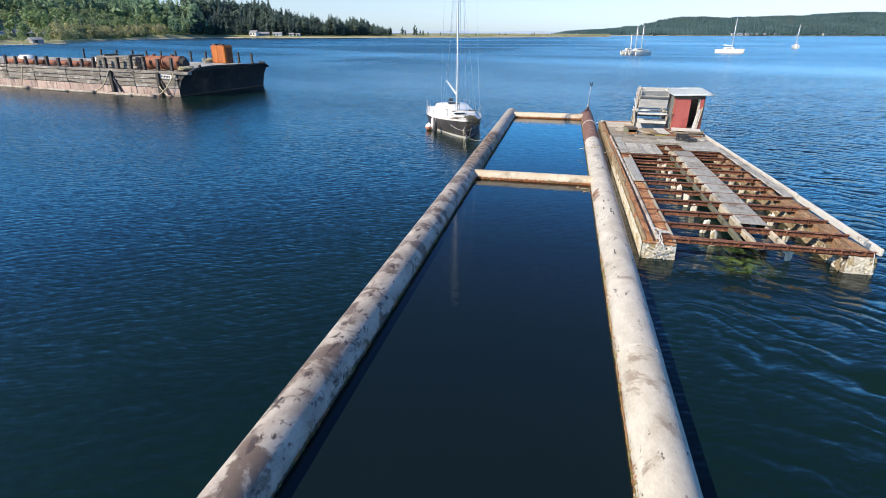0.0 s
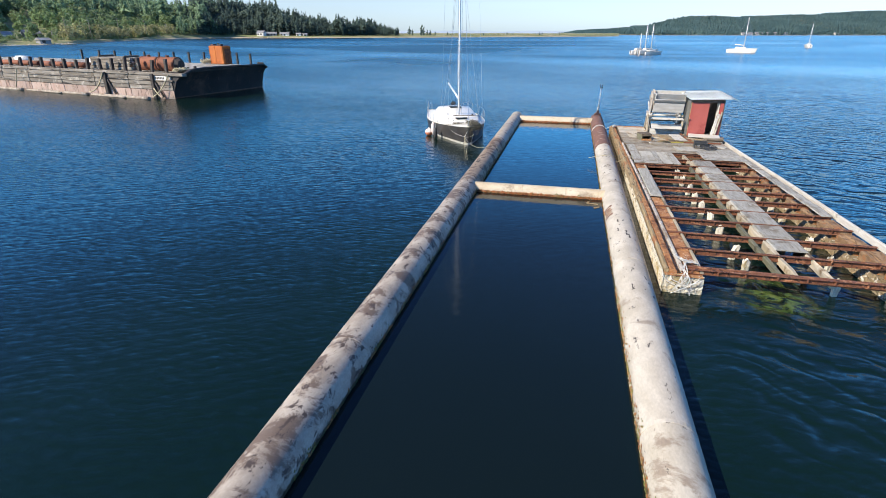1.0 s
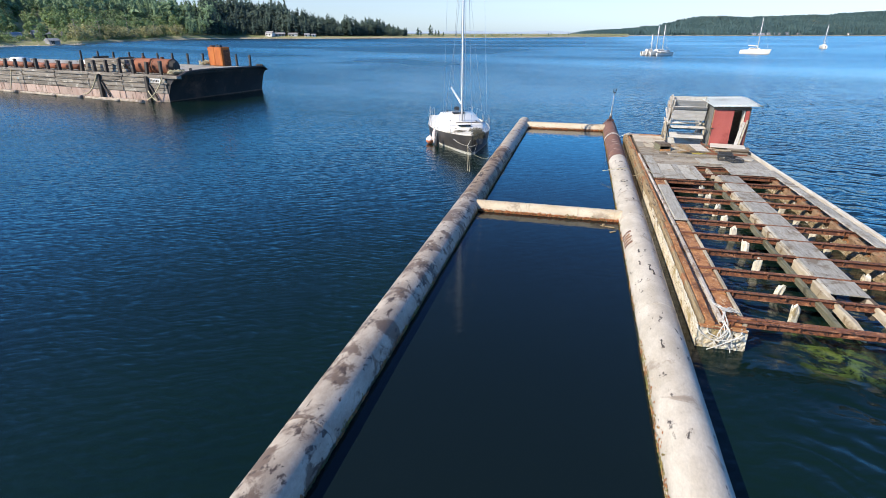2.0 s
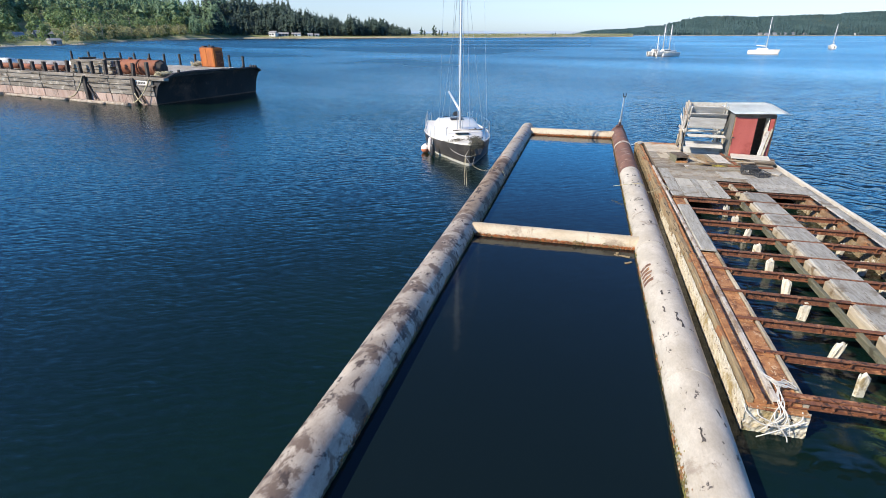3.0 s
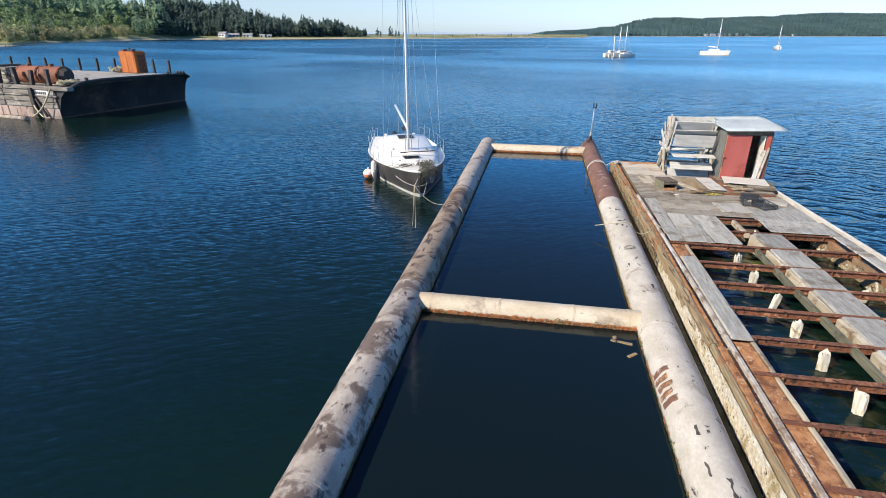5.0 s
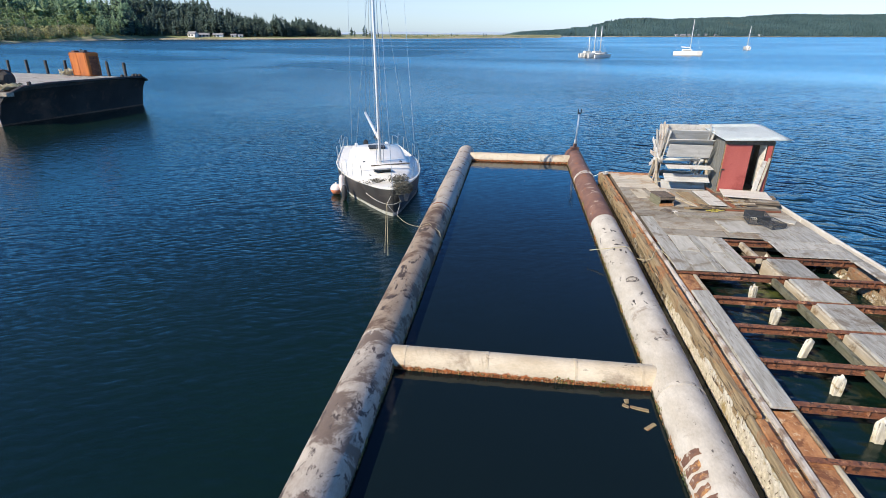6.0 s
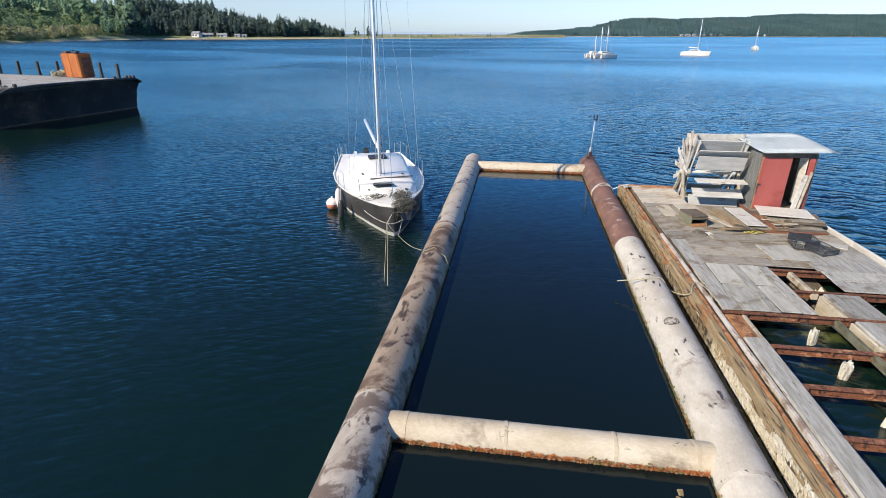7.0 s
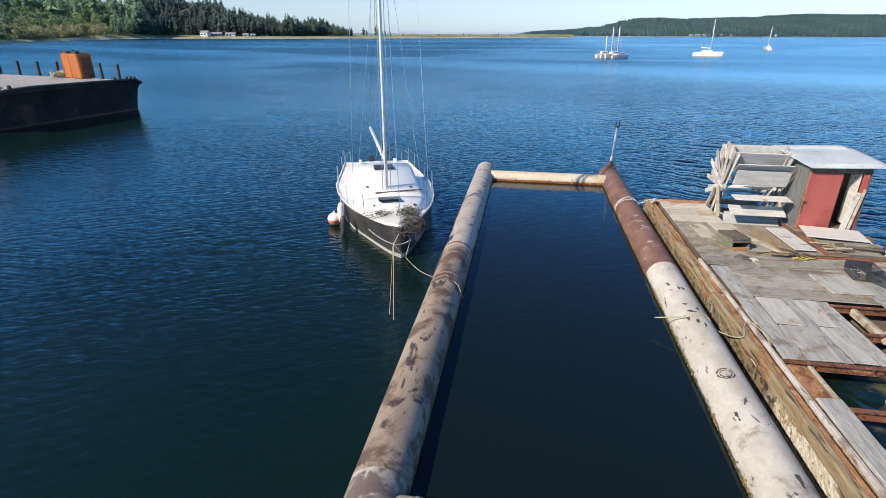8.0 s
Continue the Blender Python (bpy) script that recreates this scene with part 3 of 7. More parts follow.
def cord(bm, points, r, seg=6):
    """A bent round cord through the points."""
    pts = [Vector(p) for p in points]
    rows = []
    for i, p in enumerate(pts):
        d = (pts[min(i + 1, len(pts) - 1)] - pts[max(i - 1, 0)]).normalized()
        turn = d.to_track_quat("Z", "Y").to_matrix()
        rows.append([bm.verts.new(p + turn @ Vector((math.cos(t) * r, math.sin(t) * r, 0))) for t in (2 * math.pi * k / seg for k in range(seg))])
    for lo, hi in zip(rows, rows[1:]):
        for k in range(seg):
            bm.faces.new((lo[k], lo[(k + 1) % seg], hi[(k + 1) % seg], hi[k]))
    bm.faces.new(rows[0][::-1])
    bm.faces.new(rows[-1])


def sag(a, b, drop, n=14):
    """Points of a slack line from a to b."""
    a, b = Vector(a), Vector(b)
    return [a.lerp(b, i / n) - Vector((0, 0, drop * 4 * (i / n) * (1 - i / n))) for i in range(n + 1)]


def curved(points, n=6):
    """Points of a smooth line through the given ones."""
    p = [Vector(q) for q in points]
    out = []
    for i in range(len(p) - 1):
        a, b, c, d = p[max(i - 1, 0)], p[i], p[i + 1], p[min(i + 2, len(p) - 1)]
        for k in range(n):
            t = k / n
            out.append(0.5 * ((2 * b) + (c - a) * t + (2 * a - 5 * b + 4 * c - d) * t * t + (3 * b - a - 3 * c + d) * t ** 3))
    return out + [p[-1]]


def triangles(name, verts, faces, material, label, category, kind="stuff"):
    me = bpy.data.meshes.new(name)
    me.from_pydata(verts, [], faces)
    me.materials.append(material)
    return tagged(new(name, me), label, category, "", kind)


# ---- sea ----
def sea():
    bm = bmesh.new()
    xs = [-6000, -1500, -300, -60, 0, 60, 300, 1500, 6000]
    grid = [[bm.verts.new((x, y + 20, 0)) for x in xs] for y in xs]
    for r0, r1 in zip(grid, grid[1:]):
        for i in range(len(xs) - 1):
            bm.faces.new((r0[i], r0[i + 1], r1[i + 1], r1[i]))
    solo("water", bm, WATER, Matrix(), "dark blue-green sea with small wind ripples", "sea", kind="structure")


sea()


# ---- the floating pen: steel pipes ----
PIPE_R = 0.42


def pipe_piece(parent, a, b, r, material, name="pipe_section", label=""):
    bm = bmesh.new()
    n = max(2, int((Vector(b) - Vector(a)).length / 0.6))
    rod(bm, a, b, r, r, 28, False, n, 0.006)
    return part(name, bm, material, parent, label, smooth=True)


def band(parent, a, axis, r, width, material, name="weld_band", label=""):
    bm = bmesh.new()
    a, axis = Vector(a), Vector(axis)
    rod(bm, a - axis * width / 2, a + axis * width / 2, r, r, 28, True, 1, 0.004)
    return part(name, bm, material, parent, label, smooth=False)


def crust(parent, a, b, side, r, z0, material, seed, top=0.10, low=-0.12, name="waterline_crust", patchy=False):
    """Shellfish and weed in a ragged belt along the waterline of a pipe that runs from a to b; side is its outward direction."""
    rnd = random.Random(seed)
    a, b, side = Vector(a), Vector(b), Vector(side)
    n = int((b - a).length / 0.05)
    verts, faces = [], []
    for i in range(n):
        if patchy and noise.noise(Vector((i * 0.11, seed, 4.4))) + 0.6 * noise.noise(Vector((i * 0.4, seed, 1.4))) < 0.06:
            continue
        for _ in range(5 if patchy else 2):
            f = (i + rnd.random()) / n
            z = rnd.uniform(low, top * (0.5 + noise.noise(Vector((f * 30, seed, 0))) + 0.5 * rnd.random()))
            dz = max(-0.98, min(0.98, (z - z0) / r))
            out = math.sqrt(1 - dz * dz) * r
            p = a.lerp(b, f) + side * (out + 0.004)
            p.z = z
            s = rnd.uniform(0.006, 0.032) * (0.8 if patchy else 1)
            along = (b - a).normalized()
            k = len(verts)
            tip = p + side * s * rnd.uniform(0.3, 0.7)
            verts += [p - along * s, p + along * s, p + Vector((0, 0, s * 1.1)), p - Vector((0, 0, s * 1.4)), tip]
            faces += [(k, k + 3, k + 4), (k + 3, k + 1, k + 4), (k + 1, k + 2, k + 4), (k + 2, k, k + 4)]
    me = bpy.data.meshes.new(name)
    me.from_pydata(verts, [], faces)
    me.materials.append(material)
    ob = new(name, me)
    ob.parent = parent
    return tagged(ob, "ragged belt of shellfish and weed at the waterline", "", "", "stuff")


def long_pipe(name, v, sections, bands, label, side):
    root = thing(name, DOCK @ pose(v, 0, 0.04), label, "pontoon pipe", "pen pipes")
    for u0, u1, material, tone in sections:
        pipe_piece(root, (0, u0, 0), (0, u1, 0), PIPE_R, material, "pipe_section", tone)
    for u, material in ((sections[0][0], sections[0][2]), (sections[-1][1], sections[-1][2])):
        band(root, (0, u, 0), (0, 1, 0), PIPE_R + 0.003, 0.03, material, "end_plate")
    for u, width, material in bands:
        band(root, (0, u, 0), (0, 1, 0), PIPE_R + 0.005, width, material)
    crust(root, (0, sections[0][0], 0), (0, sections[-1][1], 0), (side, 0, 0), PIPE_R, 0, WEED, len(name) + 9, 0.0, -0.1)
    crust(root, (0, sections[0][0], 0), (0, sections[-1][1], 0), (side, 0, 0), PIPE_R, 0, SLIME, len(name) + 31 + int(v), 0.11, -0.1, patchy=True)
    crust(root, (0, sections[0][0], 0), (0, sections[-1][1], 0), (side, 0, 0), PIPE_R, 0, WATERLINE, len(name) + 35 + int(v), 0.08, -0.1, patchy=True)
    crust(root, (0, sections[0][0], 0), (0, sections[-1][1], 0), (-side, 0, 0), PIPE_R, 0, WEED, len(name) + 5, 0.0, -0.1)
    return root


long_pipe("pontoon_pipe", -2.94, [(-8, 9.0, SOILED_PIPE, "whitewashed steel, brown stains"), (9.0, 21.0, SOILED_PIPE, "whitewashed steel, brown stains"),
                                  (21.0, 29.0, GREY_PIPE, "grey-brown stained steel"), (29.0, 39.1, PALE_PIPE, "pale grey stained steel")],
          [(3.0, 0.07, SOILED_PIPE), (9.0, 0.08, SOILED_PIPE), (15.0, 0.07, SOILED_PIPE), (21.0, 0.08, GREY_PIPE), (27.2, 0.07, GREY_PIPE), (29.2, 0.10, RUST_PIPE), (33.8, 0.06, RUST_PIPE), (36.4, 0.05, RUST_PIPE), (38.9, 0.09, PALE_PIPE)],
          "long floating steel pipe, whitewashed by droppings, grey towards its end", 1)
long_pipe("pontoon_pipe", 2.52, [(-8, 8.0, NEAR_PIPE, "whitewashed steel, dark scuffs"), (8.0, 20.0, GUANO_PIPE, "whitewashed steel, dark scuffs"),
                                 (20.0, 28.8, GUANO_PIPE, "whitewashed steel, dark scuffs"), (28.8, 39.3, RUST_PIPE, "bare red-brown rusted steel")],
          [(2.0, 0.07, GUANO_PIPE), (8.0, 0.08, GUANO_PIPE), (14.0, 0.07, GUANO_PIPE), (20.0, 0.08, GUANO_PIPE), (28.8, 0.10, RUST_PIPE), (35.2, 0.07, RUST_PIPE), (39.2, 0.12, RUST_PIPE)],
          "long floating steel pipe, white with dark scuffs, rusty far end", -1)


def pipe_mark(root, u0, u1, a0, a1, material, name, seed, ragged=0.12):
    """A thin ragged patch lying on a pipe, between two angles from its top."""
    rnd = random.Random(seed)
    bm = bmesh.new()
    n, m = max(2, int((u1 - u0) / 0.06)), max(2, int(abs(a1 - a0) / 8))
    grid = []
    for i in range(n + 1):
        for_u = u0 + (u1 - u0) * i / n
        s0, s1 = a0 + (a1 - a0) * ragged * rnd.random(), a1 - (a1 - a0) * ragged * rnd.random()
        row = []
        for j in range(m + 1):
            a = radians(s0 + (s1 - s0) * j / m)
            u = for_u + (rnd.uniform(-1, 1) * 0.02 if i in (0, n) else 0)
            row.append(bm.verts.new((math.sin(a) * (PIPE_R + 0.005), u, math.cos(a) * (PIPE_R + 0.005))))
        grid.append(row)
    for a, b in zip(grid, grid[1:]):
        for j in range(m):
            bm.faces.new((a[j], a[j + 1], b[j + 1], b[j]))
    return part(name, bm, material, root, smooth=True)


def chain_ring(root, u, angle, size):
    """A round tarry print left on the pipe."""
    bm = bmesh.new()
    rnd = random.Random(5)
    for r0, r1 in ((0.55, 0.68), (0.84, 1.0)):
        rows_ = []
        for k in range(28):
            t = 2 * math.pi * k / 28
            row = []
            for q in (r0, r1):
                q = q * size * (1 + rnd.uniform(-0.05, 0.05))
                a = radians(angle) + math.cos(t) * q / PIPE_R
                row.append(bm.verts.new((math.sin(a) * (PIPE_R + 0.005), u + math.sin(t) * q, math.cos(a) * (PIPE_R + 0.005))))
            rows_.append(row)
        for k in range(28):
            if k % 9 != 4:
                a, b = rows_[k], rows_[(k + 1) % 28]
                bm.faces.new((a[0], a[1], b[1], b[0]))
    part("ring_mark", bm, SCUFF, root, "round tarry print")


right_pipe = [o for o in bpy.data.objects if o.name.startswith("pontoon_pipe") and o.type == "EMPTY"][-1]
for k in range(5):
    pipe_mark(right_pipe, 17.62 + k * 0.2, 17.75 + k * 0.2, -80, -30 - 8 * (k % 2), OLD_RED, "paint_stripe", k)
for k, (kind, top) in enumerate(((WATERLINE, 0.17), (WATERLINE, 0.12), (SLIME, 0.20), (BARNACLE, 0.10))):
    crust(right_pipe, (0, -2, 0), (0, 13, 0), (-1, 0, 0), PIPE_R, 0, kind, 77 + k, top, -0.1, patchy=k > 0)
chain_ring(right_pipe, 23.95, -12, 0.15)
for k, (u, a, l, w) in enumerate(((26.45, -16, 0.10, 30), (26.3, 14, 0.12, 16), (26.15, -8, 0.07, 34), (25.85, -26, 0.16, 12), (25.72, -8, 0.14, 14), (25.6, 8, 0.18, 10), (27.5, -30, 0.14, 18), (27.2, 4, 0.1, 22),
                                 (16.9, -22, 0.22, 9), (16.15, -28, 0.26, 8), (15.8, 0, 0.34, 12), (15.55, 8, 0.3, 8), (12.4, -20, 0.3, 10), (22.9, -34, 0.2, 12), (21.6, 12, 0.24, 14))):
    pipe_mark(right_pipe, u - l / 2, u + l / 2, a - w / 2, a + w / 2, SCUFF, "scuff_mark", 20 + k, 0.5)


def cross_pipe(u, z, r, label, low_stripe):
    root = thing("cross_pipe", DOCK @ pose(0, u, z), label, "pontoon pipe", "pen pipes")
    bm = bmesh.new()
    rod(bm, (-2.62, 0, 0), (2.2, 0, 0), r, r, 24, False, 9, 0.006)
    part("pipe_section", bm, CROSS_PIPE, root, smooth=True)
    for v in (-2.35, -0.8, 0.8, 1.95):
        band(root, (v, 0, 0), (1, 0, 0), r + 0.007, 0.05, CROSS_PIPE)
    for seed in range(low_stripe):
        crust(root, (-2.4, 0, 0), (2.05, 0, 0), (0, -1, 0), r, 0, WATERLINE, 20 + seed + int(u), 0.10 - z, -0.14 - z)
    crust(root, (-2.4, 0, 0), (2.05, 0, 0), (0, -1, 0), r, 0, SLIME, 40 + int(u), 0.16 - z, -0.14 - z, patchy=True)
    crust(root, (-2.4, 0, 0), (2.05, 0, 0), (0, -1, 0), r, 0, WEED, 60 + int(u), -0.02 - z, -0.16 - z)
    return root


cross_pipe(20.56, 0.06, 0.265, "whitewashed steel cross pipe with an orange crusted waterline", 3)
cross_pipe(37.92, 0.06, 0.31, "pale stained steel cross pipe closing the pen", 1)


# added sheet that makes the pipe's outer flank dark along this stretch
bm = bmesh.new()
box(bm, (0, 0, 0), (0.05, 4.8, 0.3), (0, 24, 0), 0.01, 0.008)
solo("fender_plank", bm, BLACK_STEEL, DOCK @ pose(-3.37, 30.6, 0.07), "added black sheet standing in for the pipe's dark outer flank", "plank")


def marker_pole():
    root = thing("marker_pole", DOCK @ pose(2.55, 39.1, 0.42), "white steel marker pole with a forked top", "pole")
    bm = bmesh.new()
    box(bm, (0, 0, 0.06), (0.42, 0.34, 0.12), bevel=0.02)
    box(bm, (0.0, 0.0, 0.2), (0.16, 0.2, 0.22), bevel=0.02)
    part("bracket", bm, RUST_PIPE, root, "rusty clamp bracket")
    bm = bmesh.new()
    rod(bm, (0, 0, 0.2), (0.06, 0, 1.78), 0.04, 0.034, 12)
    part("pole", bm, ALU, root, smooth=True)
    bm = bmesh.new()
    rod(bm, (0.0, 0, 0.26), (0.02, 0, 0.5), 0.075, 0.065, 12)
    part("collar", bm, GREY_PADDLE, root, smooth=True)
    for s in (-1, 1):
        bm = bmesh.new()
        box(bm, (0.062 + s * 0.07, 0, 1.89), (0.045, 0.07, 0.24), bevel=0.008)
        part("prong", bm, BLACK_STEEL, root)
    bm = bmesh.new()
    box(bm, (0.062, 0, 1.78), (0.19, 0.08, 0.05), bevel=0.008)
    part("fork_base", bm, BLACK_STEEL, root)


marker_pole()

# ---- the derelict work float ----
# the float lies a little down by its far end
ON_FLOAT = DOCK @ pose(0, 30, 0, -0.36, 0, 0) @ pose(0, -30, 0)
FLOAT = thing("work_float", ON_FLOAT, "derelict timber work float with open rusty joists", "float")
EDGE_NEAR, EDGE_FAR = 9.02, 8.58
JOIST_U = [13.5 + 1.214 * i for i in range(12)]
DECK_Z = 0.5


def right_edge(u):
    return EDGE_NEAR + (EDGE_FAR - EDGE_NEAR) * (u - 13.8) / 17.5


def ragged_beam(name, v0, v1, u0, u1, z0, z1, material, label="", rough=0.02, step=0.5, parent=None):
    """A long timber or block with uneven faces, along the float."""
    bm = bmesh.new()
    n = max(1, int(abs(u1 - u0) / step))
    rows = []
    for i in range(n + 1):
        u = u0 + (u1 - u0) * i / n
        j = lambda: random.uniform(-rough, rough)
        c = min(0.03, (v1 - v0) * 0.2)
        rows.append([bm.verts.new((v + j(), u + (j() if 0 < i < n else 0), z + j())) for v, z in
                     ((v0, z0), (v1, z0), (v1, z1 - c), (v1 - c, z1), (v0 + c, z1), (v0, z1 - c))])
    for a, b in zip(rows, rows[1:]):
        for k in range(6):
            bm.faces.new((a[k], a[(k + 1) % 6], b[(k + 1) % 6], b[k]))
    bm.faces.new(rows[0])
    bm.faces.new(rows[-1][::-1])
    bmesh.ops.recalc_face_normals(bm, faces=bm.faces)
    return part(name, bm, material, parent or FLOAT, label)


# side pontoons, crusted with shellfish
ragged_beam("side_pontoon", 3.16, 4.0, 13.25, 34.1, -0.4, 0.30, BARNACLE, "white barnacle-crusted pontoon side", 0.008, 0.3)
ragged_beam("side_pontoon", 8.05, 8.75, 13.4, 33.4, -0.4, 0.16, FOULED, "brown fouled pontoon side", 0.01, 0.3)
ragged_beam("side_pontoon", 6.12, 6.76, 16.3, 33.9, -0.4, 0.10, DARK_WOOD, "dark waterlogged middle pontoon", 0.04, 0.4)


def crust_face(v, u0, u1, z0, z1, amp, out, seed, name="shell_crust", material=BARNACLE):
    """A lumpy skin of shellfish over a pontoon's side; out is -1 or 1."""
    n, m = int((u1 - u0) / 0.026), 15
    V, F = [], []
    for i in range(n + 1):
        u = u0 + (u1 - u0) * i / n
        for j in range(m + 1):
            z = z0 + (z1 - z0) * j / m
            q = Vector((u * 7, z * 9, seed))
            near = noise.voronoi(Vector((u * 13, z * 13, seed)))[0]
            lump = 0.35 * noise.noise(q) + 0.55 * (0.5 - near[0]) + 0.5 * min(0.5, near[1] - near[0]) + 0.25 * noise.noise(q * 4)
            bulge = 0.5 + 0.5 * math.sin(math.pi * j / m)
            top = amp * 0.8 * noise.noise(Vector((u * 3, 5, seed))) if j == m else 0
            V.append((v + out * (amp * (lump + 0.35) * bulge), u + amp * 0.3 * noise.noise(q * 3.1), z + top))
    for i in range(n):
        for j in range(m):
            a = i * (m + 1) + j
            F.append((a, a + 1, a + m + 2, a + m + 1))
    me = bpy.data.meshes.new(name)
    me.from_pydata(V, [], F)
    me.materials.append(material)
    ob = new(name, me)
    ob.parent = FLOAT
    return tagged(ob, "lumpy white skin of barnacles" if material is BARNACLE else "lumpy brown skin of weed and shells", "", "", "stuff")


crust_face(3.15, 13.2, 21.0, -0.2, 0.36, 0.03, -1, 1)
crust_face(3.155, 21.0, 23.6, -0.2, 0.27, 0.025, -1, 6)
crust_face(3.155, 23.6, 34.1, -0.2, 0.26, 0.022, -1, 7, material=YELLOWED)
crust_face(8.77, 13.4, 33.4, -0.2, 0.22, 0.05, 1, 2, material=FOULED)
crust_face(4.01, 13.25, 24.4, -0.2, 0.26, 0.06, 1, 3)
crust_face(8.03, 13.4, 26.4, -0.2, 0.26, 0.07, -1, 4, material=FOULED)
for v0, v1, u in ((3.14, 4.02, 13.24), (8.1, 8.75, 13.38)):
    ob = crust_face(0.0, v0, v1, -0.26, 0.36, 0.05, -1, int(v0), material=BARNACLE)
    ob.matrix_basis = Matrix(((0, 1, 0, 0), (1, 0, 0, u), (0, 0, 1, 0), (0, 0, 0, 1)))
# timber fender along the pen, in three lengths
ragged_beam("fender_timber", 3.17, 3.25, 13.3, 19.2, 0.2, 0.46, OLD_TIMBER, "", 0.008, 0.5)
ragged_beam("fender_board", 3.255, 3.43, 13.3, 19.15, 0.2, 0.445, RUSTY_BOARD, "red-brown rotten board", 0.01, 0.4)
for u0, u1 in ((19.22, 27.1), (27.12, 34.15)):
    ragged_beam("fender_timber", 3.15, 3.31, u0, u1, 0.2, 0.47, ROTTEN, "rotten brown and orange fender timber", 0.018, 0.3)
    ragged_beam("fender_board", 3.31, 3.41, u0 + 0.03, u1 - 0.03, 0.2, 0.44, RUSTY_BOARD, "", 0.008, 0.5)
for u0, u1, v0, v1 in ((13.3, 20.3, 3.535, 3.505), (20.32, 29.0, 3.505, 3.42)):
    bm = bmesh.new()
    box(bm, ((v0 + v1) / 2, (u0 + u1) / 2, 0.47), (0.072, u1 - u0, 0.08), (0, 0, math.degrees(math.atan2(v0 - v1, u1 - u0))), 0.008, 0.006)
    part("edge_strip", bm, WORN_STRIP, FLOAT, "narrow worn pale strip")
# rusty channel boards and the silvered plank beside it
for u0, u1 in ((13.35, 14.6), (14.62, 15.8), (15.82, 17.02), (17.04, 18.25), (18.27, 19.38)):
    ragged_beam("rusty_board", 3.58, 3.93, u0, u1, 0.22, 0.435, RUSTY_BOARD, "", 0.012, 0.4)
ragged_beam("inner_rail", 3.94, 4.02, 13.35, 24.4, 0.2, 0.44, BEIGE_TIMBER, "", 0.01, 0.6)
ragged_beam("silver_plank", 3.57, 3.97, 19.4, 23.36, 0.47, 0.515, GREY_BOARD, "wide silvered plank", 0.004, 1.0)
ragged_beam("rusty_board", 3.58, 3.93, 23.4, 24.4, 0.22, 0.43, RUSTY_BOARD, "", 0.012, 0.4)


def joist(u):
    """A rusted steel joist with a web and two flanges across the float."""
    bm = bmesh.new()
    v1 = right_edge(u) - 0.3
    v0 = 3.56
    mid, span = (v0 + v1) / 2, v1 - v0
    j = random.uniform
    box(bm, (mid, 0, 0.458), (span, 0.10, 0.02), rough=0.005)
    box(bm, (mid, 0.02, 0.39), (span, 0.02, 0.12), rough=0.004)
    box(bm, (mid, 0, 0.33), (span, 0.10, 0.02), rough=0.005)
    for k in range(5):
        v = v0 + span * (k + 0.5) / 5
        box(bm, (v, -0.02, 0.394), (0.02, 0.06, 0.11))
    for v in bm.verts:
        v.co.z += 0.012 * noise.noise(Vector((v.co.x, u, 0)))
    ob = part("joist", bm, RUST, FLOAT)
    ob.matrix_basis = pose(0, u, 0, j(-0.6, 0.6), 0, j(-0.5, 0.4))
    return ob


for u in JOIST_U:
    joist(u)
# near end beam lies on the pontoon ends
bm = bmesh.new()
box(bm, (0, 0, 0.05), (5.2, 0.09, 0.018), rough=0.006)
box(bm, (0, 0.025, 0), (5.2, 0.018, 0.11), rough=0.005)
box(bm, (0, 0, -0.05), (5.2, 0.09, 0.018), rough=0.006)
for k in range(9):
    box(bm, (-2.4 + k * 0.6 + random.uniform(-0.05, 0.05), -0.01, 0), (0.035, 0.07, 0.09), (0, 0, 0), 0.006, 0.004)
for v in bm.verts:
    v.co = Matrix.Rotation(radians(1.5), 3, "Z") @ v.co + Vector((6.15, 13.42, 0.42 + 0.012 * noise.noise(Vector((v.co.x * 0.8, 3.1, 0)))))
part("end_rail", bm, RUST, FLOAT, "rusty angle rail across the open end")
bm = bmesh.new()
box(bm, (3.58, 13.27, 0.335), (0.84, 0.17, 0.03), (-4, 1, 0), 0.006, 0.012)
part("corner_plate", bm, RUSTY_BOARD, FLOAT, "rusted plate on the pontoon's end")
# lengthwise stringer and the middle walkway
bm = bmesh.new()
box(bm, (5.74, 19.0, 0.355), (0.10, 10.9, 0.16), (0, 0, -0.45), 0.012, 0.006)
part("stringer", bm, OLIVE_TIMBER, FLOAT, "slimy olive-grey stringer")
ragged_beam("cross_bearer", 5.86, 5.99, 25.6, 26.8, 0.3, 0.445, BEIGE_TIMBER, "", 0.012, 0.4)
for a, b in zip(JOIST_U[1:-2], JOIST_U[2:]):
    ragged_beam("walkway_board", 6.05, 6.82, max(a + 0.06, 15.15), b - 0.06, 0.44, 0.478, GREY_BOARD, "", 0.005, 0.6)
for a, b in zip(JOIST_U[1:-2], JOIST_U[2:]):
    ragged_beam("walkway_side", 5.98, 6.08, a + 0.16, b - 0.08, 0.05 + random.uniform(0, 0.06), 0.44, BEIGE_TIMBER, "", 0.012, 0.4)
    ragged_beam("walkway_side", 6.75, 6.84, a + 0.1, b - 0.1, 0.1, 0.44, DARK_WOOD, "", 0.012, 0.4)
ragged_beam("walkway_side", 6.0, 6.1, 13.55, 15.1, 0.24, 0.42, BEIGE_TIMBER, "", 0.02, 0.4)
ragged_beam("walkway_side", 6.72, 6.8, 13.55, 15.1, 0.24, 0.42, BEIGE_TIMBER, "", 0.02, 0.4)
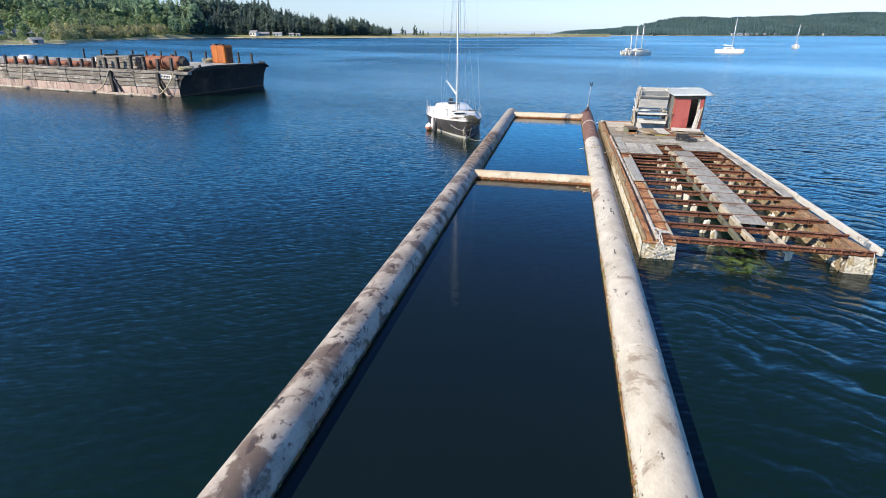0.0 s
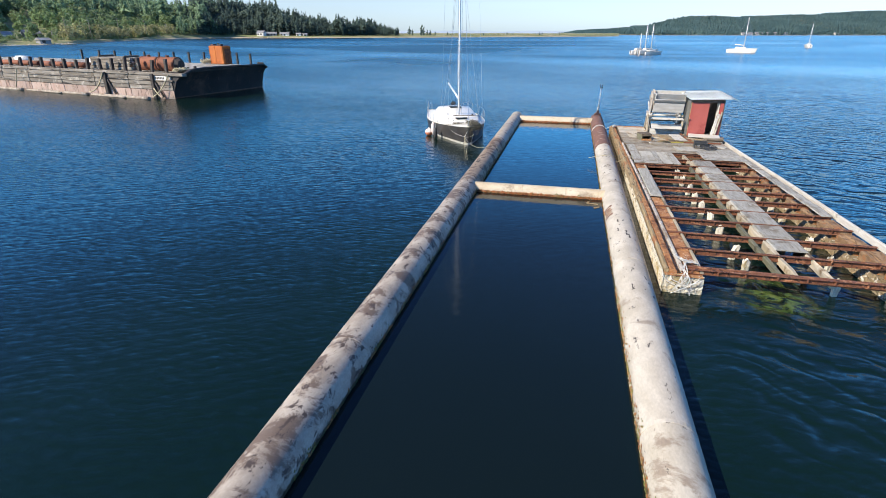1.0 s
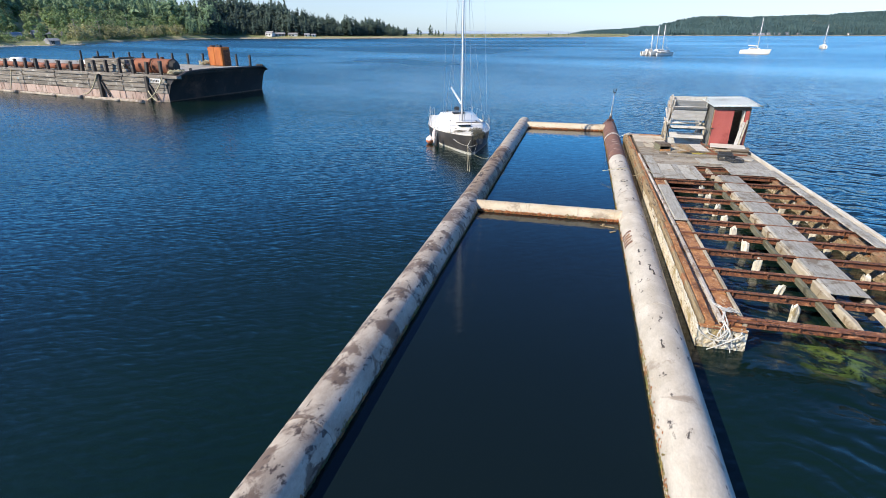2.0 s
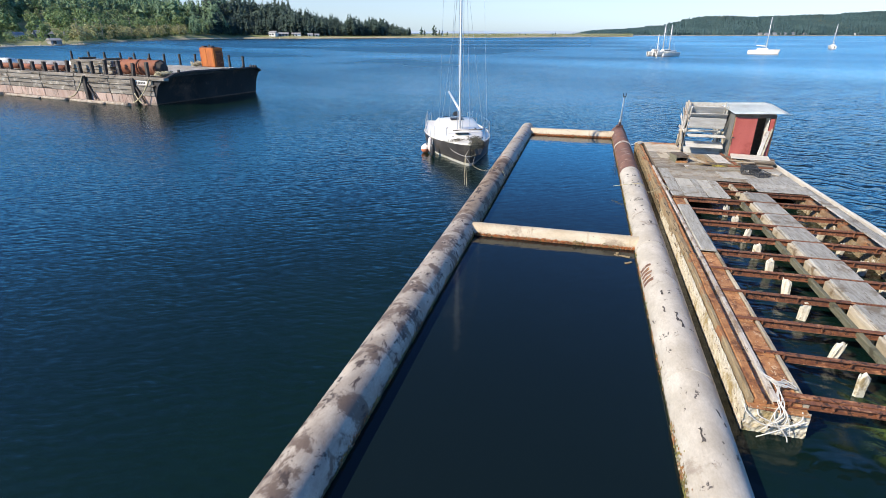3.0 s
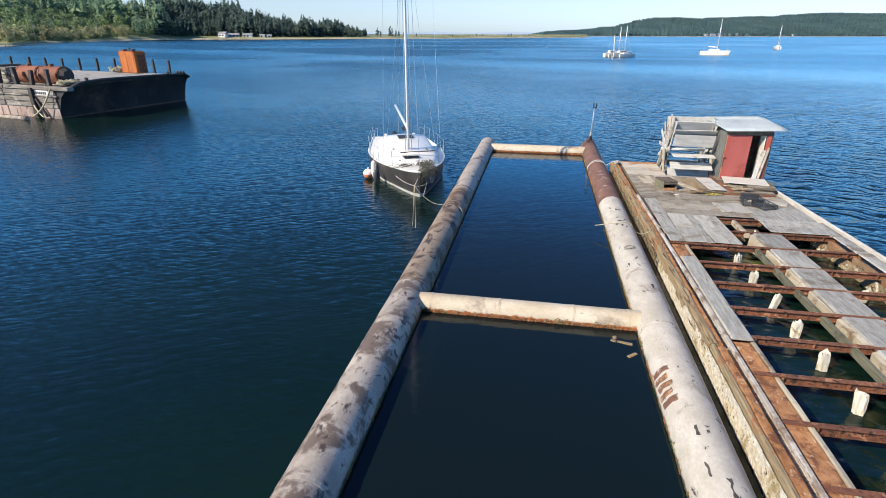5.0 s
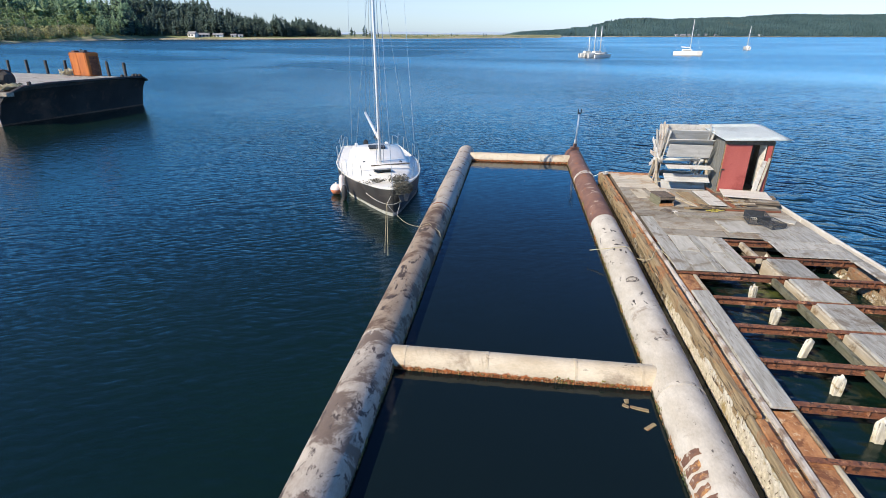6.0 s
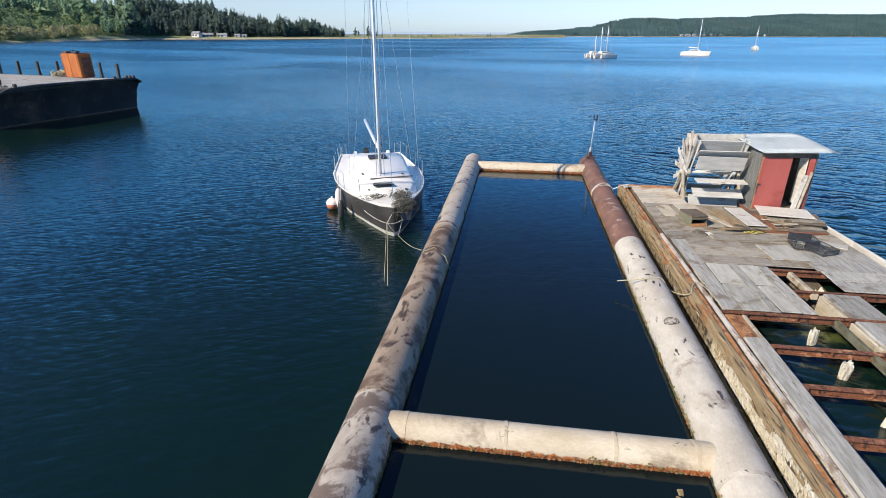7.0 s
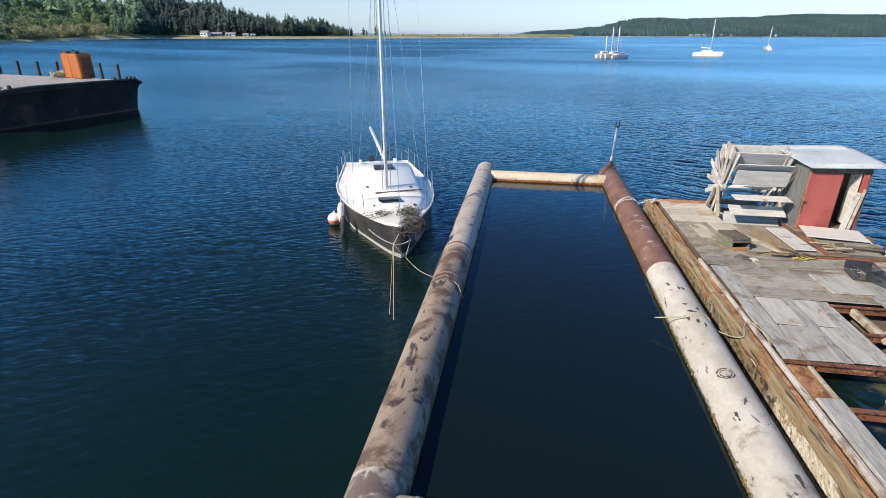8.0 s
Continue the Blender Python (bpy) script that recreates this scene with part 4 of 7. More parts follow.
# outer side: rotten ledger, silvered boards and the white edge
for i, u in enumerate(JOIST_U[:-1]):
    e = right_edge(u)
    ragged_beam("ledger", e - 0.75, e - 0.62, u + 0.1, u + 1.1, 0.1, 0.40, BROWN_BOARD, "", 0.02, 0.3)
    if i > 3:
        ragged_beam("edge_board", e - 0.62, e - 0.28, u - 0.02, u + 1.18, 0.475, 0.51, GREY_BOARD, "", 0.005, 0.6)
    else:
        ragged_beam("edge_board", e - 0.60, e - 0.30, u + 0.06, u + 1.14, 0.26, 0.40, BROWN_BOARD, "", 0.03, 0.3)
for u0, u1 in ((13.6, 18.6), (18.63, 23.9), (23.93, 29.0), (29.03, 31.6)):
    bm = bmesh.new()
    a, b = right_edge(u0), right_edge(u1)
    box(bm, ((a + b) / 2 - 0.10, (u0 + u1) / 2, 0.42), (0.085, u1 - u0, 0.2), (0, 0, math.degrees(math.atan2(a - b, u1 - u0))), 0.015, 0.008)
    part("edge_strip", bm, WHITE_WOOD, FLOAT, "worn white edge timber")


def stub_post(u, v, lean, h):
    """A ragged white stump, fluted and eaten away below."""
    root = new("stub_post")
    root.parent = FLOAT
    root.matrix_basis = pose(v, u, 0, lean, random.uniform(-8, 8), random.uniform(-25, 25))
    bm = bmesh.new()
    n, m = 22, 7
    key = random.uniform(0, 50)
    tops = [h * (0.98 + 0.4 * noise.noise(Vector((math.cos(i * 0.2856) * 1.2, math.sin(i * 0.2856) * 1.2, key))) + 0.14 * ((i // 2) % 3)) for i in range(n)]
    grid = []
    for j in range(m + 1):
        f = j / m
        row = []
        for i in range(n):
            t = 2 * math.pi * i / n
            flute = 1 + 0.2 * ((i // 2) % 2) + 0.3 * noise.noise(Vector((i * 1.7, f * 1.6, key)))
            w = (0.058 + 0.016 * f) * flute * (0.85 if j == m else 1)
            row.append(bm.verts.new((math.cos(t) * w * 1.3, math.sin(t) * w * 0.7, -0.2 + f * (tops[i] + 0.2))))
        grid.append(row)
    for a, b in zip(grid, grid[1:]):
        for i in range(n):
            bm.faces.new((a[i], a[(i + 1) % n], b[(i + 1) % n], b[i]))
    bm.faces.new(grid[-1])
    part("stump", bm, SHELL_WHITE, root, "barnacle-white ragged stump")
    return root


for u in (14.6, 15.65, 17.2, 18.3, 19.5, 20.65, 21.8, 23.05, 24.2):
    stub_post(u, 5.28, random.uniform(0, 9), 0.285)
for v, u in ((7.0, 13.9), (7.45, 15.4), (7.5, 16.8), (7.5, 18.9), (7.55, 20.1), (7.5, 21.3), (7.5, 22.6), (6.35, 26.15)):
    stub_post(u, v, random.uniform(2, 14), 0.26)


def panel(name, v0, v1, u0, u1, z, material, label="", turn=0.0):
    bm = bmesh.new()
    box(bm, (0, 0, 0), (v1 - v0, u1 - u0, 0.028), bevel=0.005, rough=0.006)
    ob = part(name, bm, material, FLOAT, label)
    ob.matrix_basis = pose((v0 + v1) / 2, (u0 + u1) / 2, z, random.uniform(-0.4, 0.4), random.uniform(-0.4, 0.4), turn)
    return ob


# decked part of the float: sub-deck sheets and boards, each a piece
PALE = [(3.97, 4.50, 24.5, 25.70), (4.74, 5.12, 24.5, 25.74), (3.97, 4.50, 25.76, 26.9), (4.74, 5.12, 25.79, 26.92)]
SHEETS = [(3.56, 3.95, 24.45, 28.6), (4.52, 4.72, 24.5, 26.94), (5.14, 5.42, 24.5, 26.9), (6.55, 7.5, 26.85, 28.1), (7.52, 8.28, 26.86, 28.2), (6.57, 8.28, 25.72, 26.26), (6.6, 8.28, 26.28, 26.82)]
for q in PALE:
    panel("deck_sheet", *q, DECK_Z, PALE_SHEET, "bleached plywood")
for q in SHEETS:
    panel("deck_sheet", *q, DECK_Z, GREY_BOARD)
rows = [(26.97, 27.5), (27.52, 28.1), (28.12, 28.62), (28.64, 29.2), (29.22, 29.72), (29.74, 30.3), (30.32, 30.9), (30.92, 31.5), (31.52, 32.0)]
for i, (u0, u1) in enumerate(rows):
    cut = random.uniform(5.3, 6.3)
    panel("deck_board", 3.93 if u0 < 28.6 else 3.5, cut, u0, u1, DECK_Z, GREY_BOARD_X, turn=random.uniform(-0.5, 0.5))
    if u0 < 28.1:
        panel("deck_board", cut + 0.02, 6.53, u0, u1, DECK_Z, GREY_BOARD_X)
    else:
        panel("deck_board", cut + 0.02, 8.26, u0, u1, DECK_Z, GREY_BOARD_X)
for i, (u0, u1) in enumerate(((32.02, 32.6), (32.62, 33.3), (33.32, 34.0))):
    panel("deck_board", 3.5, 5.0, u0, u1, DECK_Z, TAN_SHEET, "bleached and rust-washed board")
    panel("deck_board", 6.78, 8.4, u0, u1, DECK_Z, GREY_BOARD_X)
panel("deck_board", 3.4, 5.2, 34.02, 34.4, DECK_Z, RUSTY_BOARD, "rust-stained end board")
ragged_beam("end_beam", 3.1, 5.0, 34.1, 34.42, 0.05, 0.47, OLD_TIMBER, "", 0.02, 0.3)
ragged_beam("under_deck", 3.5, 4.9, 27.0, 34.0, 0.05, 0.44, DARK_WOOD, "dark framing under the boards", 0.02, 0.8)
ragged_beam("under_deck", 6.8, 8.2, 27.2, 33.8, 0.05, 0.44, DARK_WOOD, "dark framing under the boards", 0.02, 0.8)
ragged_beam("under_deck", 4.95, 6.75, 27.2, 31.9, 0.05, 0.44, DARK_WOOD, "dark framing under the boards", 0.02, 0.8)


# ---- shed ----
def shed():
    root = thing("shed", ON_FLOAT @ pose(6.9, 31.85, 0.515), "small faded red wooden shed with a tin roof", "shed")
    w, d = 1.62, 1.55

    def slab(name, c, s, material, label="", rot=(0, 0, 0)):
        bm = bmesh.new()
        box(bm, c, s, rot, 0.008, 0.003)
        return part(name, bm, material, root, label)
    slab("front_panel", (0.475, 0.02, 0.86), (0.87, 0.04, 1.72), RED_PAINT, "faded red painted panel")
    slab("door_jamb", (1.51, 0.02, 0.86), (0.16, 0.045, 1.72), RED_PAINT, "faded red jamb board")
    slab("header", (w / 2, 0.025, 1.80), (w, 0.05, 0.15), DARK_WOOD, "dark weathered header")
    slab("corner_post", (0.02, 0.06, 0.9), (0.07, 0.07, 1.8), OLD_TIMBER)
    slab("corner_post", (w - 0.03, 0.08, 0.9), (0.07, 0.07, 1.8), OLD_TIMBER)
    for k in range(5):
        slab("side_board", (-0.02, 0.16 + k * 0.3, 0.92 + 0.015 * k), (0.03, 0.296, 1.84 + 0.05 * k), SHADED_BOARD)
        slab("side_board", (w + 0.01, 0.16 + k * 0.3, 0.92 + 0.015 * k), (0.03, 0.296, 1.84 + 0.05 * k), DARK_WOOD)
    slab("back_wall", (w / 2, d - 0.02, 1.0), (w, 0.04, 2.0), DARK_WOOD)
    slab("floor_board", (w / 2, d / 2, 0.02), (w - 0.1, d - 0.1, 0.03), DARK_WOOD)
    slab("inner_lining", (1.40, 0.3, 0.95), (0.03, 0.5, 1.6), WHITE_WOOD, "white inner lining board")
    slab("hasp", (0.07, -0.015, 0.83), (0.10, 0.03, 0.05), BLACK_STEEL, "small dark door hasp")
    slab("hasp", (0.03, -0.012, 0.66), (0.03, 0.03, 0.34), DARK_WOOD, "")
    # corrugated tin sheet, higher at the back, overhanging the right side
    bm = bmesh.new()
    n, m = 56, 4
    v0, v1, y0, y1 = -0.10, 2.12, -0.22, 1.75
    rows_ = []
    for j in range(m + 1):
        y = y0 + (y1 - y0) * j / m
        rows_.append([])
        for i in range(n + 1):
            f = i / n
            x = v0 + (v1 - v0) * f - 0.36 * j / m
            z = 1.885 + 0.14 * (y - y0) + 0.035 * x + 0.0012 * math.sin(i * 1.4) - 0.05 * max(0, f - 0.9) * 6
            rows_[-1].append(bm.verts.new((x, y, z)))
    for a, b in zip(rows_, rows_[1:]):
        for i in range(n):
            bm.faces.new((a[i], a[i + 1], b[i + 1], b[i]))
    bmesh.ops.solidify(bm, geom=bm.faces[:], thickness=0.012)
    part("roof", bm, TIN, root, "pale corrugated tin sheet", smooth=True)
    slab("rafter", (0.05, d / 2, 1.88), (0.05, d + 0.1, 0.07), DARK_WOOD, "", (5, 0, 0))
    slab("rafter", (w - 0.05, d / 2, 1.92), (0.05, d + 0.1, 0.07), DARK_WOOD, "", (5, 0, 0))


shed()


def leaning_board(v, u, z, size, rot, material, label):
    bm = bmesh.new()
    box(bm, (0, 0, size[2] / 2), size, (0, 0, 0), 0.006, 0.004)
    solo("leaning_board", bm, material, ON_FLOAT @ pose(v, u, z, *rot), label, "board", "boards leaning in the shed doorway")


leaning_board(8.12, 31.76, 0.52, (0.16, 0.03, 1.2), (-3, 9, 0), WHITE_WOOD, "white board leaning in the shed doorway")
leaning_board(8.26, 31.74, 0.52, (0.08, 0.03, 1.3), (-4, 9, 0), BEIGE_TIMBER, "narrow beige board leaning by the doorway")


# ---- paddle wheel ----
def paddle_wheel():
    root = thing("paddle_wheel", ON_FLOAT @ pose(5.15, 33.25, 1.36), "old paddle wheel of grey and white boards", "paddle wheel")
    width, r, n = 1.52, 1.40, 16
    bm = bmesh.new()
    rod(bm, (-0.25, 0, 0), (width + 0.2, 0, 0), 0.06, 0.06, 12)
    part("axle", bm, GREY_PADDLE, root, "grey axle", smooth=True)
    for v in (0.02, width - 0.02):
        bm = bmesh.new()
        rod(bm, (v - 0.05, 0, 0), (v + 0.05, 0, 0), 0.16, 0.16, 14)
        part("hub", bm, GREY_PADDLE, root)
    for k in range(n):
        a = 360 * k / n + 4
        for v in (0.0, width):
            for off in (-0.05, 0.05):
                if 40 < a < 175:
                    continue
                bm = bmesh.new()
                box(bm, (0, 0, r / 2 + 0.03), (0.03, 0.145, r - 0.02 - random.uniform(0, 0.18)), bevel=0.006, rough=0.004)
                ob = part("spoke", bm, GREY_PADDLE if v or k % 3 else WORN_STRIP, root)
                ob.matrix_basis = pose(v + off, 0, 0, a + off * 60, 0, 0)
        bm = bmesh.new()
        if k == 3:
            # one wide paddle has come loose and hangs more upright
            box(bm, (width / 2, 0, 0), (width + 0.02, 0.03, 0.5), bevel=0.005, rough=0.004)
            ob = part("paddle", bm, GREY_PADDLE, root, "wide loose grey paddle")
            ob.matrix_basis = pose(0, 0, 0, 62, 0, 0) @ pose(0, 0.04, 1.0, -45, 2, 0)
            continue
        box(bm, (width / 2, 0.05, r - 0.28), (width + 0.06, 0.028, 0.44), bevel=0.005, rough=0.004)
        ob = part("paddle", bm, GREY_PADDLE if k % 4 else WHITE_WOOD, root)
        ob.matrix_basis = pose(0, 0, 0, a + random.uniform(-2, 2), 0, 0)
    for v in (-0.16, width + 0.16):
        bm = bmesh.new()
        box(bm, (v, -0.31, -0.41), (0.08, 0.09, 1.06), (-32, 0, 0), 0.008, 0.004)
        box(bm, (v, 0.31, -0.41), (0.08, 0.09, 1.06), (32, 0, 0), 0.008, 0.004)
        part("bearing_stand", bm, BEIGE_TIMBER, root)


paddle_wheel()
# bearers that carry the wheel's stands
for v in (4.97, 6.88):
    bm = bmesh.new()
    box(bm, (v, 33.1, 0.44), (0.12, 2.2, 0.12), bevel=0.01, rough=0.006)
    part("bearer", bm, OLD_TIMBER, FLOAT)


# ---- loose gear on the float ----
def plank(v, u, z, length, width, thick, turn, material, label, name="loose_plank", tip=0.0):
    bm = bmesh.new()
    box(bm, (0, 0, thick / 2), (width, length, thick), (0, 0, 0), 0.006, 0.006)
    return solo(name, bm, material, ON_FLOAT @ pose(v, u, z, tip, 0, turn), label, "plank", "loose boards on the float")


TOP = DECK_Z + 0.018
plank(6.28, 30.72, TOP + 0.045, 1.75, 0.55, 0.03, 2, WHITE_WOOD, "white board lying on the grey deck", "white_board")
plank(7.66, 31.28, TOP + 0.075, 1.5, 0.95, 0.035, 80, WHITE_WOOD, "white board lying before the shed", "white_board")
plank(7.1, 31.2, TOP, 1.3, 0.3, 0.07, 84, DARK_WOOD, "dark rotten plank under the white board")
plank(8.0, 31.2, TOP, 1.2, 0.3, 0.07, 84, DARK_WOOD, "dark rotten plank under the white board")
plank(7.88, 30.36, TOP, 1.05, 0.34, 0.06, 86, DARK_WOOD, "dark plank of the heap before the shed")
plank(7.84, 30.28, TOP + 0.062, 1.0, 0.26, 0.05, 83, DARK_WOOD, "dark plank of the heap before the shed")
plank(7.9, 30.33, TOP + 0.114, 0.9, 0.2, 0.04, 88, GREY_BOARD_X, "grey plank on top of the heap")
plank(5.72, 30.55, TOP + 0.012, 1.8, 0.42, 0.03, 8, OLD_TIMBER, "rust-brown board beside the white one")
plank(5.45, 30.2, TOP, 1.3, 0.16, 0.04, 24, BEIGE_TIMBER, "tan batten beside the rusty board")
plank(4.08, 31.15, TOP, 1.15, 0.44, 0.025, 4, BEIGE_TIMBER, "tan board lying by the timber stack")
plank(4.85, 31.45, TOP, 1.0, 0.7, 0.025, 6, TAN_SHEET, "bleached board with rust stains behind the stack")
plank(6.72, 30.95, TOP + 0.01, 2.3, 0.07, 0.06, 3, RED_RUST, "thin rusty pole among the boards")
plank(6.88, 30.5, TOP + 0.01, 1.9, 0.06, 0.05, -5, OLD_RED, "thin red-brown pole among the boards")
plank(7.0, 30.7, TOP + 0.005, 1.7, 0.1, 0.04, 12, OLD_TIMBER, "brown batten among the boards")
plank(7.25, 29.5, TOP, 1.7, 0.07, 0.05, 91, RED_RUST, "rusty batten across the deck")
plank(7.5, 29.7, TOP, 1.3, 0.12, 0.05, 86, DARK_WOOD, "dark batten across the deck")
plank(5.75, 28.85, TOP, 2.1, 0.3, 0.06, 95, GREY_BOARD_X, "long pinkish grey plank across the deck")
plank(4.55, 29.15, TOP, 0.42, 0.3, 0.03, 50, DARK_WOOD, "short dark board end by the stack")
plank(4.75, 29.0, TOP + 0.004, 0.3, 0.16, 0.03, 20, WHITE_WOOD, "short white board end by the stack")
plank(6.16, 27.88, TOP, 1.05, 0.86, 0.028, 4, PALE_SHEET, "bleached sheet on the deck")
plank(7.6, 28.75, TOP, 1.1, 0.32, 0.03, 60, PALE_SHEET, "pale broken board by the trap")
plank(5.9, 29.55, TOP, 1.5, 0.09, 0.05, 92, OLD_TIMBER, "brown batten across the deck")


# splintered laths and broken board ends scattered before the shed
deb = random.Random(12)
for k in range(14):
    v, u = deb.uniform(6.6, 7.6), deb.uniform(29.2, 30.5)
    if k > 8:
        v, u = deb.uniform(4.9, 6.0), deb.uniform(29.2, 29.6)
    turn = deb.choice((deb.uniform(75, 100), deb.uniform(75, 100), deb.uniform(0, 180)))
    bm = bmesh.new()
    l, w = deb.uniform(0.25, 0.9), deb.uniform(0.03, 0.07)
    box(bm, (0, 0, 0.015), (w, l, 0.025), (0, 0, 0), 0.005, 0.01)
    kind, words = deb.choice(((DARK_WOOD, "dark rotten lath lying among the debris"), (OLD_TIMBER, "brown splintered lath lying among the debris"), (BEIGE_TIMBER, "beige lath lying among the debris")))
    solo("broken_lath", bm, kind, ON_FLOAT @ pose(v, u, TOP + 0.05 + 0.003 * k, 0, 0, turn), words, "lath", "laths on the float")


def timber_block():
    """A squat old timber box, open towards the near side, with a mossy plank lid."""
    root = thing("timber_box", ON_FLOAT @ pose(4.55, 30.05, TOP, 0, 0, 14) @ Matrix.Diagonal((0.66, 0.6, 0.82, 1)), "squat dark mossy timber box with an open front", "timber box")
    for name, c, size, material in (("side_plank", (-0.36, 0, 0.17), (0.07, 1.15, 0.34), OLIVE_TIMBER), ("side_plank", (0.36, 0, 0.17), (0.07, 1.15, 0.34), DARK_WOOD), ("back_plank", (0, 0.54, 0.17), (0.66, 0.07, 0.34), DARK_WOOD),
                                    ("lid_plank", (-0.24, 0.02, 0.37), (0.3, 1.2, 0.06), DARK_WOOD), ("lid_plank", (0.07, 0, 0.375), (0.3, 1.18, 0.06), DARK_WOOD), ("lid_plank", (0.32, 0.02, 0.365), (0.18, 1.15, 0.05), DARK_WOOD),
                                    ("front_sill", (0, -0.57, 0.05), (0.74, 0.09, 0.1), RUSTY_BOARD), ("front_lintel", (0, -0.58, 0.3), (0.78, 0.07, 0.07), DARK_WOOD), ("floor_plank", (0, 0, 0.02), (0.66, 1.0, 0.03), DARK_WOOD)):
        bm = bmesh.new()
        box(bm, c, size, (0, 0, random.uniform(-1, 1)), 0.01, 0.008)
        part(name, bm, material, root)


timber_block()


def wire_trap(v, u, turn, size, tip):
    """A dark wire cage with a bar frame."""
    root = thing("wire_trap", ON_FLOAT @ pose(v, u, TOP, tip, 0, turn), "crushed dark wire trap lying on the deck", "trap", "wire traps")
    x, y, z = size
    for a, b in (((0, 0, 0), (x, 0, 0)), ((0, y, 0), (x, y, 0)), ((0, 0, 0), (0, y, 0)), ((x, 0, 0), (x, y, 0)),
                 ((0, 0, z), (x, 0, z)), ((0, y, z), (x, y, z)), ((0, 0, z), (0, y, z)), ((x, 0, z), (x, y, z)),
                 ((0, 0, 0), (0, 0, z)), ((x, 0, 0), (x, 0, z)), ((0, y, 0), (0, y, z)), ((x, y, 0), (x, y, z))):
        bm = bmesh.new()
        rod(bm, Vector(a) + Vector((0, 0, 0.02)), Vector(b) + Vector((0, 0, 0.02)), 0.012, 0.012, 6)
        part("bar", bm, BLACK_STEEL, root)
    bm = bmesh.new()
    for k in range(1, 10):
        f = k / 10
        for a, b in (((x * f, 0, z), (x * f, y, z)), ((0, y * f, z), (x, y * f, z)), ((x * f, 0, 0), (x * f, 0, z)), ((0, y * f, 0), (0, y * f, z)),
                     ((0, 0, z * f), (x, 0, z * f)), ((0, 0, z * f), (0, y, z * f)), ((x * f, y, 0), (x * f, y, z)), ((x, y * f, 0), (x, y * f, z))):
            rod(bm, Vector(a) + Vector((0, 0, 0.02)), Vector(b) + Vector((0, 0, 0.02)), 0.0035, 0.0035, 4)
    part("netting", bm, BLACK_STEEL, root, "dark wire netting")
    bm = bmesh.new()
    box(bm, (x / 2, y, z / 2 + 0.02), (x * 0.98, 0.006, z * 0.9), (0, 0, 0), 0.0, 0.004)
    part("mesh_panel", bm, BLACK_STEEL, root, "dark close-woven panel")


wire_trap(6.62, 28.2, -8, (0.55, 0.62, 0.24), 0)
wire_trap(7.1, 27.75, 24, (0.5, 0.55, 0.12), 5)


def tangle(name, m, label, material, spread, loops, r, category="rope", seed=1, top=0.18):
    rnd = random.Random(seed)
    bm = bmesh.new()
    for k in range(loops):
        c = Vector((rnd.uniform(-1, 1) * spread[0] * 0.6, rnd.uniform(-1, 1) * spread[1] * 0.6, 0))
        a0, rr = rnd.uniform(0, 6), rnd.uniform(0.3, 0.7)
        pts = [c + Vector((math.cos(a0 + t * 0.55) * rr * spread[0], math.sin(a0 + t * 0.62) * rr * spread[1], r + top * abs(math.sin(t * 0.8 + k)) * rnd.uniform(0.3, 1))) for t in range(11)]
        cord(bm, pts, r, 5)
    return solo(name, bm, material, m, label, category, smooth=True)


def snarl(name, m, label, material, size, loops, r, seed):
    """A ball of kinked cord wound every way, with loose ends hanging out of it."""
    rnd = random.Random(seed)
    bm = bmesh.new()
    for k in range(loops):
        turn = Euler((rnd.uniform(0, 6.28), rnd.uniform(0, 6.28), rnd.uniform(0, 6.28))).to_matrix()
        rr, n = rnd.uniform(0.45, 1.0), rnd.randint(9, 15)
        c = Vector((rnd.uniform(-0.25, 0.25), rnd.uniform(-0.25, 0.25), rnd.uniform(-0.25, 0.25)))
        pts = []
        for t in range(n):
            q = c + turn @ Vector((math.cos(t * 0.5) * rr, math.sin(t * 0.5) * rr, 0.16 * math.sin(t * 1.3 + k)))
            pts.append(Vector((q.x * size[0], q.y * size[1], q.z * size[2])))
        cord(bm, pts, r, 5)
    for k in range(4):
        a = Vector((rnd.uniform(-0.7, 0.7) * size[0], size[1] * 0.6, -size[2] * 0.5))
        cord(bm, [a, a + Vector((0.02, 0.04, -0.15)), a + Vector((rnd.uniform(-0.08, 0.08), 0.03, -rnd.uniform(0.25, 0.45)))], r, 5)
    return solo(name, bm, material, m, label, "rope", smooth=True)


bundle = random.Random(9)
bm = bmesh.new()
for k in range(7):
    j = lambda q: bundle.uniform(-q, q)
    far = bundle.uniform(3.74, 3.97)
    cord(bm, curved([(3.49 + j(0.02), 14.1 + j(0.1), 0.525), (3.5 + j(0.03), 13.85, 0.55 + j(0.015)), (3.56 + j(0.03), 13.62 + j(0.05), 0.56 + 0.01 * k), (far - 0.1, 13.66 + j(0.08), 0.52 + j(0.03)), (far, 13.78 + j(0.09), 0.47),
                     (far - 0.16, 13.8 + j(0.1), 0.5 + j(0.02)), (3.62 + j(0.03), 13.52 + j(0.03), 0.53), (3.6 + j(0.05), 13.3, 0.46), (3.57 + j(0.12), 13.14, 0.3), (3.55 + j(0.22), 13.1, 0.06 + j(0.08))]), 0.008, 6)
solo("corner_rope", bm, ROPE, ON_FLOAT, "white rope looped and slung over the float's corner", "rope", smooth=True)
tangle("rope_tangle", ON_FLOAT @ pose(6.0, 29.35, TOP), "scrap of yellow rope on the deck", YELLOW_ROPE, (0.3, 0.12), 4, 0.012, seed=5, top=0.05)
tangle("rope_tangle", ON_FLOAT @ pose(7.2, 28.75, TOP), "scrap of white rope on the deck", ROPE, (0.4, 0.2), 4, 0.012, seed=8, top=0.05)
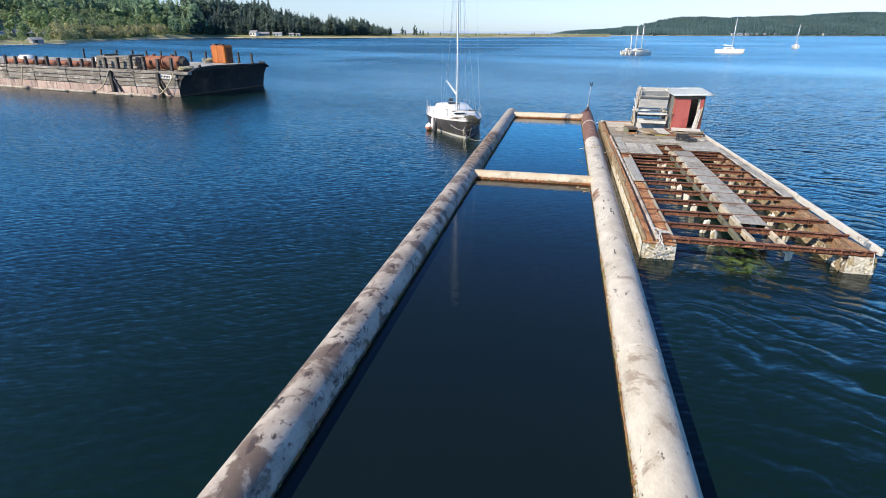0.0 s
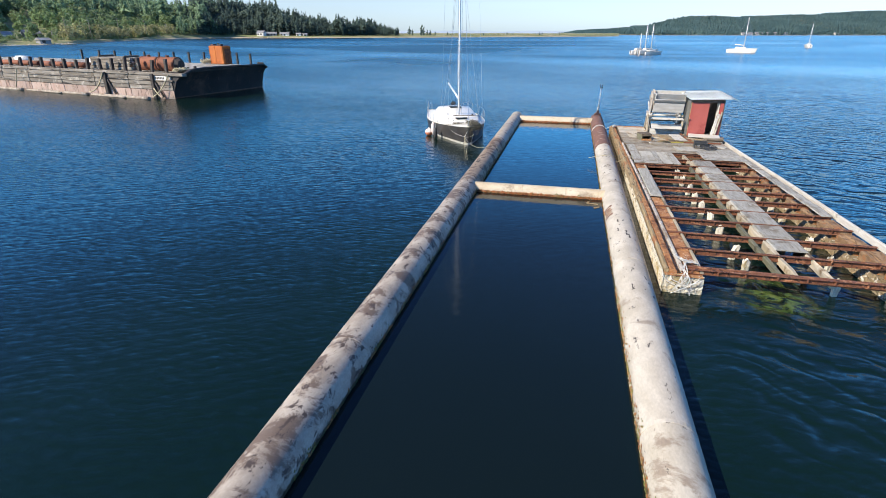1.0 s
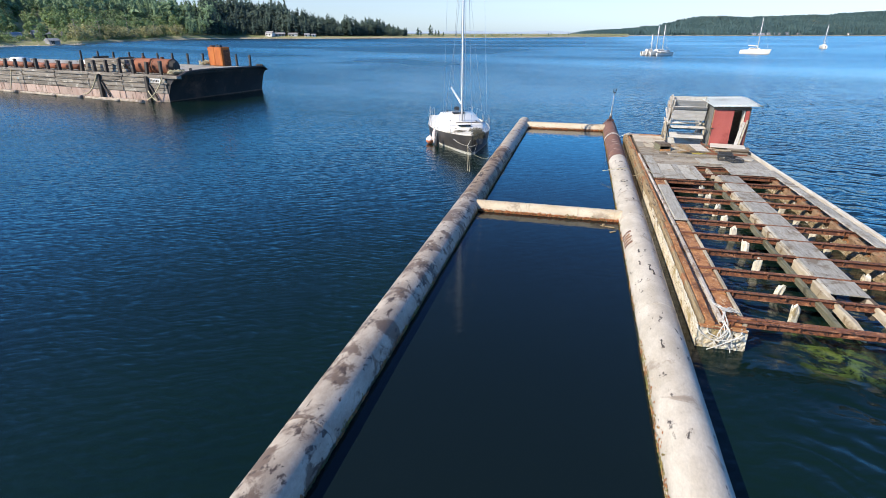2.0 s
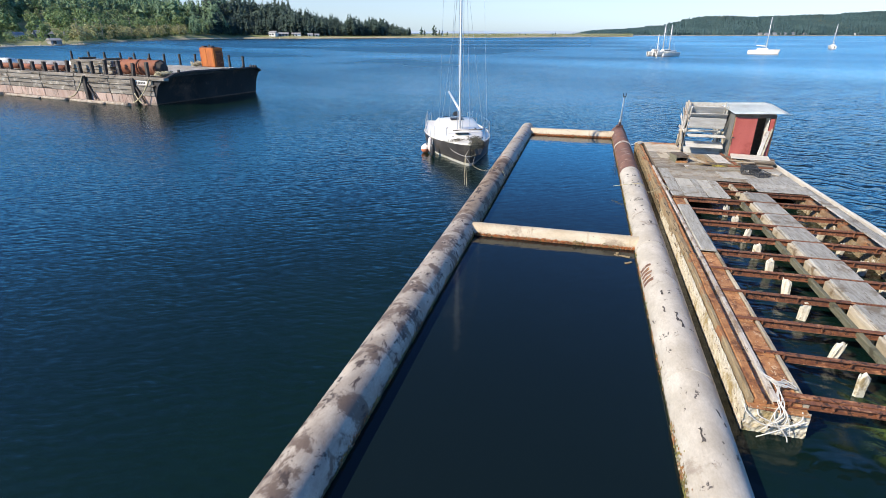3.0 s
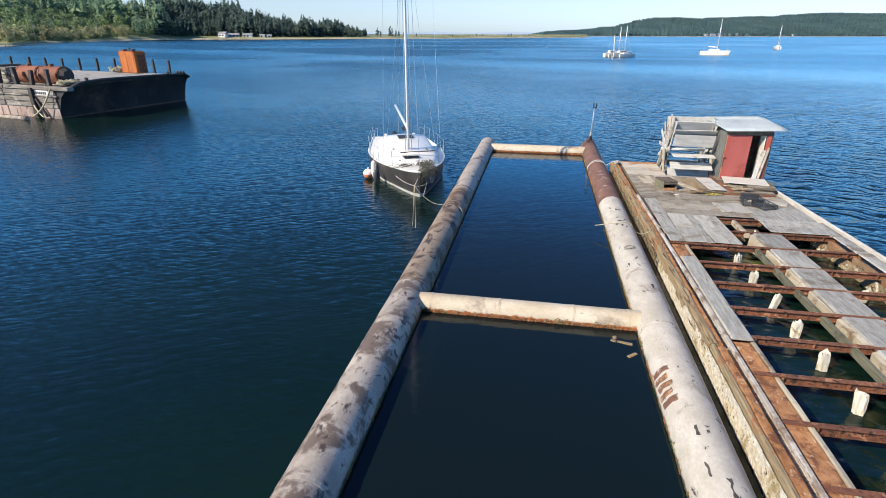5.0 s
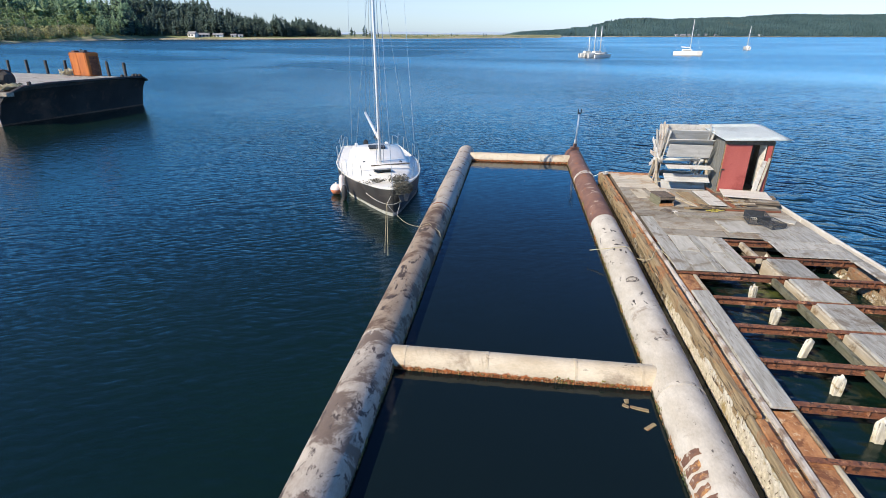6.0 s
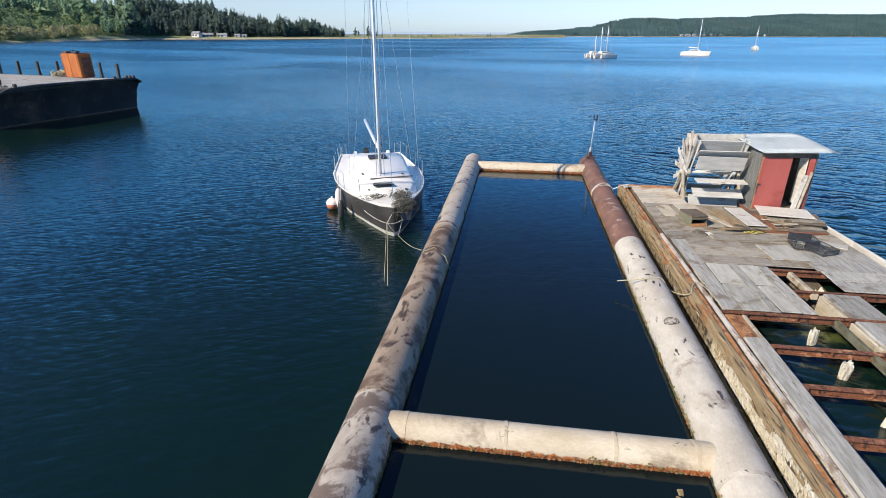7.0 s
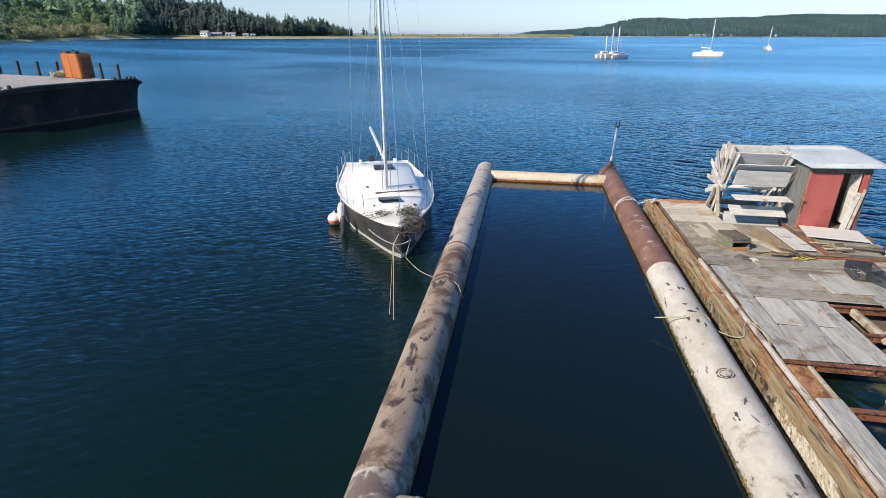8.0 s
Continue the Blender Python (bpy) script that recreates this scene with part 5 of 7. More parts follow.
tangle("rope_tangle", ON_FLOAT @ pose(8.65, 13.9, 0.53), "pale rope heaped on the far corner post", ROPE, (0.13, 0.16), 5, 0.008, seed=11)
for pts in (((3.12, 13.24, 0.36), (3.15, 13.14, 0.28), (3.4, 13.1, 0.14), (3.75, 13.1, 0.2), (3.97, 13.13, 0.3)), ((3.9, 13.24, 0.37), (3.86, 13.13, 0.28), (3.6, 13.08, 0.1), (3.3, 13.02, -0.04)),
            ((3.3, 13.24, 0.36), (3.3, 13.12, 0.28), (3.5, 13.08, 0.2), (3.7, 13.08, 0.02), (3.72, 13.02, -0.05)), ((8.7, 13.75, 0.5), (8.68, 13.45, 0.45), (8.63, 13.26, 0.2), (8.62, 13.22, -0.05))):
    bm = bmesh.new()
    cord(bm, curved(pts, 5), 0.009)
    solo("hanging_rope", bm, ROPE, ON_FLOAT, "pale rope hanging over the pontoon end", "rope", "ropes on the float's corner", smooth=True)
bm = bmesh.new()
cord(bm, curved([(1.72, 26.05, 0.28), (2.0, 25.98, 0.36), (2.3, 25.9, 0.44), (2.7, 26.0, 0.45), (2.92, 25.9, 0.2), (3.05, 25.4, 0.35), (3.15, 25.2, 0.5), (3.3, 25.6, 0.5), (3.45, 25.75, 0.53), (3.55, 25.3, 0.53), (3.5, 24.9, 0.53)], 5), 0.012)
solo("mooring_rope", bm, TAN_ROPE, DOCK, "tan rope tying the float to the pipe", "rope", smooth=True)
bm = bmesh.new()
for k in range(3):
    cord(bm, [(2.52 + 0.44 * math.cos(radians(q)), 34.3 + 0.12 * k - 0.0012 * q + 0.05 * math.sin(q * 0.05 + k * 2), 0.04 + 0.44 * math.sin(radians(q))) for q in range(176, -12, -12)], 0.008)
cord(bm, curved([(2.88, 34.3, 0.30), (3.0, 34.25, 0.36), (3.14, 34.2, 0.46), (3.27, 34.05, 0.56), (3.36, 34.0, 0.58), (3.28, 33.9, 0.54), (3.5, 33.95, 0.53), (3.85, 34.0, 0.51)], 5), 0.012)
solo("mooring_rope", bm, ROPE, DOCK, "pale rope tying the float's end to the rusty pipe", "rope", smooth=True)
bm = bmesh.new()
box(bm, (0, 0, 0.03), (0.16, 0.12, 0.06), bevel=0.015)
rod(bm, (-0.11, 0, 0.1), (0.11, 0, 0.1), 0.026, 0.026, 10)
box(bm, (0, 0, 0.075), (0.06, 0.05, 0.06), bevel=0.01)
solo("mooring_cleat", bm, GREY_PADDLE, ON_FLOAT @ pose(3.3, 34.02, 0.475, 0, 0, 20), "grey cleat on the float's far corner", "cleat")


for v, u, turn, l in ((1.80, 19.78, 75, 0.30), (1.88, 19.36, 130, 0.24), (1.58, 19.82, 60, 0.12), (1.62, 19.95, 0, 0.10)):
    bm = bmesh.new()
    box(bm, (0, 0, 0.008), (0.07, l, 0.024), bevel=0.006, rough=0.01)
    solo("drift_chip", bm, OLD_TIMBER, DOCK @ pose(v, u, 0.0, 0, 0, turn), "splinter of brown driftwood floating in the pen", "driftwood", "floating splinters")


# ---- sailboat ----
BOAT = pose(0.60, 29.2, 0, 0, 0, 190.0)


def hull_section(s):
    """Half-beam at the deck and at the waterline, and the deck's height, at s metres aft of the stem."""
    f = s / 9.0
    beam = 1.76 * min(1.0, math.sin(min(f * 1.55 + 0.0, 1.0) * math.pi / 2) ** 0.56) * (1 - 0.22 * max(0, f - 0.6) / 0.4)
    low = beam * min(0.93, 0.55 + f * 1.2)
    return beam, low, 1.06 - 0.36 * math.sin(min(f * 1.5, 1) * math.pi * 0.5)


def sailboat():
    root = thing("sailboat", BOAT, "moored sloop with a charcoal hull and white deck", "sailboat")
    stations = [0.0, 0.25, 0.6, 1.1, 1.8, 2.6, 3.5, 4.5, 5.5, 6.5, 7.5, 8.4, 9.0]

    def ring(s, levels):
        beam, low, top = hull_section(s)
        stem = 0.02
        pts = []
        for f in levels:
            b = max(stem, low + (beam - low) * f)
            z = top * f
            pts.append((b, -s + 0.22 * f * (1 - min(1, s)) * 0.9, z))
        return pts
    for name, levels, material, label in (("hull", (0.12, 0.35, 0.6, 0.8, 0.93), HULL_DARK, "charcoal painted hull"), ("boot_stripe", (-0.12, 0.0, 0.12), BOTTOM, "pale fouled stripe at the waterline"),
                                          ("toe_rail", (0.93, 1.0), GELCOAT, "white rubbing strake")):
        bm = bmesh.new()
        rows_ = []
        for s in stations:
            pts = ring(s, levels)
            rows_.append([bm.verts.new((-x, y, z)) for x, y, z in pts[::-1]] + [bm.verts.new(p) for p in pts])
        k = len(levels)
        for a, b in zip(rows_, rows_[1:]):
            for i in range(2 * k - 1):
                if i != k - 1:
                    bm.faces.new((a[i], a[i + 1], b[i + 1], b[i]))
        for i in range(k - 1):
            bm.faces.new((rows_[0][i], rows_[0][i + 1], rows_[0][2 * k - 2 - i], rows_[0][2 * k - 1 - i]))
            bm.faces.new((rows_[-1][i], rows_[-1][i + 1], rows_[-1][2 * k - 2 - i], rows_[-1][2 * k - 1 - i]))
        bmesh.ops.recalc_face_normals(bm, faces=bm.faces)
        if name == "toe_rail":
            bmesh.ops.solidify(bm, geom=bm.faces[:], thickness=0.035)
        part(name, bm, material, root, label, smooth=name != "toe_rail")
    # deck with a little camber
    bm = bmesh.new()
    rows_ = []
    for s in stations:
        beam, low, top = hull_section(s)
        b = max(0.015, beam - 0.03)
        y = -s + 0.2 * (1 - min(1, s)) * 0.9
        rows_.append([bm.verts.new((b * t, y, top - 0.045 + 0.06 * (1 - t * t) * min(1, s))) for t in (-1, -0.6, 0, 0.6, 1)])
    for a, b in zip(rows_, rows_[1:]):
        for i in range(4):
            bm.faces.new((a[i], a[i + 1], b[i + 1], b[i]))
    bmesh.ops.recalc_face_normals(bm, faces=bm.faces)
    part("deck", bm, GELCOAT, root, "white deck", smooth=True)

    def cabin(name, y0, y1, w0, w1, z0, h0, h1, material, label=""):
        bm = bmesh.new()
        rows_ = []
        n = 6
        for i in range(n + 1):
            f = i / n
            y = y0 + (y1 - y0) * f
            w = w0 + (w1 - w0) * f
            h = h0 + (h1 - h0) * f
            rows_.append([bm.verts.new((x, y, z)) for x, z in ((-w, z0), (-w * 0.93, z0 + h * 0.75), (-w * 0.8, z0 + h), (0, z0 + h * 1.12), (w * 0.8, z0 + h), (w * 0.93, z0 + h * 0.75), (w, z0))])
        for a, b in zip(rows_, rows_[1:]):
            for i in range(6):
                bm.faces.new((a[i], a[i + 1], b[i + 1], b[i]))
        bm.faces.new(rows_[0])
        bm.faces.new(rows_[-1])
        bmesh.ops.recalc_face_normals(bm, faces=bm.faces)
        return part(name, bm, material, root, label, smooth=True)
    cabin("foredeck_trunk", -0.9, -2.1, 0.62, 1.12, 0.70, 0.26, 0.44, GELCOAT, "white raised foredeck")
    cabin("cabin_top", -2.1, -5.9, 1.12, 1.2, 0.68, 0.46, 0.62, GELCOAT, "white cabin top")

    def bit(name, c, s, material, label="", rot=(0, 0, 0), bevel=0.02):
        bm = bmesh.new()
        box(bm, c, s, rot, bevel, 0.0, 2)
        return part(name, bm, material, root, label)
    bit("fore_hatch", (0.12, -1.9, 1.165), (0.66, 0.56, 0.06), DARK_GLASS, "dark smoked hatch", (7, 0, 0))
    bit("companion_hatch", (0.0, -5.2, 1.36), (0.7, 0.6, 0.06), BLACK_STEEL, "dark sliding hatch")
    bit("spray_hood", (0.0, -5.9, 1.27), (0.8, 0.24, 0.1), BLACK_STEEL, "folded dark canvas hood", (10, 0, 0), 0.08)
    bit("hatch_seam", (-0.25, -2.5, 1.215), (1.5, 0.035, 0.04), DARK_WOOD, "dark batten across the cabin top", (0, 0, 6), 0.004)
    for x, y in ((-0.62, -1.5), (0.6, -1.6), (-0.7, -3.0), (0.7, -3.2), (-0.5, -4.3), (0.55, -4.2)):
        bit("deck_fitting", (x, y, 1.05 + (0.14 if y < -2.2 else 0)), (0.09, 0.14, 0.07), BLACK_STEEL, "", (0, 0, 20))
    # cockpit well
    for x in (-0.72, 0.72):
        bit("coaming", (x, -7.1, 0.84), (0.14, 2.2, 0.3), GELCOAT, "", (0, 0, 0))
    bit("cockpit_seat", (0, -7.2, 0.78), (1.2, 2.0, 0.1), GELCOAT)
    bit("outboard", (0.2, -9.05, 0.7), (0.24, 0.24, 0.5), BLACK_STEEL, "dark outboard motor", (0, 0, 0), 0.05)
    # mast, boom, spreaders, stays
    bm = bmesh.new()
    rod(bm, (0.1, -2.95, 1.1), (0.1, -3.0, 12.2), 0.06, 0.045, 14, True, 8)
    part("mast", bm, ALU, root, "pale aluminium mast", smooth=True)
    bm = bmesh.new()
    rod(bm, (0.1, -3.05, 2.1), (0.38, -5.6, 2.72), 0.065, 0.055, 12)
    part("boom", bm, ALU, root, "pale boom lifted aft of the mast", smooth=True)
    bm = bmesh.new()
    rod(bm, (-0.85, -3.0, 9.4), (0.85, -3.0, 9.4), 0.028, 0.028, 8)
    part("spreader", bm, ALU, root, smooth=True)
    for a, b, r in (((-1.2, -2.3, 0.9), (-0.85, -3.0, 9.4), 0.006), ((1.2, -2.3, 0.9), (0.85, -3.0, 9.4), 0.006), ((-0.85, -3.0, 9.4), (0, -3.0, 11.9), 0.006), ((0.85, -3.0, 9.4), (0, -3.0, 11.9), 0.006),
                    ((-1.1, -2.9, 0.9), (0, -3.0, 9.2), 0.006), ((1.1, -2.9, 0.9), (0, -3.0, 9.2), 0.006), ((0, 0.1, 1.05), (0, -3.0, 11.8), 0.010), ((0, -8.9, 0.95), (0.1, -2.4, 12.1), 0.006),
                    ((0.24, -2.75, 1.2), (0.18, -2.85, 11), 0.012), ((-0.03, -2.8, 1.2), (0.02, -2.85, 11.4), 0.012), ((0.12, -2.72, 1.2), (0.1, -2.9, 11.2), 0.014), ((0.38, -5.6, 2.72), (0.1, -3.0, 11.9), 0.006)):
        bm = bmesh.new()
        rod(bm, a, b, r, r, 5)
        part("stay", bm, STEEL_WIRE, root)
    # stanchions, pulpit and guard wires
    for side in (-1, 1):
        tops = []
        for s in (1.3, 2.8, 4.4, 6.0, 7.6, 8.7):
            beam, low, top = hull_section(s)
            bm = bmesh.new()
            rod(bm, (side * (beam - 0.06), -s, top - 0.02), (side * (beam - 0.03), -s, top + 0.58), 0.014, 0.014, 6)
            part("stanchion", bm, STEEL_WIRE, root)
            tops.append((side * (beam - 0.03), -s, top + 0.56))
        bm = bmesh.new()
        cord(bm, tops, 0.003, 5)
        part("guard_wire", bm, STEEL_WIRE, root)
    for side in (-1, 1):
        bm = bmesh.new()
        beam, low, top = hull_section(8.7)
        cord(bm, [(side * (beam - 0.1), -8.2, top), (side * (beam - 0.1), -8.25, top + 0.45), (side * (beam - 0.2), -8.6, top + 0.5), (side * (beam - 0.3), -8.85, top + 0.45), (side * (beam - 0.3), -8.9, top)], 0.012)
        part("pushpit", bm, STEEL_WIRE, root)
    bit("stern_bag", (-0.35, -8.75, 1.12), (0.34, 0.14, 0.26), BLACK_STEEL, "dark bag on the stern rail", (0, 0, 0), 0.06)


sailboat()


def anchor():
    """A plough anchor hanging in the tangle at the bow."""
    root = thing("anchor", BOAT @ pose(-0.34, 0.2, 0.7, 0, 0, 20), "dull grey anchor hanging over the bow", "anchor")
    bm = bmesh.new()
    rod(bm, (0, 0, -0.05), (0.03, -0.12, 0.46), 0.022, 0.018, 8)
    part("shank", bm, BLACK_STEEL, root, smooth=True)
    for side in (-1, 1):
        bm = bmesh.new()
        box(bm, (side * 0.085, 0.05, 0.02), (0.17, 0.02, 0.26), (14, side * 24, side * 18), 0.006, 0.004)
        part("fluke", bm, BLACK_STEEL, root)


anchor()


def on_boat(x, y, z):
    return BOAT @ Vector((x, y, z))


snarl("rope_tangle", BOAT @ pose(-0.34, 0.02, 0.98), "grey-green tangle of rope and weed over the bow", GREY_TANGLE, (0.42, 0.28, 0.24), 80, 0.0065, 21)
tangle("rope_tangle", BOAT @ pose(-0.35, -0.75, 1.0), "coil of grey rope on the foredeck", GREY_TANGLE, (0.34, 0.4), 30, 0.007, seed=22, top=0.22)
tangle("rope_tangle", BOAT @ pose(0.45, -1.0, 1.0), "scraps of dry weed on the foredeck", GREY_TANGLE, (0.55, 0.35), 9, 0.007, seed=23, top=0.06)


def fender(m, r, length, material, label):
    root = thing("fender", m, label, "fender", "fenders on the sloop")
    bm = bmesh.new()
    n = 8
    last = None
    for i in range(n + 1):
        t = math.pi * i / n
        rr, z = max(0.01, math.sin(t) ** 0.7 * r), -math.cos(t) * length / 2
        ring_ = [bm.verts.new((math.cos(a) * rr, math.sin(a) * rr, z)) for a in (2 * math.pi * k / 12 for k in range(12))]
        if last:
            for k in range(12):
                bm.faces.new((last[k], last[(k + 1) % 12], ring_[(k + 1) % 12], ring_[k]))
        last = ring_
    part("body", bm, material, root, smooth=True)
    bm = bmesh.new()
    rod(bm, (0, 0, length * 0.45), (-0.05, 0, length * 0.5 + 0.45), 0.012, 0.012, 5)
    part("lanyard", bm, ROPE, root)
    return root


fender(BOAT @ pose(1.6, -3.0, 0.42), 0.12, 0.75, BUOY_WHITE, "white sausage fender hanging on the hull")
fender(BOAT @ pose(1.55, -2.2, 0.3), 0.11, 0.6, HULL_DARK, "dark sausage fender hanging on the hull")


def buoy():
    root = thing("mooring_buoy", Matrix.Translation((-1.75, 31.95, 0.06)), "round mooring buoy, pink-white above, orange below", "buoy")
    for name, z0, z1, material, label in (("upper_half", 0.05, 1.0, BUOY_WHITE, "pinkish white top"), ("lower_half", -1.0, 0.05, BUOY_RED, "faded orange bottom")):
        bm = bmesh.new()
        last = None
        for i in range(7):
            s = z0 + (z1 - z0) * i / 6
            rr = max(0.01, math.sqrt(max(0, 1 - s * s))) * 0.22
            ring_ = [bm.verts.new((math.cos(a) * rr, math.sin(a) * rr, 0.14 + s * 0.22)) for a in (2 * math.pi * k / 18 for k in range(18))]
            if last:
                for k in range(18):
                    bm.faces.new((last[k], last[(k + 1) % 18], ring_[(k + 1) % 18], ring_[k]))
            last = ring_
        part(name, bm, material, root, label, smooth=True)
    bm = bmesh.new()
    rod(bm, (0, 0, 0.34), (0, 0, 0.41), 0.04, 0.03, 10)
    part("eye", bm, BUOY_WHITE, root)


buoy()
for a, b, drop, label in ((on_boat(0.22, 0.18, 0.55), DOCK @ Vector((-3.86, 25.42, -0.02)), 0.02, "pale mooring line running from the bow into the sea"),
                          (on_boat(0.24, 0.18, 0.5), DOCK @ Vector((-4.0, 25.6, -0.02)), 0.03, "pale mooring line running from the bow into the sea"),
                          (on_boat(-0.1, 0.2, 0.1), DOCK @ Vector((-3.3, 27.2, 0.3)), 0.1, "pale mooring line from the bow to the pipe")):
    bm = bmesh.new()
    cord(bm, sag(a, b, drop, 16), 0.007)
    solo("mooring_line", bm, TAN_ROPE, Matrix(), label, "rope", "mooring lines", smooth=True)
for a, b, drop in (((0.85, -0.55, 0.72), (0.22, 0.16, 0.5), 0.06), ((0.22, 0.16, 0.5), (-0.05, 0.05, 0.95), 0.0), ((0.22, 0.16, 0.52), (-0.12, 0.06, 0.05), 0.03), ((-0.12, 0.06, 0.05), (-0.35, 0.0, 0.8), 0.0),
                   ((0.22, 0.16, 0.5), (-0.35, 0.02, 0.6), 0.08)):
    bm = bmesh.new()
    cord(bm, sag(a, b, drop, 8), 0.008)
    solo("bow_rope", bm, ROPE, BOAT, "pale rope slung round the bow", "rope", "ropes round the bow", smooth=True)
bm = bmesh.new()
cord(bm, [(-3.35, 26.8, 0.05), (-3.2, 26.9, 0.4), (-2.94, 27.0, 0.48), (-2.6, 26.75, 0.34), (-2.45, 26.5, 0.12)], 0.007)
solo("mooring_rope", bm, TAN_ROPE, DOCK, "pale rope lashed round the pipe", "rope", smooth=True)


# ---- barge ----
# local x runs along the timbered flank away from the bow corner, y across the bow
BARGE_ROOT = thing("barge", pose(-26.6, 48.3, 0, 0, 0, 158.5), "old black barge with timber sides and a rusty deck load", "barge")
LEN, WID = 46.0, 11.8


def top_of(y):
    """Deck height: the far edge stands a little higher."""
    return 2.24 - 0.06 * y / WID


def barge_box(name, x0, x1, y0, y1, z0, z1, material, label="", rough=0.03, bevel=0.03, parent=None):
    bm = bmesh.new()
    box(bm, ((x0 + x1) / 2, (y0 + y1) / 2, (z0 + z1) / 2), (x1 - x0, y1 - y0, z1 - z0), (0, 0, 0), bevel, rough)
    return part(name, bm, material, parent or BARGE_ROOT, label)


def barge_hull():
    """A raked, slightly skewed bow with a plated rim that drops at both corners."""
    bm = bmesh.new()
    rows_ = []
    for y, rim in ((0, 2.2), (-1.1, 2.56), (-3, 2.64), (-6, 2.6), (-10.2, 2.52), (-11.3, 2.46), (-WID, 2.2)):
        f = -y / WID
        deck = top_of(y)
        stem = [(near + (far - near) * f, z) for near, far, z in ((-0.25, 0.25, 0.0), (-0.55, 0.1, 0.7), (-0.95, -0.15, 1.5), (-1.6, -0.5, rim - 0.2), (-2.1, -0.85, rim - 0.12), (-2.1, -0.85, rim))]
        back = stem[-1][0] + 0.35
        rows_.append([bm.verts.new((x, y, z)) for x, z in [(LEN, -0.6), (0.6, -0.6)] + stem + [(back, rim), (back + 0.06, min(rim, deck) - 0.01), (LEN, deck - 0.01)]])
    n = len(rows_[0])
    for a, b in zip(rows_, rows_[1:]):
        for k in range(n):
            bm.faces.new((a[k], a[(k + 1) % n], b[(k + 1) % n], b[k]))
    bm.faces.new(rows_[0])
    bm.faces.new(rows_[-1][::-1])
    bmesh.ops.recalc_face_normals(bm, faces=bm.faces)
    part("hull", bm, BARGE_BLACK, BARGE_ROOT, "black tarred steel hull")
    bm = bmesh.new()
    rows_ = [[bm.verts.new((x, y, top_of(y) + 0.03)) for x in (-0.75, 6, 12, 24, LEN)] for y in (-0.5, -WID * 0.5, -WID + 0.4)]
    for a, b in zip(rows_, rows_[1:]):
        for k in range(4):
            bm.faces.new((a[k], a[k + 1], b[k + 1], b[k]))
    bmesh.ops.solidify(bm, geom=bm.faces[:], thickness=0.05)
    part("deck", bm, BARGE_DECK, BARGE_ROOT, "pale worn deck")
    # flank dressing: bottom paint, strakes, rail
    x = -0.5
    while x < LEN - 6:
        step = random.uniform(4.5, 6.5)
        barge_box("bottom_plate", x, x + step - 0.06, 0, 0.05, -0.2, 0.72, BARGE_PINK, "", 0.015)
        for z0, z1 in ((0.74, 1.10), (1.13, 1.5), (1.62, 1.96)):
            barge_box("strake", x + 0.02, x + step - 0.05, 0.0, 0.10 + random.uniform(0, 0.03), z0, z1, BARGE_PLANK, "", 0.02)
        barge_box("rail_timber", x - (1.6 if x < 0 else 0.3), x + step - 0.4, -0.3, 0.2, 1.98, 2.24, BARGE_PLANK, "", 0.02)
        barge_box("rub_rail", x - 0.2, x + step - 0.3, 0.02, 0.2, 1.5, 1.62, BARGE_PLANK, "", 0.02)
        x += step
    for x in (1.6, 8.2):
        barge_box("fender_post", x, x + 0.35, 0.08, 0.36, -0.1, 2.1, BARGE_POST, "", 0.03)
        bm = bmesh.new()
        box(bm, (x - 0.5, 0.22, 0.75), (0.16, 0.16, 1.5), (0, 32, 0), 0.03, 0.02)
        part("brace_timber", bm, BARGE_POST, BARGE_ROOT)
    x = 0.3
    while x < 34:
        bm = bmesh.new()
        h = random.uniform(1.1, 1.45) * (1.0 if x < 12 else 0.78)
        box(bm, (x, -0.25, 2.15 + h / 2), (0.29, 0.24, h), (random.uniform(-4, 4), random.uniform(-9, -3), 0), 0.02, 0.02)
        part("stanchion", bm, BARGE_POST, BARGE_ROOT)
        x += 1.85 + random.uniform(-0.1, 0.1)
    for x in (1.2, 3.1, 8.1, 10.5, 13.0, 15.5, 18.0, 20.5, 23.5, 26.5, 30):
        bm = bmesh.new()
        h = random.uniform(1.0, 1.3)
        box(bm, (x, -WID + 0.25, 2.25 + h / 2), (0.2, 0.2, h), (0, random.uniform(-6, 3), 0), 0.02, 0.02)
        part("stanchion", bm, BARGE_POST, BARGE_ROOT)
    barge_box("name_board", 0.12, 1.62, 0.09, 0.128, 1.62, 1.95, HOUSE_WHITE, "worn white name board", 0.01, 0.01)
    for x, y, z in ((-0.75, -WID + 0.6, 2.44), (-0.78, -WID + 0.95, 2.46), (-0.8, -WID + 1.3, 2.48), (-0.9, -WID + 2.4, 2.5), (-1.75, -1.6, 2.58)):
        bm = bmesh.new()
        box(bm, (x, y, z + 0.06), (0.24, 0.18, 0.28), (0, 0, 0), 0.04, 0.02)
        part("bitt", bm, BARGE_BLACK, BARGE_ROOT)
    # the name board's writing, plain bars only
    for k in range(6):
        barge_box("name_bar", 0.35 + k * 0.2, 0.47 + k * 0.2, 0.13, 0.145, 1.68, 1.86, BARGE_POST, "", 0.0, 0.0)


barge_hull()


def on_barge(name, label, category, x, y, z=0.0, group="", turn=0.0):
    m = BARGE_ROOT.matrix_world @ pose(x, y, top_of(y) + 0.035 + z, 0, 0, turn)
    return thing(name, m, label, category, group)


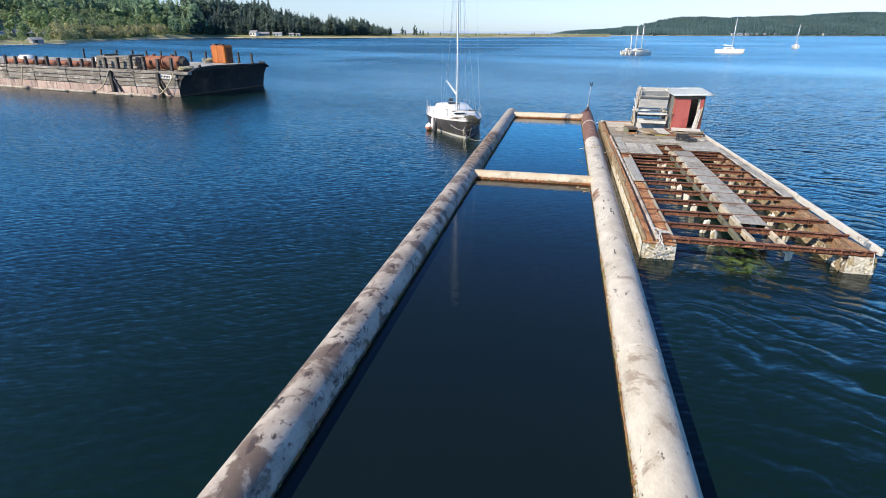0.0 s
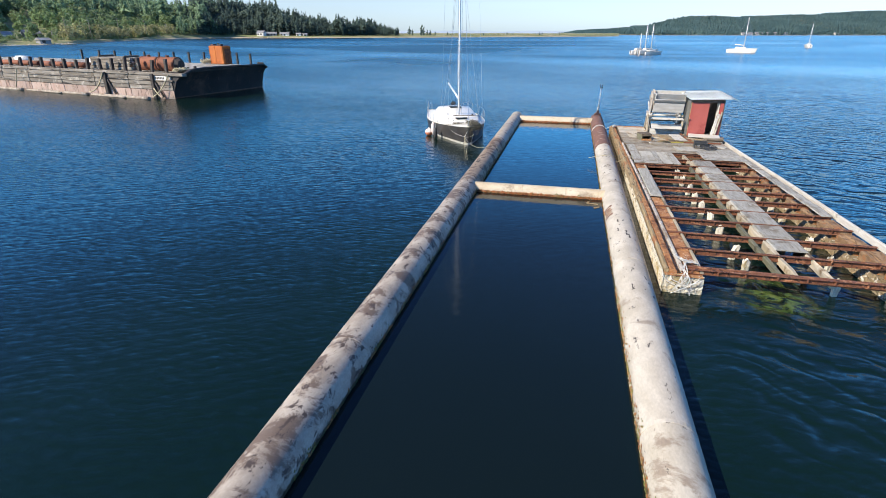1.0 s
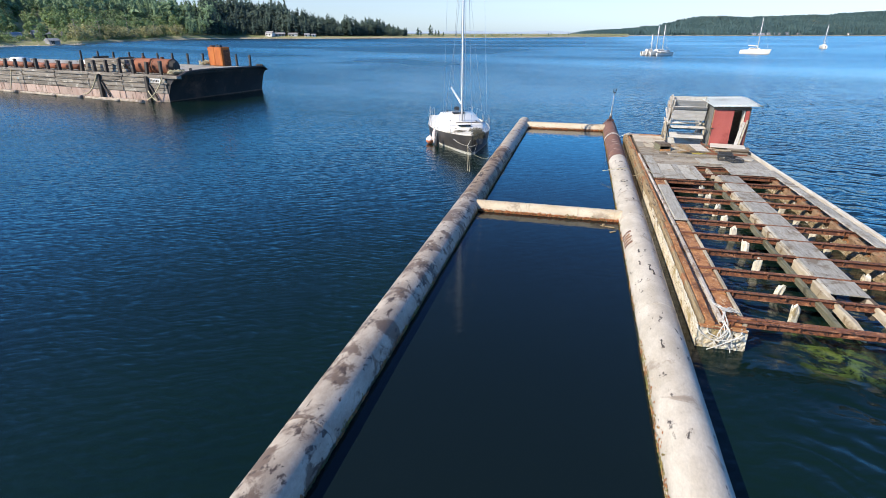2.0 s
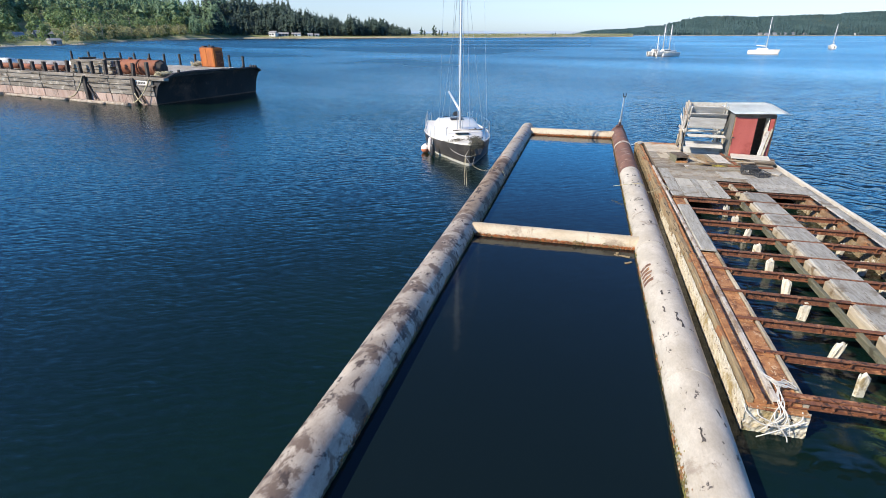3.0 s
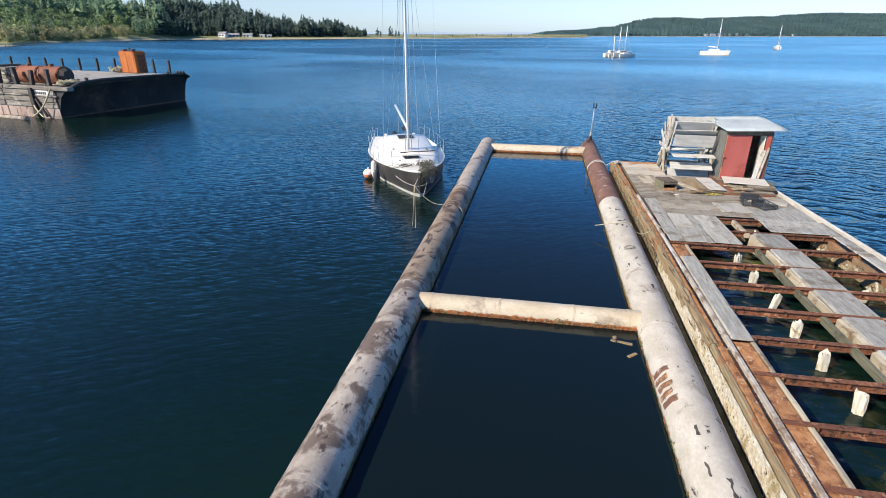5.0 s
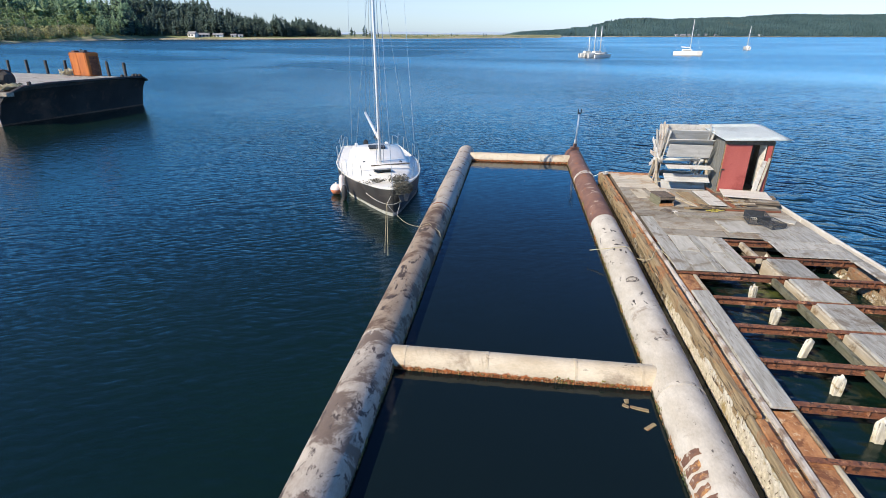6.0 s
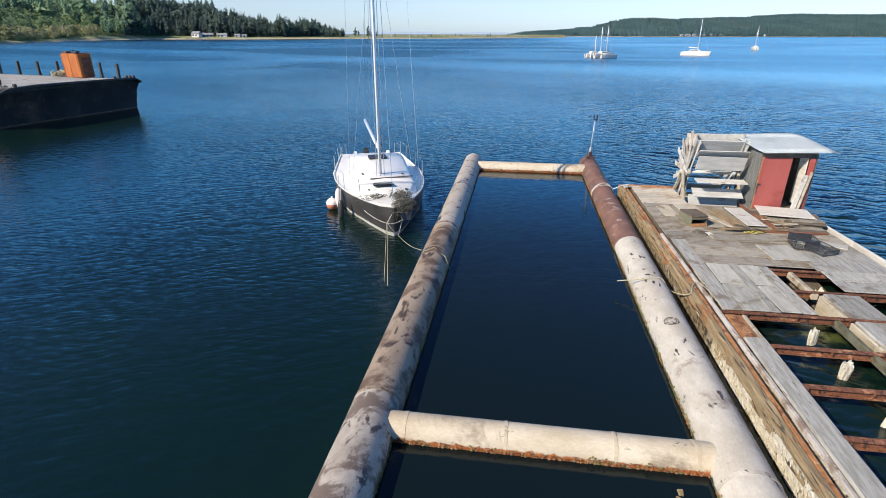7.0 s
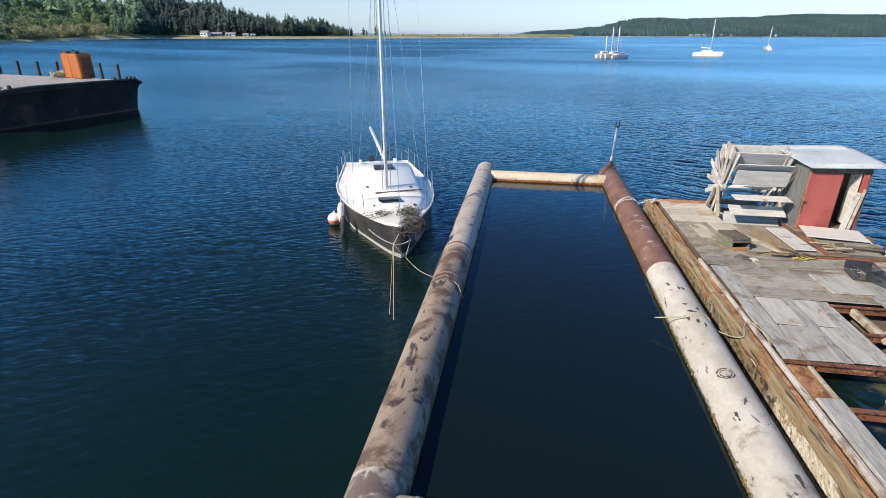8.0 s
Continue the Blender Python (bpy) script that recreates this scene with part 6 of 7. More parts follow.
def tank(x0, x1, y, r):
    root = on_barge("rusty_tank", "red rusted steel tank lying on the barge", "tank", (x0 + x1) / 2, y, 0, "tanks on the barge")
    half = (x1 - x0) / 2
    bm = bmesh.new()
    rod(bm, (-half, 0, r), (half, 0, r), r, r, 24, True, 4, 0.004)
    part("shell", bm, RED_RUST, root, smooth=False)
    bm = bmesh.new()
    rod(bm, (-half - 0.35, 0, r), (-half, 0, r), r * 0.62, r * 0.98, 8)
    part("end_cone", bm, BARGE_POST, root, "blackened tapered end")
    for x in (-half + 0.1, half - 0.1):
        bm = bmesh.new()
        rod(bm, (x - 0.05, 0, r), (x + 0.05, 0, r), r + 0.03, r + 0.03, 24)
        part("rim", bm, RED_RUST, root)
    bm = bmesh.new()
    rod(bm, (half * 0.2, 0, 2 * r - 0.03), (half * 0.2, 0, 2 * r + 0.15), 0.16, 0.16, 12)
    part("neck", bm, RUST, root)


tank(-0.1, 2.1, -1.3, 0.61)
tank(2.3, 4.6, -1.3, 0.61)


def timber_pile(x0, x1, y0, y1, layers):
    root = on_barge("timber_pile", "stack of dark weathered timbers on the barge", "timber pile", (x0 + x1) / 2, (y0 + y1) / 2)
    w, d = x1 - x0, y1 - y0
    for k in range(layers):
        n = 5
        for i in range(n):
            bm = bmesh.new()
            c = d * ((i + 0.5) / n - 0.5)
            box(bm, (random.uniform(-0.3, 0.3), c, 0.14 + k * 0.27), (w + random.uniform(-0.6, 0.3), d / n - 0.04, 0.25), (0, 0, random.uniform(-1, 1)), 0.025, 0.02)
            part("timber", bm, BARGE_PLANK, root)
    for x in (-w * 0.3, w * 0.3):
        bm = bmesh.new()
        box(bm, (x, 0, layers * 0.27 + 0.08), (0.2, d * 0.8, 0.16), (0, 0, random.uniform(-8, 8)), 0.02, 0.02)
        part("bearer", bm, DARK_WOOD, root)


timber_pile(5.4, 11.6, -2.6, -0.7, 4)


def pipe_load(x, y, length, r, z, material):
    bm = bmesh.new()
    rod(bm, (-length / 2, 0, r), (length / 2, 0, r), r, r, 14, True, 3, 0.01)
    solo("loose_pipe", bm, material, BARGE_ROOT.matrix_world @ pose(x, y, top_of(y) + 0.035 + z, 0, 0, random.uniform(-2, 2)), "rusty steel pipe lying along the barge's edge", "pipe", "pipes on the barge", smooth=True)


pipe_load(16.5, -1.0, 7.5, 0.24, 0, RED_RUST)
pipe_load(16.9, -1.5, 8.5, 0.24, 0, RUST_PIPE)
pipe_load(24.0, -1.05, 7.0, 0.24, 0, RED_RUST)
pipe_load(24.5, -1.6, 8.0, 0.24, 0, DRIFT_LOG)


def rust_house():
    root = on_barge("winch_housing", "tall orange rusted steel housing on the barge", "machine housing", 5.25, -11.3, turn=-6)
    bm = bmesh.new()
    box(bm, (0, 0, 0.93), (2.25, 1.1, 1.86), (0, 0, 0), 0.04, 0.02)
    part("body", bm, ORANGE_RUST, root, "orange rusted plate")
    for c, q, mt in (((0.1, 0, 1.88), (1.9, 1.04, 0.06), RUST), ((-0.55, 0.2, 1.99), (0.4, 0.3, 0.16), BLACK_STEEL), ((0.02, 0.1, 2.02), (0.14, 0.14, 0.26), BLACK_STEEL), ((0.7, 0.2, 1.97), (0.4, 0.4, 0.12), RUST), ((0.3, -0.3, 1.96), (0.24, 0.3, 0.1), BLACK_STEEL)):
        bm = bmesh.new()
        box(bm, c, q, (0, 0, 0), 0.015)
        part("cap_fitting", bm, mt, root)
    for x in (-0.98, 0.1, 1.05):
        bm = bmesh.new()
        box(bm, (x, 0.56, 0.93), (0.05, 0.05, 1.84), (0, 0, 0), 0.01)
        part("seam_bar", bm, ORANGE_RUST, root)
    bm = bmesh.new()
    box(bm, (-1.14, -0.05, 0.85), (0.06, 0.75, 1.5), (0, 0, 0), 0.01)
    part("side_door", bm, RUST, root, "darker rusted door")
    bm = bmesh.new()
    box(bm, (1.27, 0.05, 0.3), (0.28, 0.6, 0.6), (0, 0, 0), 0.03, 0.02)
    part("side_box", bm, RUST, root, "rusted box on the housing's side")


rust_house()
tangle("rope_tangle", BARGE_ROOT.matrix_world @ pose(7.1, -10.9, 2.32), "heap of tan rope beside the rusty housing", TAN_ROPE, (0.6, 0.6), 16, 0.03, seed=31, top=0.6)
tangle("rope_tangle", BARGE_ROOT.matrix_world @ pose(-0.5, -1.0, 2.27), "heap of pale hawser on the barge's corner", TAN_ROPE, (0.6, 0.6), 12, 0.05, seed=32, top=0.35)
for x in (11.9, 13.0, 26.0):
    bm = bmesh.new()
    box(bm, (0, 0, 0.4), (1.7, 1.2, 0.8), (0, 0, 0), 0.15, 0.06, 2)
    solo("tarped_load", bm, HOUSE_WHITE, BARGE_ROOT.matrix_world @ pose(x, -2.0 - x * 0.02, top_of(-2) + 0.035), "pale tarpaulin bundle on the barge", "bundle", "bundles on the barge", smooth=True)
for x0, length, off, r in ((1.4, 8.3, 1.2, 0.16), (4.2, 4.0, 1.5, 0.09), (9.9, 10.2, 1.3, 0.15), (13.5, 5.0, 1.6, 0.08), (20.4, 11.0, 1.4, 0.15)):
    bm = bmesh.new()
    rod(bm, (x0, off, 0.08), (x0 + length, off - 0.15, 0.05), r, r * 0.7, 12, True, 9, 0.09)
    solo("boom_log", bm, DRIFT_LOG, BARGE_ROOT.matrix_world, "grey boom log floating along the barge", "log", "boom logs", smooth=True)
for a, b, drop in (((-0.4, 0.25, 2.1), (1.4, 0.8, 0.2), 0.3), ((8.3, 0.4, 2.1), (10.4, 0.8, 0.25), 0.5), ((22.3, 0.4, 2.1), (22.6, 0.8, 0.2), 0.1), ((1.6, 0.4, 0.9), (0.2, 0.8, 0.2), 0.15)):
    bm = bmesh.new()
    cord(bm, sag(a, b, drop, 8), 0.05)
    solo("hawser", bm, TAN_ROPE, BARGE_ROOT.matrix_world, "tan hawser hanging down the barge's side", "rope", "hawsers", smooth=True)


# ---- boats at moorings ----
def moored(name, x, y, turn, length, beam, masts, label, hulls=1, boom=True):
    root = thing(name, pose(x, y, 0, 0, 0, turn), label, "sailboat", "boats at moorings")

    def shell(off, l, b, h):
        bm = bmesh.new()
        rows_ = []
        for i in range(9):
            f = i / 8
            w = max(0.03, b / 2 * math.sin(math.pi * min(1, 0.12 + f * 0.75)) ** 0.6) if f < 1 else 0.03
            yy = (f - 0.5) * l
            rows_.append([bm.verts.new((off + q * w * k, yy + (0.04 * l * (z / h) if f > 0.8 else 0), z)) for q, z, k in ((-1, h * (1 + 0.25 * f), 1.0), (-1, 0.1, 0.8), (-1, -0.3, 0.4), (1, -0.3, 0.4), (1, 0.1, 0.8), (1, h * (1 + 0.25 * f), 1.0))])
        for a, c in zip(rows_, rows_[1:]):
            for k in range(6):
                bm.faces.new((a[k], a[(k + 1) % 6], c[(k + 1) % 6], c[k]))
        bm.faces.new(rows_[0])
        bm.faces.new(rows_[-1])
        bmesh.ops.recalc_face_normals(bm, faces=bm.faces)
        part("hull", bm, GELCOAT, root, "white hull")
    if hulls == 1:
        shell(0, length, beam, 0.95)
    elif hulls == 2:
        shell(-beam * 0.36, length, beam * 0.27, 1.0)
        shell(beam * 0.36, length, beam * 0.27, 1.0)
        bm = bmesh.new()
        box(bm, (0, -0.4, 0.98), (beam * 0.9, length * 0.55, 0.2), (0, 0, 0), 0.05)
        part("bridge_deck", bm, GELCOAT, root)
    else:
        shell(0, length, beam * 0.3, 1.05)
        shell(-beam * 0.42, length * 0.85, beam * 0.16, 0.7)
        shell(beam * 0.42, length * 0.85, beam * 0.16, 0.7)
        bm = bmesh.new()
        box(bm, (0, -0.3, 0.95), (beam * 0.9, length * 0.35, 0.16), (0, 0, 0), 0.04)
        part("bridge_deck", bm, GELCOAT, root)
    bm = bmesh.new()
    box(bm, (0, -0.2, 1.3), (beam * (0.5 if hulls == 1 else 0.28), length * 0.4, 0.6), (0, 0, 0), 0.15, 0, 2)
    part("cabin", bm, GELCOAT, root, "white cabin")
    bm = bmesh.new()
    box(bm, (0, -0.2, 1.36), (beam * (0.51 if hulls == 1 else 0.29), length * 0.3, 0.16), (0, 0, 0), 0.02)
    part("cabin_window", bm, DARK_GLASS, root, "dark window strip")
    for my, h in masts:
        bm = bmesh.new()
        rod(bm, (0, my, 1.1), (0, my - 0.15, h), 0.13, 0.1, 8)
        part("mast", bm, ALU, root, smooth=True)
        bm = bmesh.new()
        rod(bm, (-0.9, my - 0.08, h * 0.55), (0.9, my - 0.08, h * 0.55), 0.03, 0.03, 6)
        part("spreader", bm, ALU, root)
        if boom:
            bm = bmesh.new()
            rod(bm, (0, my, 2.1), (0, my - length * 0.36, 2.3), 0.16, 0.12, 8)
            part("boom", bm, GELCOAT, root, "boom with a furled white sail", smooth=True)
        for sx, sy in ((-beam * 0.42, my - 0.3), (beam * 0.42, my - 0.3), (0, length * 0.48), (0, -length * 0.48)):
            bm = bmesh.new()
            rod(bm, (sx, sy, 1.0), (0, my - 0.15, h * 0.97), 0.014, 0.014, 4)
            part("stay", bm, STEEL_WIRE, root)
    bm = bmesh.new()
    rod(bm, (0, -length * 0.5, 0.1), (0, -length * 0.5, 1.1), 0.11, 0.13, 8)
    part("outboard", bm, BLACK_STEEL, root, "dark outboard motor")


moored("moored_trimaran", 49.2, 159.5, -62, 6.8, 4.6, ((0.9, 7.7), (-1.3, 7.5)), "white two-masted trimaran at its mooring", 3, False)
moored("moored_sloop", 47.0, 161.2, -68, 5.2, 1.9, ((0.4, 5.4),), "small white sloop moored beside the trimaran", 1, False)
moored("moored_catamaran", 82.6, 177.0, -128, 7.4, 4.2, ((0.6, 9.9),), "white catamaran with a furled sail at its mooring", 2, True)
moored("moored_sloop", 136.7, 236.5, -20, 7.5, 2.6, ((0.5, 9.0),), "white sloop at its mooring far out", 1, True)


# ---- shores ----
LEFT_SHORE = [(-153, 132), (-173, 171), (-199, 226), (-194, 239), (-195, 257), (-214, 300), (-233, 354), (-249, 419), (-251, 476), (-242, 520), (-208, 533), (-164, 551), (-125, 585), (-81, 616), (-33, 658), (37, 720), (121, 795), (229, 912)]


def on_line(line, f):
    pts = [Vector((x, y, 0)) for x, y in line]
    lens = [(b - a).length for a, b in zip(pts, pts[1:])]
    d = max(0.0, min(1.0, f)) * sum(lens)
    for a, b, l in zip(pts, pts[1:], lens):
        if d <= l + 1e-6:
            return a.lerp(b, d / l)
        d -= l
    return pts[-1]


def along(line, f):
    """Point and inland direction at the fraction f of a shoreline that keeps the sea on its right; the near bay opens like a fan."""
    p = on_line(line, f)
    if line is LEFT_SHORE:
        return p, p.normalized()
    t = (on_line(line, f + 0.07) - on_line(line, f - 0.07)).normalized()
    return p, Vector((-t.y, t.x, 0))


def left_height(f, d):
    """Ground height at the distance d inland."""
    near = max(0.0, min(1.0, (0.34 - f) / 0.07))
    hill = 2.2 + 7.0 * max(0.0, min(1.0, (0.47 - f) / 0.03)) + 15.0 * (0.75 + 0.5 * noise.noise(Vector((f * 22, 7.7, 0)))) * max(0.0, min(1.0, (0.475 - f) / 0.03))
    bank = hill * max(0, min(1, (d - 12) / 120)) ** 1.2
    slope = 2.0 * max(0, min(1, (d - 12) / 80)) + 46.0 * max(0, min(1, (d - 110) / 420))
    return -0.4 + min(d, 12) * (0.19 - 0.09 * near) + bank * (1 - near) + slope * near + 0.6 * noise.noise(Vector((f * 40, d * 0.03, 0))) * min(1, d / 20)


def land(name, line, height, reach, steps, cross, material, label, kind="structure", last=1.0):
    bm = bmesh.new()
    rows_ = []
    for i in range(steps + 1):
        f = last * i / steps
        p, inn = along(line, f)
        p = p + inn * 1.5 * noise.noise(Vector((f * 60, 3.3, 0)))
        rows_.append([bm.verts.new((p.x + inn.x * d, p.y + inn.y * d, height(f, d))) for d in cross if d <= reach])
    for a, b in zip(rows_, rows_[1:]):
        for k in range(len(a) - 1):
            bm.faces.new((a[k], b[k], b[k + 1], a[k + 1]))
    bmesh.ops.recalc_face_normals(bm, faces=bm.faces)
    return solo(name, bm, material, Matrix(), label, "shore", kind=kind, smooth=True)


CROSS = (-3, 0, 4, 8, 12, 18, 26, 40, 60, 90, 130, 180, 240)
land("shore_beach", LEFT_SHORE, left_height, 12, 150, CROSS, BEACH, "pale sand and shingle beach")
land("shore_land", LEFT_SHORE, lambda f, d: left_height(f, d) + (0.12 if d > 7 else -0.3), 240, 150, tuple(d for d in CROSS if d >= 4), LAND, "grassy shore with scrub")
land("shore_hill", LEFT_SHORE, lambda f, d: left_height(f, d) + 0.12, 700, 60, (240, 300, 380, 480, 600, 700), LAND, "wooded hillside behind the bay", last=0.4)

TREE_V, TREE_F, DARK_V, DARK_F, LEAF_V, LEAF_F, TAN_V, TAN_F, FAR_V, FAR_F = [], [], [], [], [], [], [], [], [], []
trnd = random.Random(4)


def conifer(V, F, p, h, r, tiers, points):
    """Trunk and drooping ragged tiers of boughs, fuller on one side and thin towards the tip."""
    k = len(V)
    V += [(p.x - 0.02 * h, p.y, p.z - 1), (p.x + 0.02 * h, p.y, p.z - 1), (p.x, p.y + 0.02 * h, p.z - 1), (p.x, p.y, p.z + h * 0.9)]
    F += [(k, k + 1, k + 3), (k + 1, k + 2, k + 3), (k + 2, k, k + 3)]
    lean_x, lean_y, full = trnd.uniform(-0.05, 0.05) * h, trnd.uniform(-0.05, 0.05) * h, trnd.uniform(0.45, 1.0)
    for i in range(tiers):
        f = i / tiers
        z = p.z + h * (0.10 + 0.82 * f + trnd.uniform(-0.04, 0.03))
        rr = r * min(1.0, (1 - f) * (1.0 + 0.9 * full)) ** 0.9 * trnd.uniform(0.6, 1.25)
        cx, cy = p.x + lean_x * f + trnd.uniform(-0.22, 0.22) * r, p.y + lean_y * f + trnd.uniform(-0.22, 0.22) * r
        k = len(V)
        V.append((cx, cy, min(p.z + h, z + h * trnd.uniform(1.3, 1.9) / tiers)))
        a0 = trnd.uniform(0, 6)
        for q in range(points):
            s = rr * (trnd.uniform(0.7, 1.3) if q % 2 else trnd.uniform(0.4, 0.75))
            a = a0 + 2 * math.pi * q / points
            V.append((cx + math.cos(a) * s, cy + math.sin(a) * s, z + h * (trnd.uniform(-0.03, 0.01) if q % 2 else 0.03)))
        for q in range(points):
            F.append((k, k + 1 + q, k + 1 + (q + 1) % points))


def broadleaf(V, F, p, h, r, sprays):
    """A stem, forked limbs and an uneven crown of loose leaf sprays with gaps."""
    k = len(V)
    V += [(p.x - 0.15, p.y, p.z - 0.5), (p.x + 0.15, p.y, p.z - 0.5), (p.x, p.y, p.z + h * 0.6)]
    F.append((k, k + 1, k + 2))
    lobes = []
    for _ in range(7):
        a, b, q = trnd.uniform(0, 6.283), trnd.uniform(-0.7, 0.9), trnd.uniform(0.35, 0.8)
        w = math.sqrt(max(0, 1 - b * b)) * r * q
        lobes.append((p.x + math.cos(a) * w, p.y + math.sin(a) * w, p.z + h * (0.52 + 0.40 * b), r * trnd.uniform(0.3, 0.55)))
    for i in range(sprays):
        x, y, z, w = lobes[i % 7]
        a, b, q = trnd.uniform(0, 6.283), trnd.uniform(-0.8, 1.0), trnd.uniform(0.6, 1.0) * w
        c = math.sqrt(max(0, 1 - b * b))
        x, y, z = x + math.cos(a) * c * q, y + math.sin(a) * c * q, z + b * q
        s = r * trnd.uniform(0.07, 0.17)
        t = a + trnd.uniform(-0.9, 0.9)
        dx, dy, up = -math.sin(t) * s, math.cos(t) * s, s * trnd.uniform(0.6, 1.2)
        lx, ly = math.cos(t) * up * trnd.uniform(0.1, 1.2), math.sin(t) * up * trnd.uniform(0.1, 1.2)
        k = len(V)
        V += [(x - dx, y - dy, z), (x + dx * 0.4 + lx, y + dy * 0.4 + ly, z - up * 0.7), (x + dx, y + dy, z + up * 0.2), (x - lx * 0.5, y - ly * 0.5, z + up)]
        F += [(k, k + 1, k + 2), (k, k + 2, k + 3)]


def inland(f, d):
    p, inn = along(LEFT_SHORE, f)
    q = p + inn * d
    q.z = left_height(f, d)
    return q


for _ in range(3600):
    f = trnd.uniform(0.03, 0.578)
    if f < 0.34:
        edge = 215 - 165 * max(0.0, (f - 0.22) / 0.12)
        d = edge + (600 - edge) * trnd.random()
    elif f < 0.45:
        d = 20 + 165 * trnd.random() ** 1.3
    else:
        d = 17 + 70 * trnd.random()
    h = trnd.choice((trnd.uniform(9, 17), trnd.uniform(14, 23), trnd.uniform(18, 27)))
    if f > 0.45:
        h = trnd.uniform(11, 26) * (1 - 0.34 * (f - 0.45) / 0.13)
    h *= 0.9 + 0.75 * noise.noise(Vector((f * 55, d * 0.015, 2.2)))
    # from here on the trees take the green with painted-in shade
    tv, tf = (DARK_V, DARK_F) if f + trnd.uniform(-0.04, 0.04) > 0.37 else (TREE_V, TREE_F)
    if trnd.random() < 0.2:
        broadleaf(tv, tf, inland(f, d), h * 0.8, h * trnd.uniform(0.25, 0.36), 150)
    else:
        conifer(tv, tf, inland(f, d), h, h * trnd.uniform(0.12, 0.21), trnd.choice((14, 17, 20)), 11)
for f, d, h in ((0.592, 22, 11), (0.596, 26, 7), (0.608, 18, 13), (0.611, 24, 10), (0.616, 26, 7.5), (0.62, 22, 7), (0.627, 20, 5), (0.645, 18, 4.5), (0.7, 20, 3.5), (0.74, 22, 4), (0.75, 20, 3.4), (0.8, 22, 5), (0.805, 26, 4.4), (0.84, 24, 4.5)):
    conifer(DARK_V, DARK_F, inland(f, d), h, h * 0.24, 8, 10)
# olive and tan broadleaf trees between the houses and the wood
for _ in range(560):
    f = trnd.uniform(0.02, 0.335)
    d = 36 + 200 * trnd.random() ** 0.8
    if f < 0.15 and d < 130 and trnd.random() < 0.6:
        continue
    h = trnd.uniform(0.55, 1.0) * min(13, (d - 8) * 0.16 + 3)
    broadleaf(LEAF_V, LEAF_F, inland(f, d), h, h * trnd.uniform(0.35, 0.52), 260)
# low bushes above the beach
for _ in range(620):
    f = trnd.uniform(0.02, 0.365)
    d = 15 + trnd.random() * 60
    h = trnd.uniform(1.0, 2.4) + (2.0 * trnd.random() if d > 36 else 0)
    broadleaf(LEAF_V, LEAF_F, inland(f, d), h, h * trnd.uniform(0.5, 0.8), 110)
for _ in range(700):
    f = trnd.uniform(0.45, 1.0)
    d = 11 + trnd.random() * 40
    h = trnd.uniform(0.7, 1.7)
    broadleaf(TAN_V, TAN_F, inland(f, d), h, h * 1.3, 24)
# bare tan thicket along the bay
for _ in range(190):
    f = trnd.uniform(0.13, 0.335)
    d = 20 + trnd.random() * 48
    h = trnd.uniform(2.5, 8.5)
    broadleaf(TAN_V, TAN_F, inland(f, d), h, h * trnd.uniform(0.4, 0.65), 130)
triangles("bare_thicket", TAN_V, TAN_F, THICKET, "tan leafless thicket above the beach", "bushes")
triangles("conifer_wood", TREE_V, TREE_F, CONIFER, "sunlit green conifer wood along the shore", "forest")
triangles("spruce_wood", DARK_V, DARK_F, SHADED_CONIFER, "conifer wood behind the shore houses, shade put into its dark green", "forest")
triangles("shore_scrub", LEAF_V, LEAF_F, BROADLEAF, "olive and tan autumn scrub along the beach", "bushes")

RIGHT_SHORE = [(210, 1420), (420, 1340), (640, 1370), (900, 1480), (1200, 1620), (1700, 1800), (2300, 1900)]


# height of the ridge behind the far shore
RIDGE = ((0.0, 8), (0.03, 11), (0.10, 14), (0.19, 17), (0.245, 29), (0.28, 41), (0.305, 46), (0.37, 42), (0.42, 50), (0.53, 56), (0.585, 64), (0.645, 69), (1.0, 82))


def right_height(f, d):
    rise = RIDGE[-1][1]
    for (f0, h0), (f1, h1) in zip(RIDGE, RIDGE[1:]):
        if f <= f1:
            g = max(0.0, f - f0) / (f1 - f0)
            rise = h0 + (h1 - h0) * g * g * (3 - 2 * g)
            break
    rise += 2.5 * noise.noise(Vector((f * 26, 1.7, 0)))
    return -0.4 + min(d, 10) * 0.12 + rise * (max(0, min(1, (d - 10) / 330)) ** 0.7)


land("far_shore", RIGHT_SHORE, right_height, 420, 90, (-4, 0, 5, 10, 30, 70, 130, 210, 300, 420, 600, 900), HAZED_GROUND, "low wooded hills across the bay, tinted blue-green for haze")
land("far_beach", RIGHT_SHORE, lambda f, d: right_height(f, d) + 0.25, 10, 90, (-4, 0, 5, 10), BEACH, "pale beach under the wooded hills")
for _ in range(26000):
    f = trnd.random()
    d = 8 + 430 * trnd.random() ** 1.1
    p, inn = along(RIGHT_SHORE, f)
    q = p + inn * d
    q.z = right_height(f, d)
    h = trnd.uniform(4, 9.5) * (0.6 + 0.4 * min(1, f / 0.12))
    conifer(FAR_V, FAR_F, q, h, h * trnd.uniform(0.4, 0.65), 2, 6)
DIST_V, DIST_F = [], []
for i in range(61):
    x = -900 + 40 * i
    top = 15 + 7 * noise.noise(Vector((i * 0.13, 8.1, 0))) + 2 * noise.noise(Vector((i * 0.6, 2.1, 0)))
    DIST_V += [(x, 4300, -2), (x, 4420, top), (x, 4700, -2)]
for i in range(60):
    for k in (0, 1):
        DIST_F.append((3 * i + k, 3 * i + 3 + k, 3 * i + 4 + k, 3 * i + 1 + k))
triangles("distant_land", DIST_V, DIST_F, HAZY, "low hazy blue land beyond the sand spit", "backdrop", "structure")
